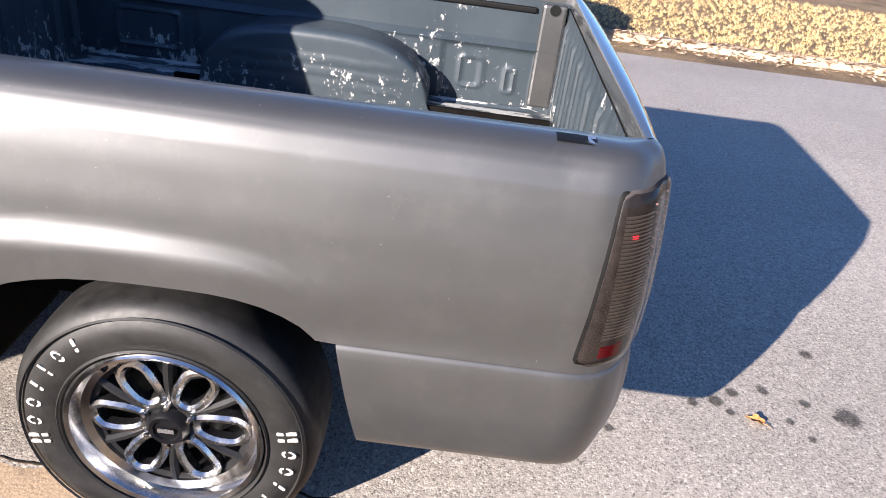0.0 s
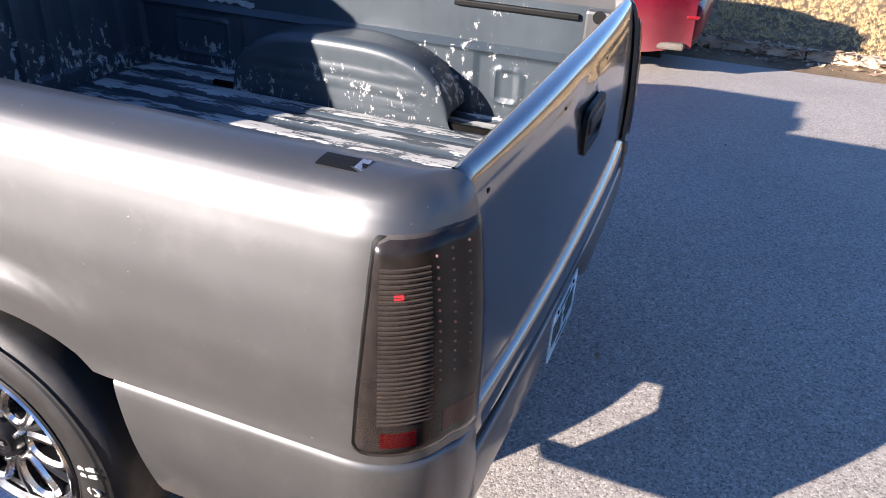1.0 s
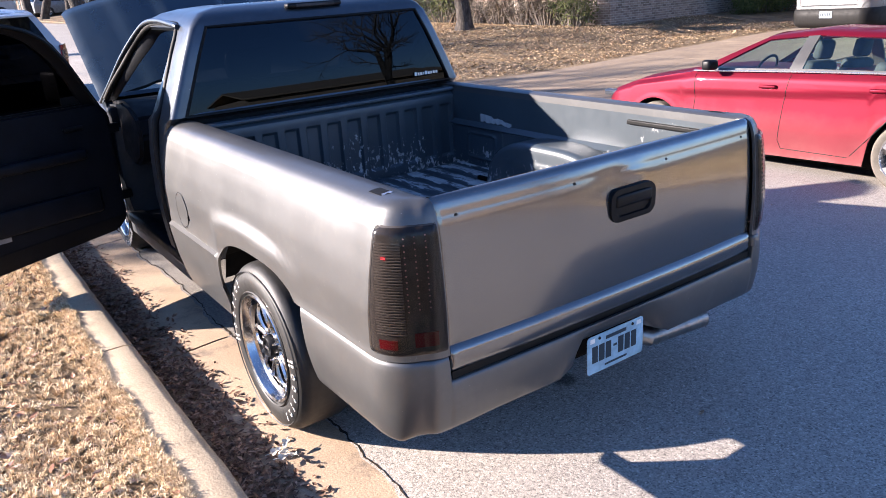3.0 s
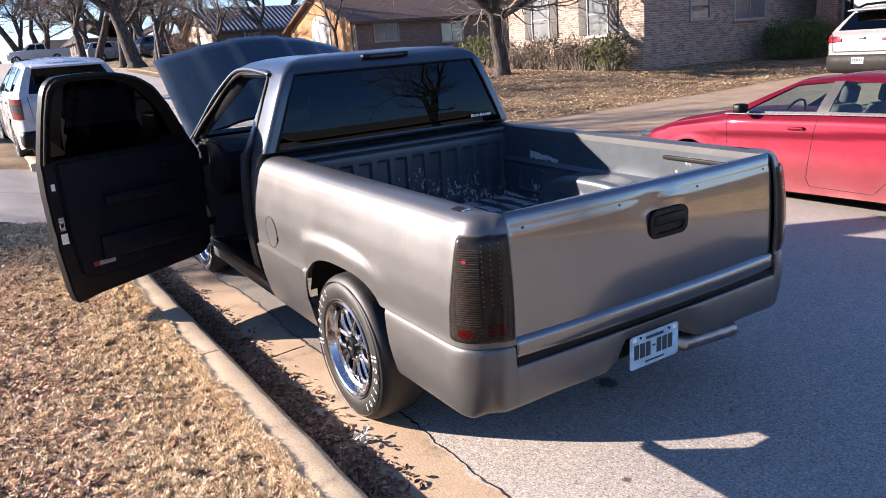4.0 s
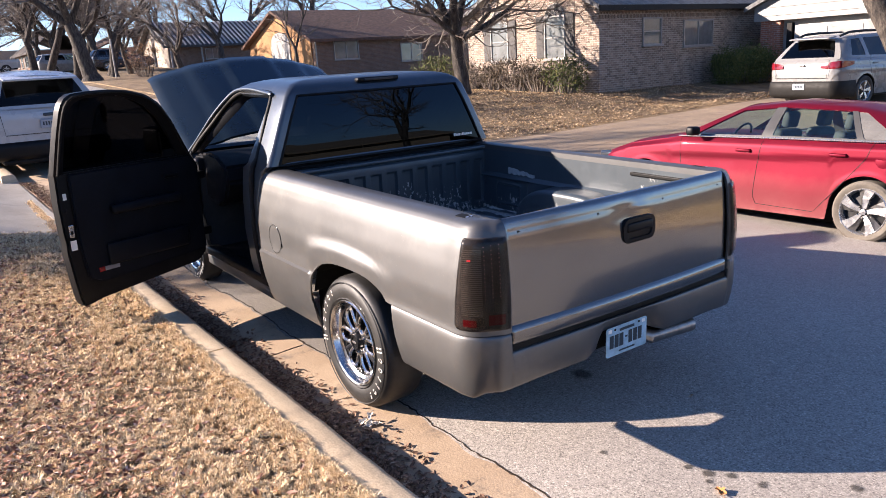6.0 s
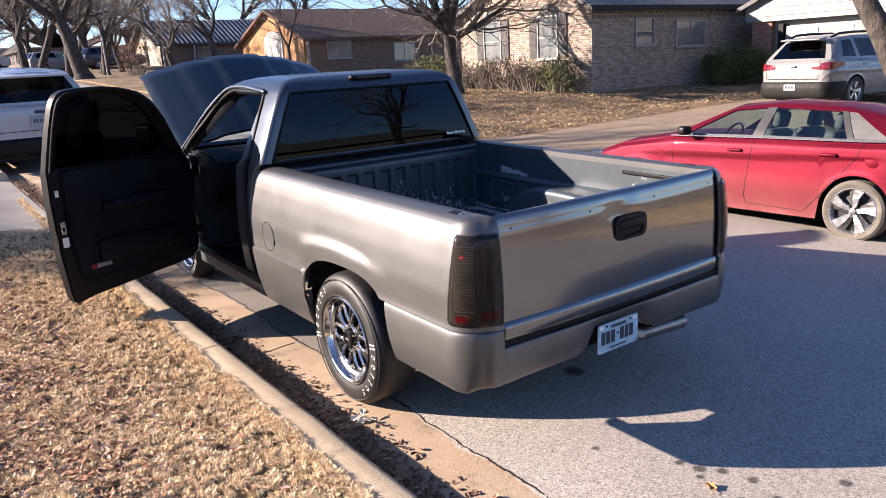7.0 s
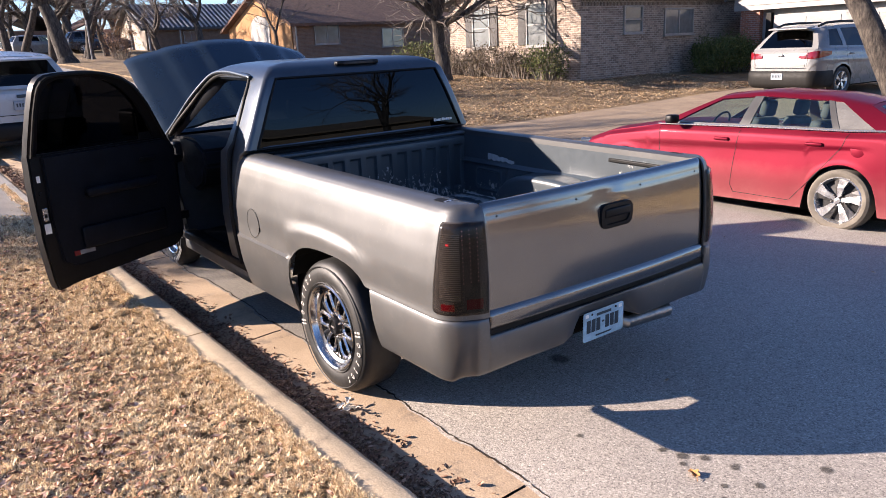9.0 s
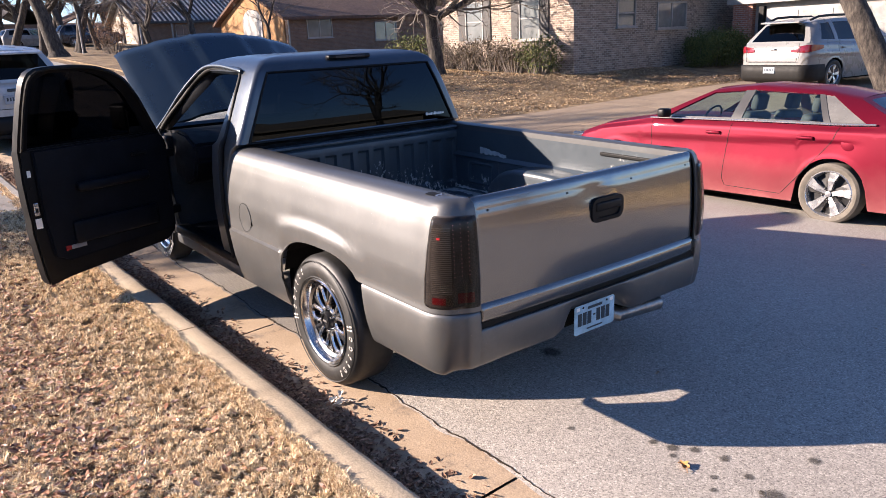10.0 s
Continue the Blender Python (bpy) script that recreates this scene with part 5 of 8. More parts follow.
# ---- driver's door, wide open ----
def driver_door():
    """Built along its own length (u from the hinge, v upward, w outward from the cab), then swung open."""
    ang = 73.0
    hinge = Matrix.Translation((-2.5, -0.985, 0.0)) @ Matrix.Rotation(radians(-ang), 4, "Z") @ Matrix.Diagonal((0.935, 1.0, 1.0, 1.0))
    door = empty("driver_door", Matrix(), "open black-trimmed driver's door with a tinted window", "")
    door.parent = TRUCK
    door.matrix_local = hinge
    # outline in (u, z): u is 0 at the hinge, 1.13 at the latch
    low = [(0.02, 0.42), (0.10, 0.355), (0.98, 0.285), (1.10, 0.262), (1.145, 0.262), (1.165, 0.34), (1.182, 0.50), (1.198, 0.66), (1.192, 0.72), (1.20, 0.80), (1.205, 1.0), (1.198, 1.16)]
    up = [(1.190, 1.30), (1.168, 1.50), (1.145, 1.64), (1.122, 1.700), (1.07, 1.732), (0.98, 1.742), (0.78, 1.744), (0.62, 1.728), (0.48, 1.690), (0.36, 1.62), (0.24, 1.48), (0.12, 1.30), (0.03, 1.17), (0.0, 1.12)]

    def lean(z):
        return 0.0 if z < 1.15 else 0.30 * (z - 1.15)

    hole = [(1.125, 1.24), (1.11, 1.48), (1.085, 1.61), (1.05, 1.665), (0.97, 1.698), (0.72, 1.70), (0.60, 1.668), (0.50, 1.62), (0.38, 1.52), (0.26, 1.36), (0.19, 1.245)]
    # lower shell: outer skin and inner panel
    belt = low + [(1.198, 1.215), (0.065, 1.215), (0.0, 1.12)]
    bm = bmesh.new()
    prism(bm, belt, -0.045, 0.06, "xz")
    bmesh.ops.bevel(bm, geom=[e for e in bm.edges], offset=0.012, segments=2, affect="EDGES")
    part("door_shell", bm, JAMB, door, "dark door edge and jamb", smooth=40)
    bm = bmesh.new()
    prism(bm, [(u, z) for u, z in ((0.03, 0.45), (0.98, 0.405), (1.08, 0.45), (1.115, 0.75), (1.115, 1.205), (0.09, 1.205), (0.03, 1.1))], 0.06, 0.085, "xz")
    bmesh.ops.bevel(bm, geom=[e for e in bm.edges], offset=0.014, segments=3, affect="EDGES")
    trim = part("door_trim", bm, BLACKDOOR, door, "black moulded door trim panel", smooth=50)
    part("armrest", boxed((0.25, 0.085, 0.88), (0.85, 0.15, 0.95), 0.025, 3), BLACKDOOR, trim, smooth=50)
    part("map_pocket", boxed((0.2, 0.085, 0.52), (0.92, 0.115, 0.68), 0.02, 3), BLACKDOOR, trim, smooth=50)
    part("pull_handle", boxed((0.22, 0.087, 1.06), (0.36, 0.105, 1.09), 0.008, 2), BLACK, trim)
    refl = part("door_reflector", boxed((0.955, 0.083, 0.485), (1.0, 0.092, 0.52), 0.003), REFLECTOR, trim, "red and white door reflector")
    part("white_section", boxed((0.835, 0.083, 0.487), (0.955, 0.091, 0.517), 0.003), REFLECTWHITE, refl)
    # upper frame
    edge = [(1.198, 1.20)] + up[:-1]
    bm = bmesh.new()
    inner = [(1.13, 1.20)] + hole[:-1] + [(0.17, 1.20)]
    # match the inner outline to the outer one by share of length
    def resample(pts, n):
        d = [0.0]
        for p, q in zip(pts, pts[1:]):
            d.append(d[-1] + math.hypot(q[0] - p[0], q[1] - p[1]))
        out = []
        for k in range(n):
            t = d[-1] * k / (n - 1)
            i = max(0, min(len(pts) - 2, sum(1 for v in d if v <= t) - 1))
            f = (t - d[i]) / max(1e-9, d[i + 1] - d[i])
            out.append((pts[i][0] + (pts[i + 1][0] - pts[i][0]) * f, pts[i][1] + (pts[i + 1][1] - pts[i][1]) * f))
        return out
    eo, ei = resample(edge, 40), resample(inner, 40)
    rows = [[(u, -0.035 + lean(z), z) for u, z in eo], [(u, 0.03 + lean(z), z) for u, z in eo], [(u, 0.045 + lean(z), z) for u, z in [(p[0] * 0.7 + q[0] * 0.3, p[1] * 0.7 + q[1] * 0.3) for p, q in zip(eo, ei)]], [(u, 0.03 + lean(z), z) for u, z in ei], [(u, -0.03 + lean(z), z) for u, z in ei]]
    grid(bm, rows)
    grid(bm, [rows[-1], rows[0]])
    bmesh.ops.remove_doubles(bm, verts=bm.verts, dist=0.0005)
    bmesh.ops.recalc_face_normals(bm, faces=bm.faces)
    part("window_frame", bm, JAMB, door, smooth=35)
    part("frame_seal", tube(bmesh.new(), [(u, 0.052 + lean(z), z) for u, z in [(p[0] * 0.7 + q[0] * 0.3, p[1] * 0.7 + q[1] * 0.3) for p, q in zip(eo, ei)]], 0.01, 6), SEAL, door)
    bm = bmesh.new()
    bm.faces.new([bm.verts.new((u, 0.005 + lean(z), z)) for u, z in ei])
    part("window_glass", bm, TINTDOOR, door, "dark tinted glass")
    # mirror sail and the outside mirror behind the glass
    part("mirror_sail", prism(bmesh.new(), [(0.09, 1.21), (0.30, 1.21), (0.30, 1.40), (0.25, 1.36)], 0.02, 0.04, "xz"), BLACK, door)
    part("side_mirror", boxed((0.12, -0.30, 1.22), (0.24, -0.08, 1.42), 0.03, 3), BLACK, door, smooth=50)
    # latch, striker plate sticker and bolts on the shut face
    lt = part("latch", boxed((1.128, 0.05, 0.765), (1.166, 0.069, 0.855), 0.004), BRUSHED, door)
    part("sticker", boxed((1.122, 0.05, 0.675), (1.168, 0.064, 0.745), 0.002), WHITEPAINT, door)
    part("sticker", boxed((1.140, 0.05, 1.03), (1.166, 0.064, 1.075), 0.002), WHITEPAINT, door)
    part("latch_slot", boxed((1.138, 0.060, 0.79), (1.158, 0.0705, 0.815), 0.002), SEAL, lt)
    part("rubber_bung", lathe(bmesh.new(), [(0.0, 0.066), (0.012, 0.066), (0.014, 0.058)], 16, "y", pose(1.155, 0, 0.955)), SEAL, door)
    for z in (0.775, 0.845):
        part("bolt", lathe(bmesh.new(), [(0.0, 0.073), (0.005, 0.073), (0.006, 0.066)], 8, "y", pose(1.147, 0, z)), CHROME, lt)
    for z in (0.55, 1.0):
        part("hinge", boxed((-0.05, 0.02, z), (0.04, 0.07, z + 0.06), 0.008), JAMB, door)


REFLECTWHITE = simple("grey_reflector", (0.22, 0.22, 0.23), 0.4, var=0.2)
TINTDOOR = glass_mat("tinted_door_glass", (0.008, 0.008, 0.009), 1.4)
driver_door()


# ---- front of the truck ----
def front_end():
    for my in (-1, 1):
        bm = bmesh.new()
        rows = []
        xs = [-2.56 - 1.51 * k / 40 for k in range(41)]
        for x in xs:
            dx = x + 3.02
            az = 0.34 + 0.46 * (1 - min(1, abs(dx) / 0.42) ** 2.8) ** (1 / 2.8) if abs(dx) < 0.42 else 0.36
            row = []
            for k in range(15):
                z = az + (1.12 - az) * k / 14
                y = -1.0 + lerp_table([(0.36, 0.045), (0.7, 0.0), (0.95, 0.015), (1.06, 0.05), (1.12, 0.11)], z) + 0.25 * smoothstep(-3.7, -4.07, x)
                row.append((x, -my * y, z - 0.10 * smoothstep(-2.9, -4.05, x)))
            row.append((x, my * 0.72, 1.13 - 0.10 * smoothstep(-2.9, -4.05, x)))
            rows.append(row)
        grid(bm, rows, flip=my > 0)
        bmesh.ops.recalc_face_normals(bm, faces=bm.faces)
        solid(part("front_fender", bm, PAINT, TRUCK, smooth=45), 0.01)
        part("headlamp", boxed((-4.08, my * 0.55, 0.72), (-3.98, my * 0.82, 0.98), 0.04, 3), BRUSHED, TRUCK, smooth=40)
    part("front_bumper", boxed((-4.2, -0.92, 0.38), (-4.0, 0.92, 0.62), 0.08, 4), PAINT, TRUCK, smooth=50)
    part("grille", boxed((-4.1, -0.55, 0.66), (-4.03, 0.55, 1.0), 0.02), BLACK, TRUCK)
    part("cowl", boxed((-2.95, -0.82, 1.09), (-2.62, 0.82, 1.13), 0.015), BLACK, TRUCK)
    part("engine", boxed((-3.6, -0.3, 0.5), (-2.8, 0.3, 0.98), 0.08, 3), UNDER, TRUCK, smooth=40)
    # raised hood, hinged at the cowl
    bm = bmesh.new()
    rows = []
    L, tilt = 1.10, radians(34.5)
    for i in range(25):
        u = L * i / 24
        row = []
        for j in range(49):
            v = -1 + 2 * j / 48
            hw = 0.90 - 0.02 * (u / L)
            y = v * hw
            crown = 0.15 * (1 - abs(v) ** 2.3) + 0.014 * smoothstep(0.66, 0.60, abs(v)) + 0.02 * smoothstep(0.31, 0.24, abs(v)) - 0.02 * smoothstep(0.96, 1.0, abs(v))
            crown -= 0.03 * smoothstep(L - 0.10, L, u)
            row.append((-2.90 - u * math.cos(tilt) + crown * math.sin(tilt), y, 1.15 + u * math.sin(tilt) + crown * math.cos(tilt)))
        rows.append(row)
    grid(bm, rows, flip=True)
    bmesh.ops.recalc_face_normals(bm, faces=bm.faces)
    hood = part("hood", bm, SHADEDHOOD, TRUCK, "raised satin hood with pressed creases, its shade toned in", smooth=30)
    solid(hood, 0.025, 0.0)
    part("hood_prop", tube(bmesh.new(), [(-3.5, 0.5, 1.0), (-3.55, 0.5, 1.7)], 0.008, 8), BLACK, TRUCK)


front_end()


# ---- cars ----
RED = dusty_paint("red_car_paint", (0.108, 0.0040, 0.0135), 0.48, 0.38)
WHITECAR = simple("white_car_paint", (0.40, 0.40, 0.405), 0.3, 0.0, var=0.08, coat=0.5, scale=2.0)
PEARL = simple("pearl_car_paint", (0.205, 0.202, 0.195), 0.3, 0.0, var=0.1, coat=0.5, scale=2.0)
DARKCAR = simple("dark_car_paint", (0.02, 0.025, 0.035), 0.25, 0.2, var=0.1, coat=0.6)
DUST = simple("dusty_tyre", (0.12, 0.105, 0.085), 0.85, var=0.3, bumps=0.1)
CARGLASS = glass_mat("car_glass", (0.78, 0.90, 0.86), 1.85, film=(0.86, 1.0, 0.96))
PRIVACY = glass_mat("privacy_glass", (0.010, 0.010, 0.011), 1.42)
LAMPLENS = simple("red_lamp_lens", (0.16, 0.006, 0.01), 0.15, coat=0.8)
CLEARLENS = simple("clear_lamp_lens", (0.045, 0.052, 0.065), 0.12, 0.4, coat=0.8)
GREYTRIM = simple("grey_lower_trim", (0.013, 0.0125, 0.012), 0.6, var=0.15, spec=0.2)
SEATCLOTH = simple("grey_seat_cloth", (0.05, 0.05, 0.052), 0.8, var=0.2)
PLATEWHITE = simple("pale_plate", (0.26, 0.29, 0.33), 0.4, var=0.1)


def car_wheel(parent, m, r, rim, spokes, dusty):
    w = empty("wheel", Matrix(), "", "")
    w.parent = parent
    w.matrix_local = m
    part("tyre", lathe(bmesh.new(), [(rim, -0.09), (rim + 0.03, -0.105), (r - 0.03, -0.105), (r - 0.006, -0.085), (r, -0.05), (r, 0.08), (r - 0.04, 0.1), (rim, 0.09)], 48), dusty, w, smooth=35)
    rm = part("rim", lathe(bmesh.new(), [(rim + 0.002, -0.09), (rim - 0.008, -0.10), (rim - 0.02, -0.085), (rim - 0.03, 0.05), (rim, 0.09)], 48), BRUSHED, w, smooth=35)
    part("wheel_disc", lathe(bmesh.new(), [(0.0, -0.035), (rim - 0.02, -0.02), (rim - 0.02, 0.0), (0.0, 0.0)], 32), DARKALLOY, rm)
    for k in range(spokes):
        rot = Matrix.Rotation(2 * math.pi * k / spokes, 4, "Y")
        # a bright wedge that widens and sweeps to one side, with a grey flank falling away beside it
        for nm, mat, hub, mid, out in (("spoke", BRUSHED, (-0.012, 0.024), (-0.016, 0.052), (-0.004, 0.105)), ("spoke_flank", SPOKEGREY, (-0.030, -0.012), (-0.050, -0.016), (-0.070, -0.004))):
            bm = bmesh.new()
            flank = nm != "spoke"
            rows = []
            for (u0, u1), z, d in ((hub, 0.035, -0.082), (mid, rim * 0.55, -0.092), (out, rim - 0.010, -0.094)):
                u0, u1, h = u0 * rim / 0.24, u1 * rim / 0.24, 0.035 if flank else 0.002
                rows.append([(u0, -0.03, z), (u0, d + h, z), (u1, d, z), (u1, -0.03, z)])
            grid(bm, rows, close_u=True)
            bmesh.ops.recalc_face_normals(bm, faces=bm.faces)
            bmesh.ops.transform(bm, matrix=rot, verts=bm.verts)
            part(nm, bm, mat, rm)
        part("wheel_nut", lathe(bmesh.new(), [(0.0, -0.098), (0.010, -0.096), (0.011, -0.08)], 8, "y", rot @ Matrix.Translation((0.036, 0, 0.050))), DARKALLOY, rm)
    part("hub_cap", lathe(bmesh.new(), [(0.0, -0.098), (0.03, -0.094), (0.036, -0.05)], 20), BRUSHED, rm, smooth=40)


def table_y(t, x):
    return lerp_table(t, x)


def car(name, m, label, paint, spec):
    """A car that faces -x: its rear axle at x = 0, the ground at z = 0. spec holds side-view tables in metres."""
    c = empty(name, m, label, "car")
    W = spec["half"]
    x0, x1 = spec["front"], spec["rear"]
    arches = ((0.0, spec["wheel"] + 0.045), (-spec["base"], spec["wheel"] + 0.045))
    n = 120
    xs = [x0 + (x1 - x0) * k / n for k in range(n + 1)]
    if "round" in spec:
        xs = xs[:-1] + [x1 - 0.028, x1 - 0.016, x1 - 0.007, x1 - 0.002, x1]

    def width(x):
        f = 1 - 0.22 * smoothstep(x0 + 0.40, x0, x) ** 2
        if "round" in spec:
            u = min(1.0, max(0.0, (x - x1 + 0.42) / 0.42))
            return W * (f - spec["round"] * (1 - math.sqrt(1 - u * u)))
        return W * (f - 0.14 * smoothstep(x1 - 0.4, x1, x) ** 1.5)

    def low(x):
        z = spec["sill"] + 0.05 * smoothstep(-spec["base"] - 0.45, x0, x) + 0.06 * smoothstep(0.5, x1, x)
        for cx, r in arches:
            d = abs(x - cx)
            if d < r:
                z = max(z, spec["wheel"] + math.sqrt(max(0.0, r * r - d * d)))
        return z

    def side_y(x, z):
        """Half width of the body's skin at a place of the side view."""
        w, hi = width(x), table_y(spec["belt"], x)
        zn = (z - spec["sill"]) / (hi - spec["sill"])
        y = w * (0.955 + 0.045 * math.sin(math.pi * min(1.0, 0.12 + 0.75 * zn))) - 0.05 * smoothstep(0.9, 1.0, zn) * w
        if "crease" not in spec:
            y += 0.012 * smoothstep(0.60, 0.66, zn) * smoothstep(0.80, 0.70, zn)
        for cx, r in arches:
            y += 0.004 * smoothstep(r + 0.06, r + 0.01, math.hypot(x - cx, z - spec["wheel"]))
        if "crease" in spec:
            # a pressed line that climbs towards the tail, hollow below it
            c = lerp_table(spec["crease"], x)
            y -= 0.017 * smoothstep(c + 0.004, c - 0.032, z) * smoothstep(c - 0.40, c - 0.06, z) * smoothstep(-2.75, -2.2, x) * smoothstep(0.35, -0.1, x)
        return y

    rows = []
    for x in xs:
        lo, hi = low(x), table_y(spec["belt"], x)
        row = [(x, side_y(x, z), z) for z in (lo + (hi - lo) * k / 28 for k in range(29))]
        deck = table_y(spec["deck"], x)
        yb = row[-1][1]
        for t in (0.04, 0.09, 0.16, 0.26, 0.4, 0.6, 0.8, 1.0):
            row.append((x, yb * (1 - t), hi + (deck - hi) * (1 - (1 - t) ** 3.2)))
        rows.append(row)
    bm = bmesh.new()
    for sg in (1, -1):
        grid(bm, [[(p[0], sg * p[1], p[2]) for p in r] for r in rows], flip=sg < 0)
    for r in (rows[0], rows[-1]):
        ring = [(p[0], p[1], p[2]) for p in r] + [(p[0], -p[1], p[2]) for p in r[-2::-1]]
        bm.faces.new([bm.verts.new(p) for p in ring])
    bmesh.ops.remove_doubles(bm, verts=bm.verts, dist=0.0008)
    bmesh.ops.recalc_face_normals(bm, faces=bm.faces)
    body = part("body", bm, paint, c, smooth=38)
    part("underbody", boxed((x0 + 0.4, -W * 0.72, spec["sill"] - 0.06), (x1 - 0.25, W * 0.72, spec["sill"] + 0.25)), UNDER, c)
    # greenhouse: side stations of (x at belt, x at roof, glazed up to the next one)
    st = spec["stations"]
    roof_w = spec["roof_half"]

    def gpoint(k, v, sg):
        xb, xr = st[k][0], st[k][1]
        x = xb + (xr - xb) * v
        zb, zr = table_y(spec["belt"], xb) - 0.01, table_y(spec["roof"], xr)
        wb = width(xb) * 0.935
        e = st[k][3] if len(st[k]) > 3 else 1.0
        y = wb + (roof_w * e - wb) * (v ** 1.25)
        return Vector((x, sg * y, zb + (zr - zb) * v))

    levels = [0.0, 0.10, 0.35, 0.64, spec.get("pane_top", 0.86), 1.0]
    bm = bmesh.new()
    panes = {1: [], -1: []}
    posts = {1: bmesh.new(), -1: bmesh.new()}
    for sg in (1, -1):
        for k in range(len(st) - 1):
            for i in range(len(levels) - 1):
                q = [gpoint(k, levels[i], sg), gpoint(k + 1, levels[i], sg), gpoint(k + 1, levels[i + 1], sg), gpoint(k, levels[i + 1], sg)]
                if st[k][2] and 1 <= i <= 3:
                    panes[sg].append((k, q))
                elif 1 <= k <= len(st) - 3 and i <= 3 and "pillar" in spec:
                    posts[sg].faces.new([posts[sg].verts.new(p) for p in q])
                else:
                    bm.faces.new([bm.verts.new(p) for p in q])
    # roof, with its crown
    rrows = []
    for k in range(len(st)):
        a, b = gpoint(k, 1.0, 1), gpoint(k, 1.0, -1)
        rrows.append([a + (b - a) * t + Vector((0, 0, 0.055 * (1 - (2 * t - 1) ** 2))) for t in (j / 12 for j in range(13))])
    grid(bm, rrows)
    bmesh.ops.remove_doubles(bm, verts=bm.verts, dist=0.0008)
    bmesh.ops.recalc_face_normals(bm, faces=bm.faces)
    solid(part("roof", bm, paint, c, smooth=40), 0.02, -1)
    if "pillar" in spec:
        for sg in (1, -1):
            bmesh.ops.remove_doubles(posts[sg], verts=posts[sg].verts, dist=0.0008)
            bmesh.ops.recalc_face_normals(posts[sg], faces=posts[sg].faces)
            solid(part("window_surround", posts[sg], spec["pillar"], c, "grey window surround", smooth=40), 0.02, -1)
    for sg in (1, -1):
        for k in sorted({k for k, _ in panes[sg]}):
            bm = bmesh.new()
            for kk, q in panes[sg]:
                if kk == k:
                    bm.faces.new([bm.verts.new(p - Vector((0, sg * 0.008, 0))) for p in q])
            bmesh.ops.remove_doubles(bm, verts=bm.verts, dist=0.0008)
            part("side_window", bm, spec["side_glass"][0] if st[k][2] == 1 else spec["side_glass"][1], c)
    # screens
    for k, nm, glass, lo_v, hi_v in ((0, "windscreen", CARGLASS, 0.04, 0.97), (len(st) - 1, "rear_window", spec["rear_glass"], spec.get("rear_lo", 0.06), 0.92)):
        bm = bmesh.new()
        rr = []
        bow = -0.10 if k == 0 else 0.07
        for v in (0.0, lo_v, 0.3, 0.6, hi_v, 1.0):
            a, b = gpoint(k, v, 1), gpoint(k, v, -1)
            rr.append([a + (b - a) * t + Vector((bow * (1 - (2 * t - 1) ** 2) * (1 - 0.6 * v), 0, 0.055 * v * (1 - (2 * t - 1) ** 2))) for t in (j / 12 for j in range(13))])
        frame_rows = bmesh.new()
        grid(bm, [r[1:-1] for r in rr[1:-1]])
        bmesh.ops.recalc_face_normals(bm, faces=bm.faces)
        part(nm, bm, glass, c, smooth=50)
        for a, b in ((0, 1), (4, 5)):
            grid(frame_rows, [rr[a], rr[b]])
        grid(frame_rows, [[r[0] for r in rr], [r[1] for r in rr]])
        grid(frame_rows, [[r[-2] for r in rr], [r[-1] for r in rr]])
        bmesh.ops.remove_doubles(frame_rows, verts=frame_rows.verts, dist=0.0008)
        bmesh.ops.recalc_face_normals(frame_rows, faces=frame_rows.faces)
        part("screen_surround", frame_rows, paint, c, smooth=40)
    for cx in (0.0, -spec["base"]):
        for sg in (-1, 1):
            car_wheel(c, pose(cx, sg * (W - 0.10), spec["wheel"], 0, 0, 0 if sg < 0 else 180), spec["wheel"], spec["wheel"] * spec.get("rim", 0.66), 5, spec["tyre"])
            bm = bmesh.new()
            r = spec["wheel"] + 0.05
            grid(bm, [[(cx + r * math.cos(a), sg * (W - s), spec["wheel"] + r * math.sin(a)) for s in (0.03, 0.35)] for a in (math.pi * q / 16 for q in range(17))])
            part("wheel_liner", bm, UNDER, c)
    part("interior", boxed((x0 + 1.15, -W * 0.8, spec["sill"] + 0.2), (x1 - 0.6, W * 0.8, table_y(spec["belt"], -1.0) - 0.22)), SEATCLOTH, c)
    for sx in spec["seats"]:
        for y in (-0.38, 0.38):
            st_ob = part("seat", boxed((-0.07, -0.24, 0.0), (0.07, 0.24, 0.55), 0.05, 3, pose(sx, y, table_y(spec["belt"], -1.0) - 0.45, 0, 12, 0)), SEATCLOTH, c, smooth=60)
            part("head_restraint", boxed((-0.05, -0.12, 0.0), (0.05, 0.12, 0.19), 0.04, 3, pose(sx + 0.12, y, table_y(spec["belt"], -1.0) + 0.10, 0, 10, 0)), SEATCLOTH, st_ob, smooth=60)
    for sg in (-1, 1):
        part("mirror", boxed((-0.06, -0.09, -0.05), (0.05, 0.07, 0.055), 0.03, 3, pose(spec["mirror"], sg * (W + 0.06), table_y(spec["belt"], spec["mirror"]) + 0.06)), BLACK, c, smooth=60)
        for hx in spec["handles"]:
            part("door_handle", boxed((hx - 0.09, sg * (W - 0.03), table_y(spec["belt"], hx) - 0.16), (hx + 0.09, sg * (W + 0.018), table_y(spec["belt"], hx) - 0.125), 0.012, 2), paint, c, smooth=60)
        for seam in spec["seams"]:
            fine = []
            for (xa, za), (xb, zb) in zip(seam, seam[1:]):
                fine += [(xa + (xb - xa) * q / 8, za + (zb - za) * q / 8) for q in range(8)]
            pts = [(xx, sg * (side_y(xx, zz) - 0.001), zz) for xx, zz in fine + [seam[-1]]]
            part("door_seam", tube(bmesh.new(), pts, 0.004, 5), SEAL, c)
    return c, body, side_y


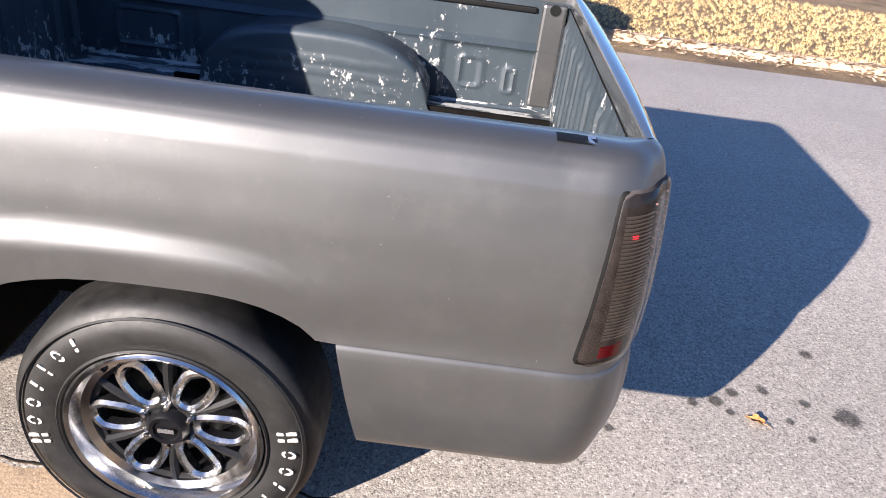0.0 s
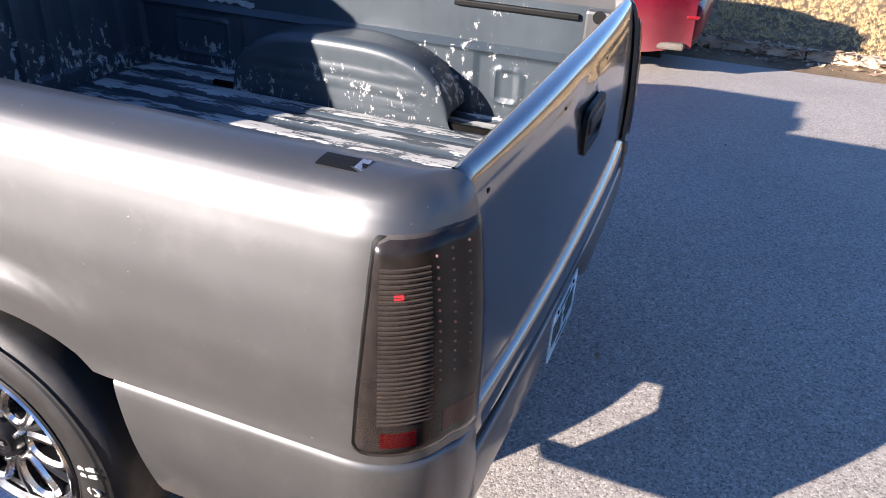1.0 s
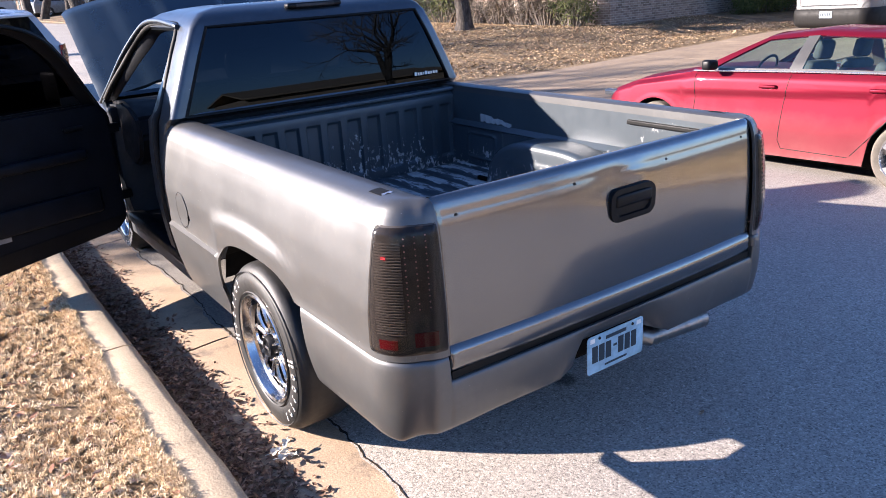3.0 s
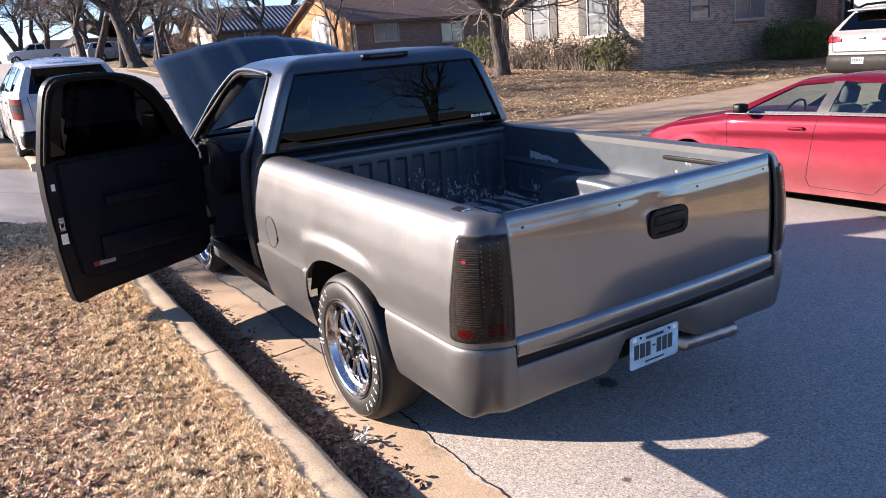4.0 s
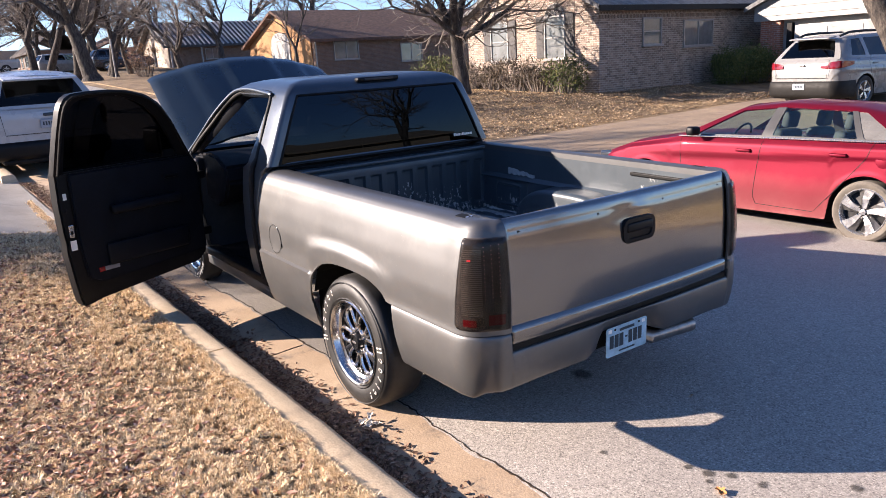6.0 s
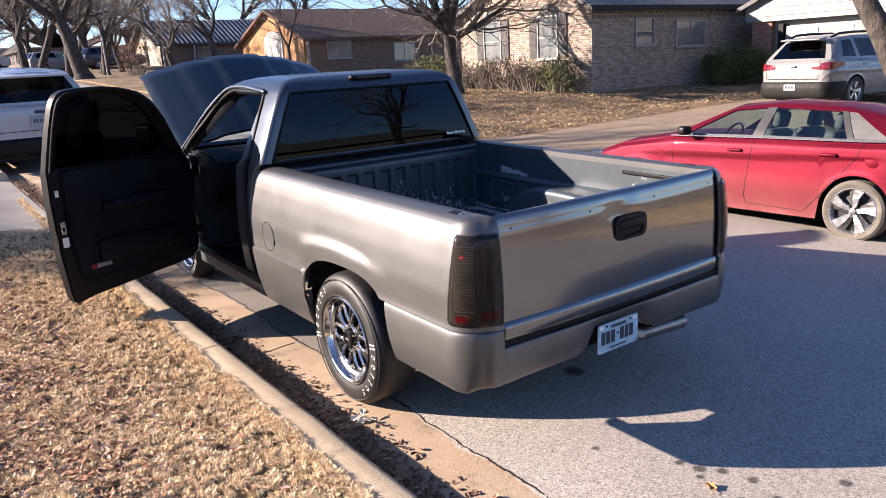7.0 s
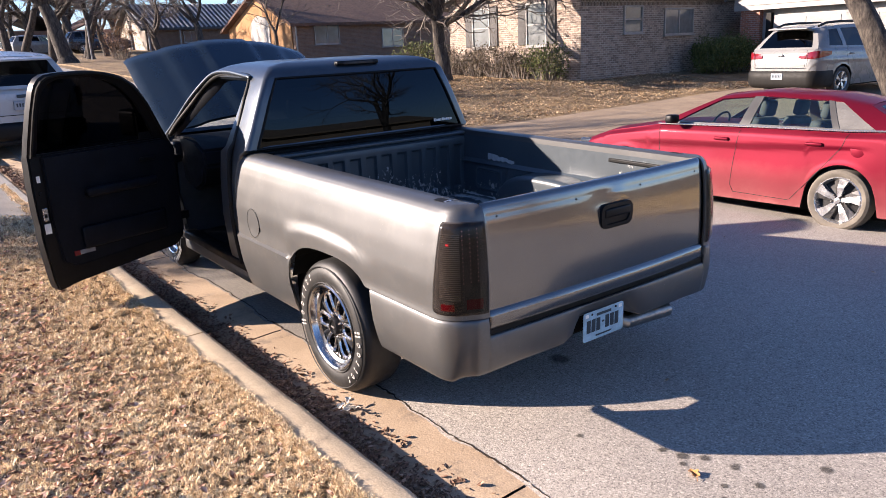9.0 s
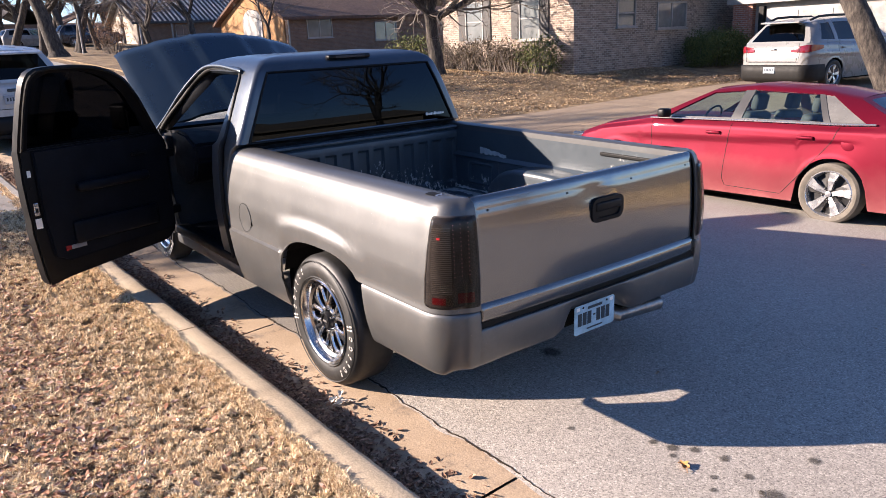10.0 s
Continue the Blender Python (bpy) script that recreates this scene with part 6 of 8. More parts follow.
PILLAR = simple("grey_gloss_pillar", (0.055, 0.053, 0.05), 0.4, 0.0, coat=0.3)
QUARTER = simple("grey_quarter_panel", (0.13, 0.125, 0.115), 0.25, 0.0, coat=0.6)
SEDAN = dict(rim=0.755, pillar=PILLAR, pane_top=0.90, crease=[(-2.4, 0.765), (-1.2, 0.80), (0.2, 0.865)], half=0.90, front=-3.60, rear=1.05, base=2.72, wheel=0.315, sill=0.19, roof_half=0.56,
             belt=[(-3.60, 0.58), (-3.4, 0.73), (-3.0, 0.86), (-2.2, 0.985), (-1.0, 1.005), (0.0, 1.01), (0.55, 1.03), (0.95, 0.98), (1.05, 0.80)],
             deck=[(-3.60, 0.60), (-3.4, 0.80), (-3.0, 0.93), (-2.3, 1.04), (-1.0, 1.0), (0.0, 1.02), (0.6, 1.085), (0.95, 1.07), (1.05, 0.85)],
             roof=[(-1.7, 1.305), (-1.35, 1.355), (-1.0, 1.378), (-0.6, 1.372), (-0.3, 1.335), (0.0, 1.285), (0.3, 1.21)],
             stations=[(-2.30, -1.60, 0), (-2.10, -1.50, 1), (-1.20, -1.16, 0), (-1.07, -1.05, 1), (-0.14, -0.36, 0), (-0.07, -0.30, 2), (0.30, -0.24, 0), (0.66, 0.08, 0)],
             side_glass=(CARGLASS, QUARTER), rear_glass=PRIVACY, tyre=DUST, seats=(-1.25, -0.55), mirror=-1.98, handles=(-1.36, -0.30),
             seams=([(-1.15, 0.97), (-1.19, 0.7), (-1.21, 0.35), (-1.17, 0.27), (-0.52, 0.255)], [(0.02, 0.99), (-0.02, 0.86), (-0.30, 0.50), (-0.50, 0.27)], [(-2.22, 0.95), (-2.2, 0.7), (-2.22, 0.35)]))
RED_CAR, rbody, rwidth = car("red_sedan", pose(-0.50, 8.32, -0.225, -4.0, 0, 0.3), "dusty red four-door sedan parked along the opposite kerb", RED, SEDAN)
for sg in (-1, 1):
    part("headlamp", boxed((-3.53, sg * 0.50, 0.655), (-3.14, sg * 0.852, 0.735), 0.03, 3), CLEARLENS, RED_CAR, smooth=50)
    part("tail_lamp", boxed((0.92, sg * 0.50, 0.84), (1.075, sg * 0.78, 0.93), 0.02, 3), LAMPLENS, RED_CAR, smooth=50)
    part("window_trim", tube(bmesh.new(), [(-2.25, sg * 0.862, 0.985), (-1.0, sg * 0.862, 1.008), (0.0, sg * 0.862, 1.016), (0.36, sg * 0.855, 1.03)], 0.009, 6), BRUSHED, RED_CAR)
part("steering_wheel", lathe(bmesh.new(), [(0.17 + 0.013 * math.cos(a), 0.013 * math.sin(a)) for a in (2 * math.pi * k / 8 for k in range(9))], 28, "z", pose(-1.72, -0.38, 0.98, 0, -65, 0)), BLACK, RED_CAR, smooth=60)
part("cabin_mirror", boxed((-1.42, -0.10, 1.27), (-1.39, 0.10, 1.33), 0.015, 2), BLACK, RED_CAR)
part("fuel_door", lathe(bmesh.new(), [(0.0, -0.002), (0.074, -0.002), (0.078, 0.0), (0.078, 0.006)], 28, "y", pose(0.14, -rwidth(0.14, 0.84) + 0.001, 0.84, -5)), RED, RED_CAR, smooth=40)
part("bumper_dust", boxed((0.42, -0.868, 0.24), (1.0, -0.70, 0.30), 0.02), DUST, RED_CAR)
part("rear_bumper", boxed((0.55, -0.76, 0.30), (1.11, 0.76, 0.62), 0.09, 4), RED, RED_CAR, smooth=60)
part("side_reflector", boxed((0.98, -0.795, 0.50), (1.08, -0.765, 0.53), 0.008), LAMPLENS, RED_CAR)

SUV = dict(half=0.97, round=0.15, front=-3.95, rear=1.05, base=3.0, wheel=0.36, sill=0.26, roof_half=0.63,
           belt=[(-3.95, 0.8), (-3.6, 0.98), (-2.6, 1.10), (-1.0, 1.14), (0.5, 1.18), (0.95, 1.18), (1.05, 1.05)],
           deck=[(-3.95, 0.85), (-3.6, 1.05), (-2.6, 1.16), (-1.0, 1.15), (0.5, 1.2), (0.95, 1.2), (1.05, 1.07)],
           roof=[(-1.8, 1.62), (-1.2, 1.68), (0.0, 1.68), (0.45, 1.64), (0.7, 1.59), (0.9, 1.55)],
           stations=[(-2.6, -1.75, 0), (-2.35, -1.62, 1), (-1.25, -1.1, 0), (-1.13, -1.0, 2), (-0.2, -0.15, 0), (-0.05, 0.0, 2), (0.55, 0.42, 0), (0.97, 0.58, 0)],
           side_glass=(CARGLASS, PRIVACY), rear_glass=PRIVACY, tyre=RUBBER, seats=(-1.5, -0.5), mirror=-2.2, handles=(-1.35, -0.35), rear_lo=0.10,
           seams=([(-1.19, 1.1), (-1.22, 0.7), (-1.2, 0.35)], [(-0.12, 1.1), (-0.2, 0.8), (-0.42, 0.45), (-0.5, 0.35)]))


def suv_back(c, paint, lamp, rack, skin=None):
    """Tail of an SUV: tailgate seams, lamps, trim, plate, roof rails."""
    if lamp == "wing":
        # a grey lower bumper that wraps round the tail's corners
        path = [(x, skin(min(x, 1.05), 0.5)) for x in (0.40, 0.52, 0.64, 0.74, 0.83, 0.90, 0.96, 1.0, 1.03, 1.048)] + [(1.055, 0.5), (1.058, 0.25)]
        path += [(1.058, 0.0)] + [(x, -y) for x, y in reversed(path)]
        rows = []
        for x, y in path:
            k = smoothstep(0.30, 1.0, x)
            rows.append([(x * (1 + 0.04 * g * k), y * (1 + 0.012 * g), z) for g, z in ((-2.0, 0.24), (0.2, 0.27), (1.0, 0.34), (1.3, 0.48), (1.2, 0.60), (0.2, 0.635))])
        bm = bmesh.new()
        grid(bm, rows)
        solid(part("rear_bumper", bm, GREYTRIM, c, smooth=50), 0.02, 0)
    else:
        part("rear_bumper", boxed((0.50, -0.945, 0.29), (1.10, 0.945, 0.62), 0.11, 5), BLACK, c, smooth=60)
    part("bumper_underside", boxed((0.45, -0.80, 0.22), (1.02, 0.80, 0.31), 0.03, 2), BLACK, c)
    for sg in (-1, 1):
        if lamp == "wing":
            bm = bmesh.new()
            spots = [(x, skin(x, 1.0)) for x in (0.50, 0.62, 0.74, 0.84, 0.92, 0.97, 1.005, 1.025)] + [(1.03, 0.60), (1.032, 0.50)]
            rows = []
            for k, (x, y) in enumerate(spots):
                t = k / (len(spots) - 1)
                mid, half = 1.045 - 0.05 * t, 0.012 + 0.072 * math.sin(math.pi * (0.08 + 0.80 * t)) ** 0.8
                rows.append([(x - 0.3 * max(0.0, dz) * smoothstep(0.7, 1.0, x) + 0.006, sg * (y + 0.008), mid + dz) for dz in (-half, 0.0, half)])
            grid(bm, rows, flip=sg > 0)
            bmesh.ops.recalc_face_normals(bm, faces=bm.faces)
            solid(part("tail_lamp", bm, LAMPLENS, c, smooth=60), 0.03, 0)
        else:
            spots = [(x, skin(x, 0.95)) for x in (0.70, 0.80, 0.88, 0.94, 0.99, 1.02, 1.036, 1.046)]
            lm = None
            for z0, z1, mat, nm in ((0.80, 1.13, LAMPLENS, "tail_lamp"), (0.90, 1.05, CLEARLENS, "clear_section")):
                out = 0.010 if lm is None else 0.020
                bm = bmesh.new()
                grid(bm, [[(x + out * 0.6, sg * (y + out), z0 + (z1 - z0) * q / 4) for q in range(5)] for x, y in spots], flip=sg > 0)
                bmesh.ops.recalc_face_normals(bm, faces=bm.faces)
                got = part(nm, bm, mat, c if lm is None else lm, smooth=60)
                solid(got, 0.02, 0)
                lm = lm or got
        if rack:
            part("roof_rail", tube(bmesh.new(), [(-1.5, sg * 0.58, 1.715), (-1.3, sg * 0.58, 1.765), (-0.4, sg * 0.58, 1.775), (0.15, sg * 0.58, 1.755), (0.45, sg * 0.57, 1.68)], 0.03, 8), BLACK, c, smooth=50)
    pl = part("number_plate", boxed((1.062, -0.16, 0.80 if lamp != "wing" else 0.44), (1.112 if lamp != "wing" else 1.135, 0.16, 0.95 if lamp != "wing" else 0.59), 0.006), PLATEWHITE, c)
    z0 = 0.80 if lamp != "wing" else 0.44
    x0 = 1.111 if lamp != "wing" else 1.134
    for k in range(6):
        part("character_bar", boxed((x0, -0.125 + 0.043 * k, z0 + 0.05), (x0 + 0.004, -0.10 + 0.043 * k, z0 + 0.11)), PLATEINK, pl)
    part("badge", boxed((1.05, -0.09, 1.0), (1.085, 0.09, 1.05), 0.012), BRUSHED if lamp == "wing" else PLATEINK, c)
    part("tailgate_seam", tube(bmesh.new(), [(1.062, -0.74, 1.14), (1.082, -0.70, 0.72), (1.085, 0.70, 0.72), (1.062, 0.74, 1.14)], 0.006, 5), SEAL, c)
    if lamp == "wing":
        part("roof_spoiler", boxed((0.36, -0.54, 1.655), (0.66, 0.54, 1.69), 0.016, 3, pose(0, 0, 0.05, 0, 6.5, 0)), paint, c, smooth=60)
    else:
        part("roof_spoiler", boxed((0.44, -0.58, 1.645), (0.74, 0.58, 1.68), 0.016, 3, pose(0, 0, 0.03, 0, 6, 0)), paint, c, smooth=60)
        part("exhaust_tip", lathe(bmesh.new(), [(0.03, -0.08), (0.035, -0.08), (0.035, 0.03), (0.03, 0.03)], 16, "x", pose(1.08, 0.5, 0.28)), BRUSHED, c)


CROSS = dict(SUV, half=1.0, round=0.27, roof_half=0.66,
             belt=[(-3.95, 0.8), (-3.6, 0.98), (-2.6, 1.08), (-1.0, 1.12), (0.3, 1.17), (0.80, 1.19), (0.95, 1.13), (1.02, 1.02), (1.05, 0.80)],
             deck=[(-3.95, 0.85), (-3.6, 1.05), (-2.6, 1.14), (-1.0, 1.13), (0.3, 1.19), (0.80, 1.20), (0.95, 1.15), (1.02, 1.05), (1.05, 0.83)],
             roof=[(-1.8, 1.64), (-1.2, 1.70), (-0.3, 1.70), (0.3, 1.65), (0.6, 1.58)],
             stations=[(-2.6, -1.75, 0), (-2.35, -1.62, 1), (-1.25, -1.1, 0), (-1.13, -1.0, 2), (-0.2, -0.2, 0), (-0.06, -0.06, 2), (0.52, 0.22, 0), (0.70, 0.42, 0, 0.98), (0.88, 0.55, 0, 0.93)])
P_SUV, pb, pw = car("parked_suv", pose(-7.4, 20.05, lawn_z(-7.0, 20.0) + 0.02, 0, 0, -90 - 7) @ Matrix.Scale(1.05, 4), "pearl white family SUV with roof rails on the driveway", PEARL, CROSS)
suv_back(P_SUV, PEARL, "wing", True, pw)
F_SUV, fb, fw = car("parked_suv", pose(-12.55, 1.95, rise(-12.55) - 0.005, 0, 1.95, 1), "white SUV parked along the kerb ahead of the truck", WHITECAR, SUV)
suv_back(F_SUV, WHITECAR, "block", False, fw)

PICK = dict(half=0.98, front=-4.3, rear=1.3, base=3.6, wheel=0.38, sill=0.42, roof_half=0.68,
            belt=[(-4.3, 0.95), (-4.1, 1.12), (-2.9, 1.22), (-0.7, 1.25), (1.25, 1.25), (1.3, 1.1)],
            deck=[(-4.3, 1.0), (-4.1, 1.18), (-2.9, 1.28), (-0.7, 1.27), (1.25, 1.2), (1.3, 1.1)],
            roof=[(-2.2, 1.80), (-1.5, 1.84), (-0.9, 1.82)],
            stations=[(-2.9, -2.2, 0), (-2.7, -2.1, 1), (-1.8, -1.7, 0), (-1.7, -1.6, 2), (-0.9, -1.0, 0), (-0.75, -0.9, 0)],
            side_glass=(PRIVACY, PRIVACY), rear_glass=PRIVACY, tyre=RUBBER, seats=(-1.9,), mirror=-2.5, handles=(-1.85, -1.0), seams=([(-1.75, 1.2), (-1.75, 0.5)],))
car("parked_suv", pose(-65.0, 14.9, lawn_z(-65.0, 14.9) - 0.02, 0, 0, -84), "dark blue SUV parked on a far lawn", DARKCAR, SUV)
car("parked_suv", pose(-70.0, 11.6, lawn_z(-70.0, 11.6) - 0.02, 0, 0, -80), "silver SUV parked behind a far tree", PEARL, SUV)
car("parked_pickup", pose(-83.0, 9.8, lawn_z(-83, 9.8), 0, 0, 90), "white pickup far up the street", WHITECAR, PICK)


# ---- houses ----
BRICK_A = brick_mat("buff_brick", (0.34, 0.258, 0.20), (0.165, 0.126, 0.10), (0.42, 0.37, 0.31))
SOLDIER = brick_mat("upright_brick", (0.20, 0.145, 0.11), (0.10, 0.077, 0.062), (0.40, 0.35, 0.29), (0.075, 0.22))
BRICK_B = brick_mat("brown_brick", (0.20, 0.12, 0.08), (0.15, 0.09, 0.065), (0.2, 0.16, 0.13))
BRICK_R = brick_mat("red_brick", (0.42, 0.16, 0.09), (0.3, 0.12, 0.08), (0.4, 0.33, 0.28))
TANBRICK = brick_mat("tan_brick", (0.42, 0.31, 0.20), (0.33, 0.24, 0.16), (0.38, 0.31, 0.24))
STUCCO = simple("orange_stucco", (0.33, 0.18, 0.075), 0.9, var=0.1, bumps=0.2)
PALESIDE = simple("pale_siding", (0.38, 0.32, 0.26), 0.8, var=0.12)
PINKWALL = simple("pinkish_siding", (0.5, 0.3, 0.22), 0.85, var=0.12)
SHINGLE = simple("brown_shingles", (0.115, 0.066, 0.046), 0.9, var=0.35, scale=5.0, fine=14.0, bumps=0.6, bdist=0.02)
DARKSHINGLE = simple("dark_shingles", (0.05, 0.042, 0.04), 0.9, var=0.35, scale=5.0, fine=14.0, bumps=0.6, bdist=0.02)
TANROOF = simple("tan_shingles", (0.36, 0.27, 0.18), 0.9, var=0.3, scale=5.0, fine=14.0, bumps=0.4, bdist=0.02)
GREYSHINGLE = simple("grey_shingles", (0.15, 0.15, 0.15), 0.9, var=0.35, scale=5.0, fine=14.0, bumps=0.6, bdist=0.02)
# sheet painted dark and its ribs pale, as if the sun caught the ribs
METALROOF = simple("grey_metal_roof", (0.045, 0.045, 0.047), 0.55, 0.3, var=0.2)
SUNLITRIB = simple("sunlit_roof_rib", (0.28, 0.275, 0.27), 0.55, 0.2, var=0.2)
TRIM = simple("white_trim_paint", (0.29, 0.28, 0.265), 0.6, var=0.12)
SHUTTER = simple("grey_shutter_paint", (0.055, 0.052, 0.05), 0.7, var=0.15)
PANEGLASS = simple("window_pane", (0.09, 0.11, 0.115), 0.06, 0.0, var=0.4, scale=1.3, spec=0.8)
BLIND = simple("pale_window_blind", (0.15, 0.16, 0.16), 0.15, var=0.25, scale=2.0, coat=0.5)


def window(parent, m, w, h, arch=False, shutters=False, blind=False, sash=True):
    """A window in a wall: it faces -y of m, its middle at m's origin."""
    win = empty("window", Matrix(), "", "")
    win.parent = parent
    win.matrix_local = m
    f = 0.055
    for lo, hi in (((-w / 2 - f, -0.06, -h / 2 - f), (w / 2 + f, 0.03, -h / 2)), ((-w / 2 - f, -0.06, h / 2), (w / 2 + f, 0.03, h / 2 + f)), ((-w / 2 - f, -0.06, -h / 2), (-w / 2, 0.03, h / 2)), ((w / 2, -0.06, -h / 2), (w / 2 + f, 0.03, h / 2))):
        part("frame", boxed(lo, hi, 0.006), TRIM, win)
    part("pane", boxed((-w / 2, -0.012, -h / 2), (w / 2, 0.0, h / 2)), BLIND if blind else PANEGLASS, win)
    if sash:
        part("sash_bar", boxed((-w / 2, -0.04, -0.022), (w / 2, -0.012, 0.022)), TRIM, win)
    else:
        part("sash_bar", boxed((-0.022, -0.04, -h / 2), (0.022, -0.012, h / 2)), TRIM, win)
    part("sill", boxed((-w / 2 - 0.1, -0.11, -h / 2 - f - 0.05), (w / 2 + 0.1, 0.02, -h / 2 - f), 0.008), TRIM, win)
    if arch:
        out = [(w / 2 * math.cos(a), h / 2 + f + 0.32 * w * math.sin(a) * 1.4) for a in (math.pi * k / 14 for k in range(15))]
        part("fanlight", prism(bmesh.new(), out, -0.05, 0.02, "xz"), TRIM, win)
        part("fan_pane", prism(bmesh.new(), [(x * 0.93, h / 2 + f + (z - h / 2 - f) * 0.92 + 0.01) for x, z in out], -0.056, -0.05, "xz"), SHUTTER, win)
        for k in range(1, 6):
            a = math.pi * k / 6
            part("fan_ray", tube(bmesh.new(), [(0.06 * math.cos(a), -0.06, h / 2 + f + 0.04), (w * 0.36 * math.cos(a), -0.06, h / 2 + f + 0.03 + w * 0.33 * math.sin(a))], 0.014, 5), TRIM, win)
    if shutters:
        for sg in (-1, 1):
            sh = part("shutter", boxed((sg * (w / 2 + 0.08), -0.05, -h / 2), (sg * (w / 2 + 0.48), -0.01, h / 2 + 0.08), 0.01), SHUTTER, win)
            for k in range(9):
                z = -h / 2 + 0.1 + (h - 0.1) * k / 9
                part("slat", boxed((sg * (w / 2 + 0.13), -0.062, z), (sg * (w / 2 + 0.43), -0.05, z + 0.06)), SHUTTER, sh)
    return win


def gable_roof(parent, x0, x1, y0, y1, eave, ridge, mat, along="y", over=0.45, seams=None):
    """Two slopes with thickness; the ridge runs along y or x."""
    bm = bmesh.new()
    if along == "y":
        xm = (x0 + x1) / 2
        sl = (ridge - eave) / (xm - x0)
        pts = [(x0 - over, eave - sl * over), (xm, ridge), (x1 + over, eave - sl * over)]
        lo, hi = y0 - over, y1 + over
        prism(bm, [(x, z) for x, z in pts] + [(x, z + 0.16) for x, z in pts[::-1]], lo, hi, "xz")
    else:
        ym = (y0 + y1) / 2
        sl = (ridge - eave) / (ym - y0)
        pts = [(y0 - over, eave - sl * over), (ym, ridge), (y1 + over, eave - sl * over)]
        prism(bm, [(y, z) for y, z in pts] + [(y, z + 0.16) for y, z in pts[::-1]], x0 - over, x1 + over, "yz")
    rf = part("roof", bm, mat, parent)
    if seams:
        n = int((y1 - y0 + 2 * over) / seams)
        for k in range(n):
            y = y0 - over + (k + 0.5) * seams
            bm = bmesh.new()
            grid(bm, [[(x, y + dy, z + dz) for dy, dz in ((0.0, 0.162), (seams * 0.16, 0.245), (seams * 0.34, 0.245), (seams * 0.5, 0.162))] for x, z in pts])
            bmesh.ops.recalc_face_normals(bm, faces=bm.faces)
            part("roof_rib", bm, SUNLITRIB, rf)
    return rf


def house_a():
    h = empty("house", Matrix(), "single-storey buff brick house with grey shutters and arched windows", "house")
    x0, x1, y0, y1, g, e = -22.3, -15.1, 19.7, 29.6, -0.2, 3.36
    xm = (x0 + x1) / 2
    part("wall", boxed((x0, y0, g), (x1, y1, e)), BRICK_A, h)
    part("gable_wall", prism(bmesh.new(), [(x0, e), (x1, e), (xm, 5.05)], y0, y0 + 0.2, "xz"), BRICK_A, h)
    part("base_band", boxed((x0 - 0.02, y0 - 0.02, g), (x1 + 0.02, y1, g + 0.50)), CURB, h)
    gable_roof(h, x0, x1, y0, y1, e + 0.02, 5.1, GREYSHINGLE, over=0.35)
    part("fascia", boxed((x1 + 0.30, y0 - 0.35, e - 0.18), (x1 + 0.36, y1 + 0.3, e + 0.0)), GREYTRIM, h)
    for x in (-20.27, -17.2):
        window(h, pose(x, y0 - 0.0, 2.45), 0.95, 1.4, arch=True, shutters=True, blind=True)
    window(h, pose(x1, 22.45, 2.47, 0, 0, 90), 0.95, 0.86)
    window(h, pose(x1, 25.17, 2.35, 0, 0, 90), 1.72, 0.86, sash=False, blind=True)
    part("soldier_course", boxed((x1 - 0.01, y0, 2.95), (x1 + 0.025, y1, 3.16)), SOLDIER, h)


def house_b():
    h = empty("house", Matrix(), "orange and brown brick bungalow with a low brown roof", "house")
    x0, x1, y0, y1, g, e = -46.3, -37.0, 20.1, 38.0, 1.0, 3.5
    part("wall", boxed((x0, y0, g), (x1, y1, e)), BRICK_B, h)
    bm = bmesh.new()
    prism(bm, [(x0, g), (x1 - 0.3, g), (x1 - 0.3, e), ((x0 + x1) / 2, 5.2), (x0, e)], y0 - 0.06, y0 + 0.05, "xz")
    part("gable_wall", bm, STUCCO, h)
    gable_roof(h, x0, x1, y0, y1, e, 5.3, SHINGLE)
    out = [(-1.35, 0.0), (1.35, 0.0), (1.35, 1.9)] + [(1.35 * math.cos(a), 1.9 + 0.75 * math.sin(a)) for a in (math.pi * k / 12 for k in range(1, 12))] + [(-1.35, 1.9)]
    part("arched_door", prism(bmesh.new(), [(x - 41.4, z + 1.5) for x, z in out], y0 - 0.10, y0 - 0.05, "xz"), TRIM, h)
    window(h, pose(x1, 22.15, 2.85, 0, 0, 90), 1.55, 1.0, sash=False)
    window(h, pose(x1, 26.75, 2.55, 0, 0, 90), 1.5, 1.0, sash=False)
    part("downpipe", tube(bmesh.new(), [(x1 + 0.06, y0 + 0.05, g), (x1 + 0.06, y0 + 0.05, e)], 0.05, 8), TRIM, h)
    part("vent_pipe", tube(bmesh.new(), [(-42, 25, 4.6), (-42, 25, 5.5)], 0.12, 8), GREYTRIM, h)


def house_c():
    h = empty("house", Matrix(), "pale gabled house with a ribbed grey metal roof", "house")
    x0, x1, y0, y1, g, e = -75.0, -67.2, 21.0, 32.0, 2.2, 4.7
    part("wall", boxed((x0, y0, g), (x1, y1, e)), BRICK_B, h)
    part("gable_wall", prism(bmesh.new(), [(x0, g), (x1, g), (x1, e), ((x0 + x1) / 2, 6.6), (x0, e)], y0 - 0.06, y0 + 0.05, "xz"), PALESIDE, h)
    gable_roof(h, x0, x1, y0, y1, e, 6.7, METALROOF, seams=0.44, over=0.6)
    part("dark_door", boxed((-72.0, y0 - 0.1, g), (-71.0, y0 - 0.05, 4.4)), SHUTTER, h)
    window(h, pose(x1, 25.0, 3.8, 0, 0, 90), 1.3, 0.9, sash=False)
    for y in (21.0, 23.8):
        part("porch_post", boxed((x1 + 0.4, y, g), (x1 + 0.52, y + 0.12, e)), TRIM, h)


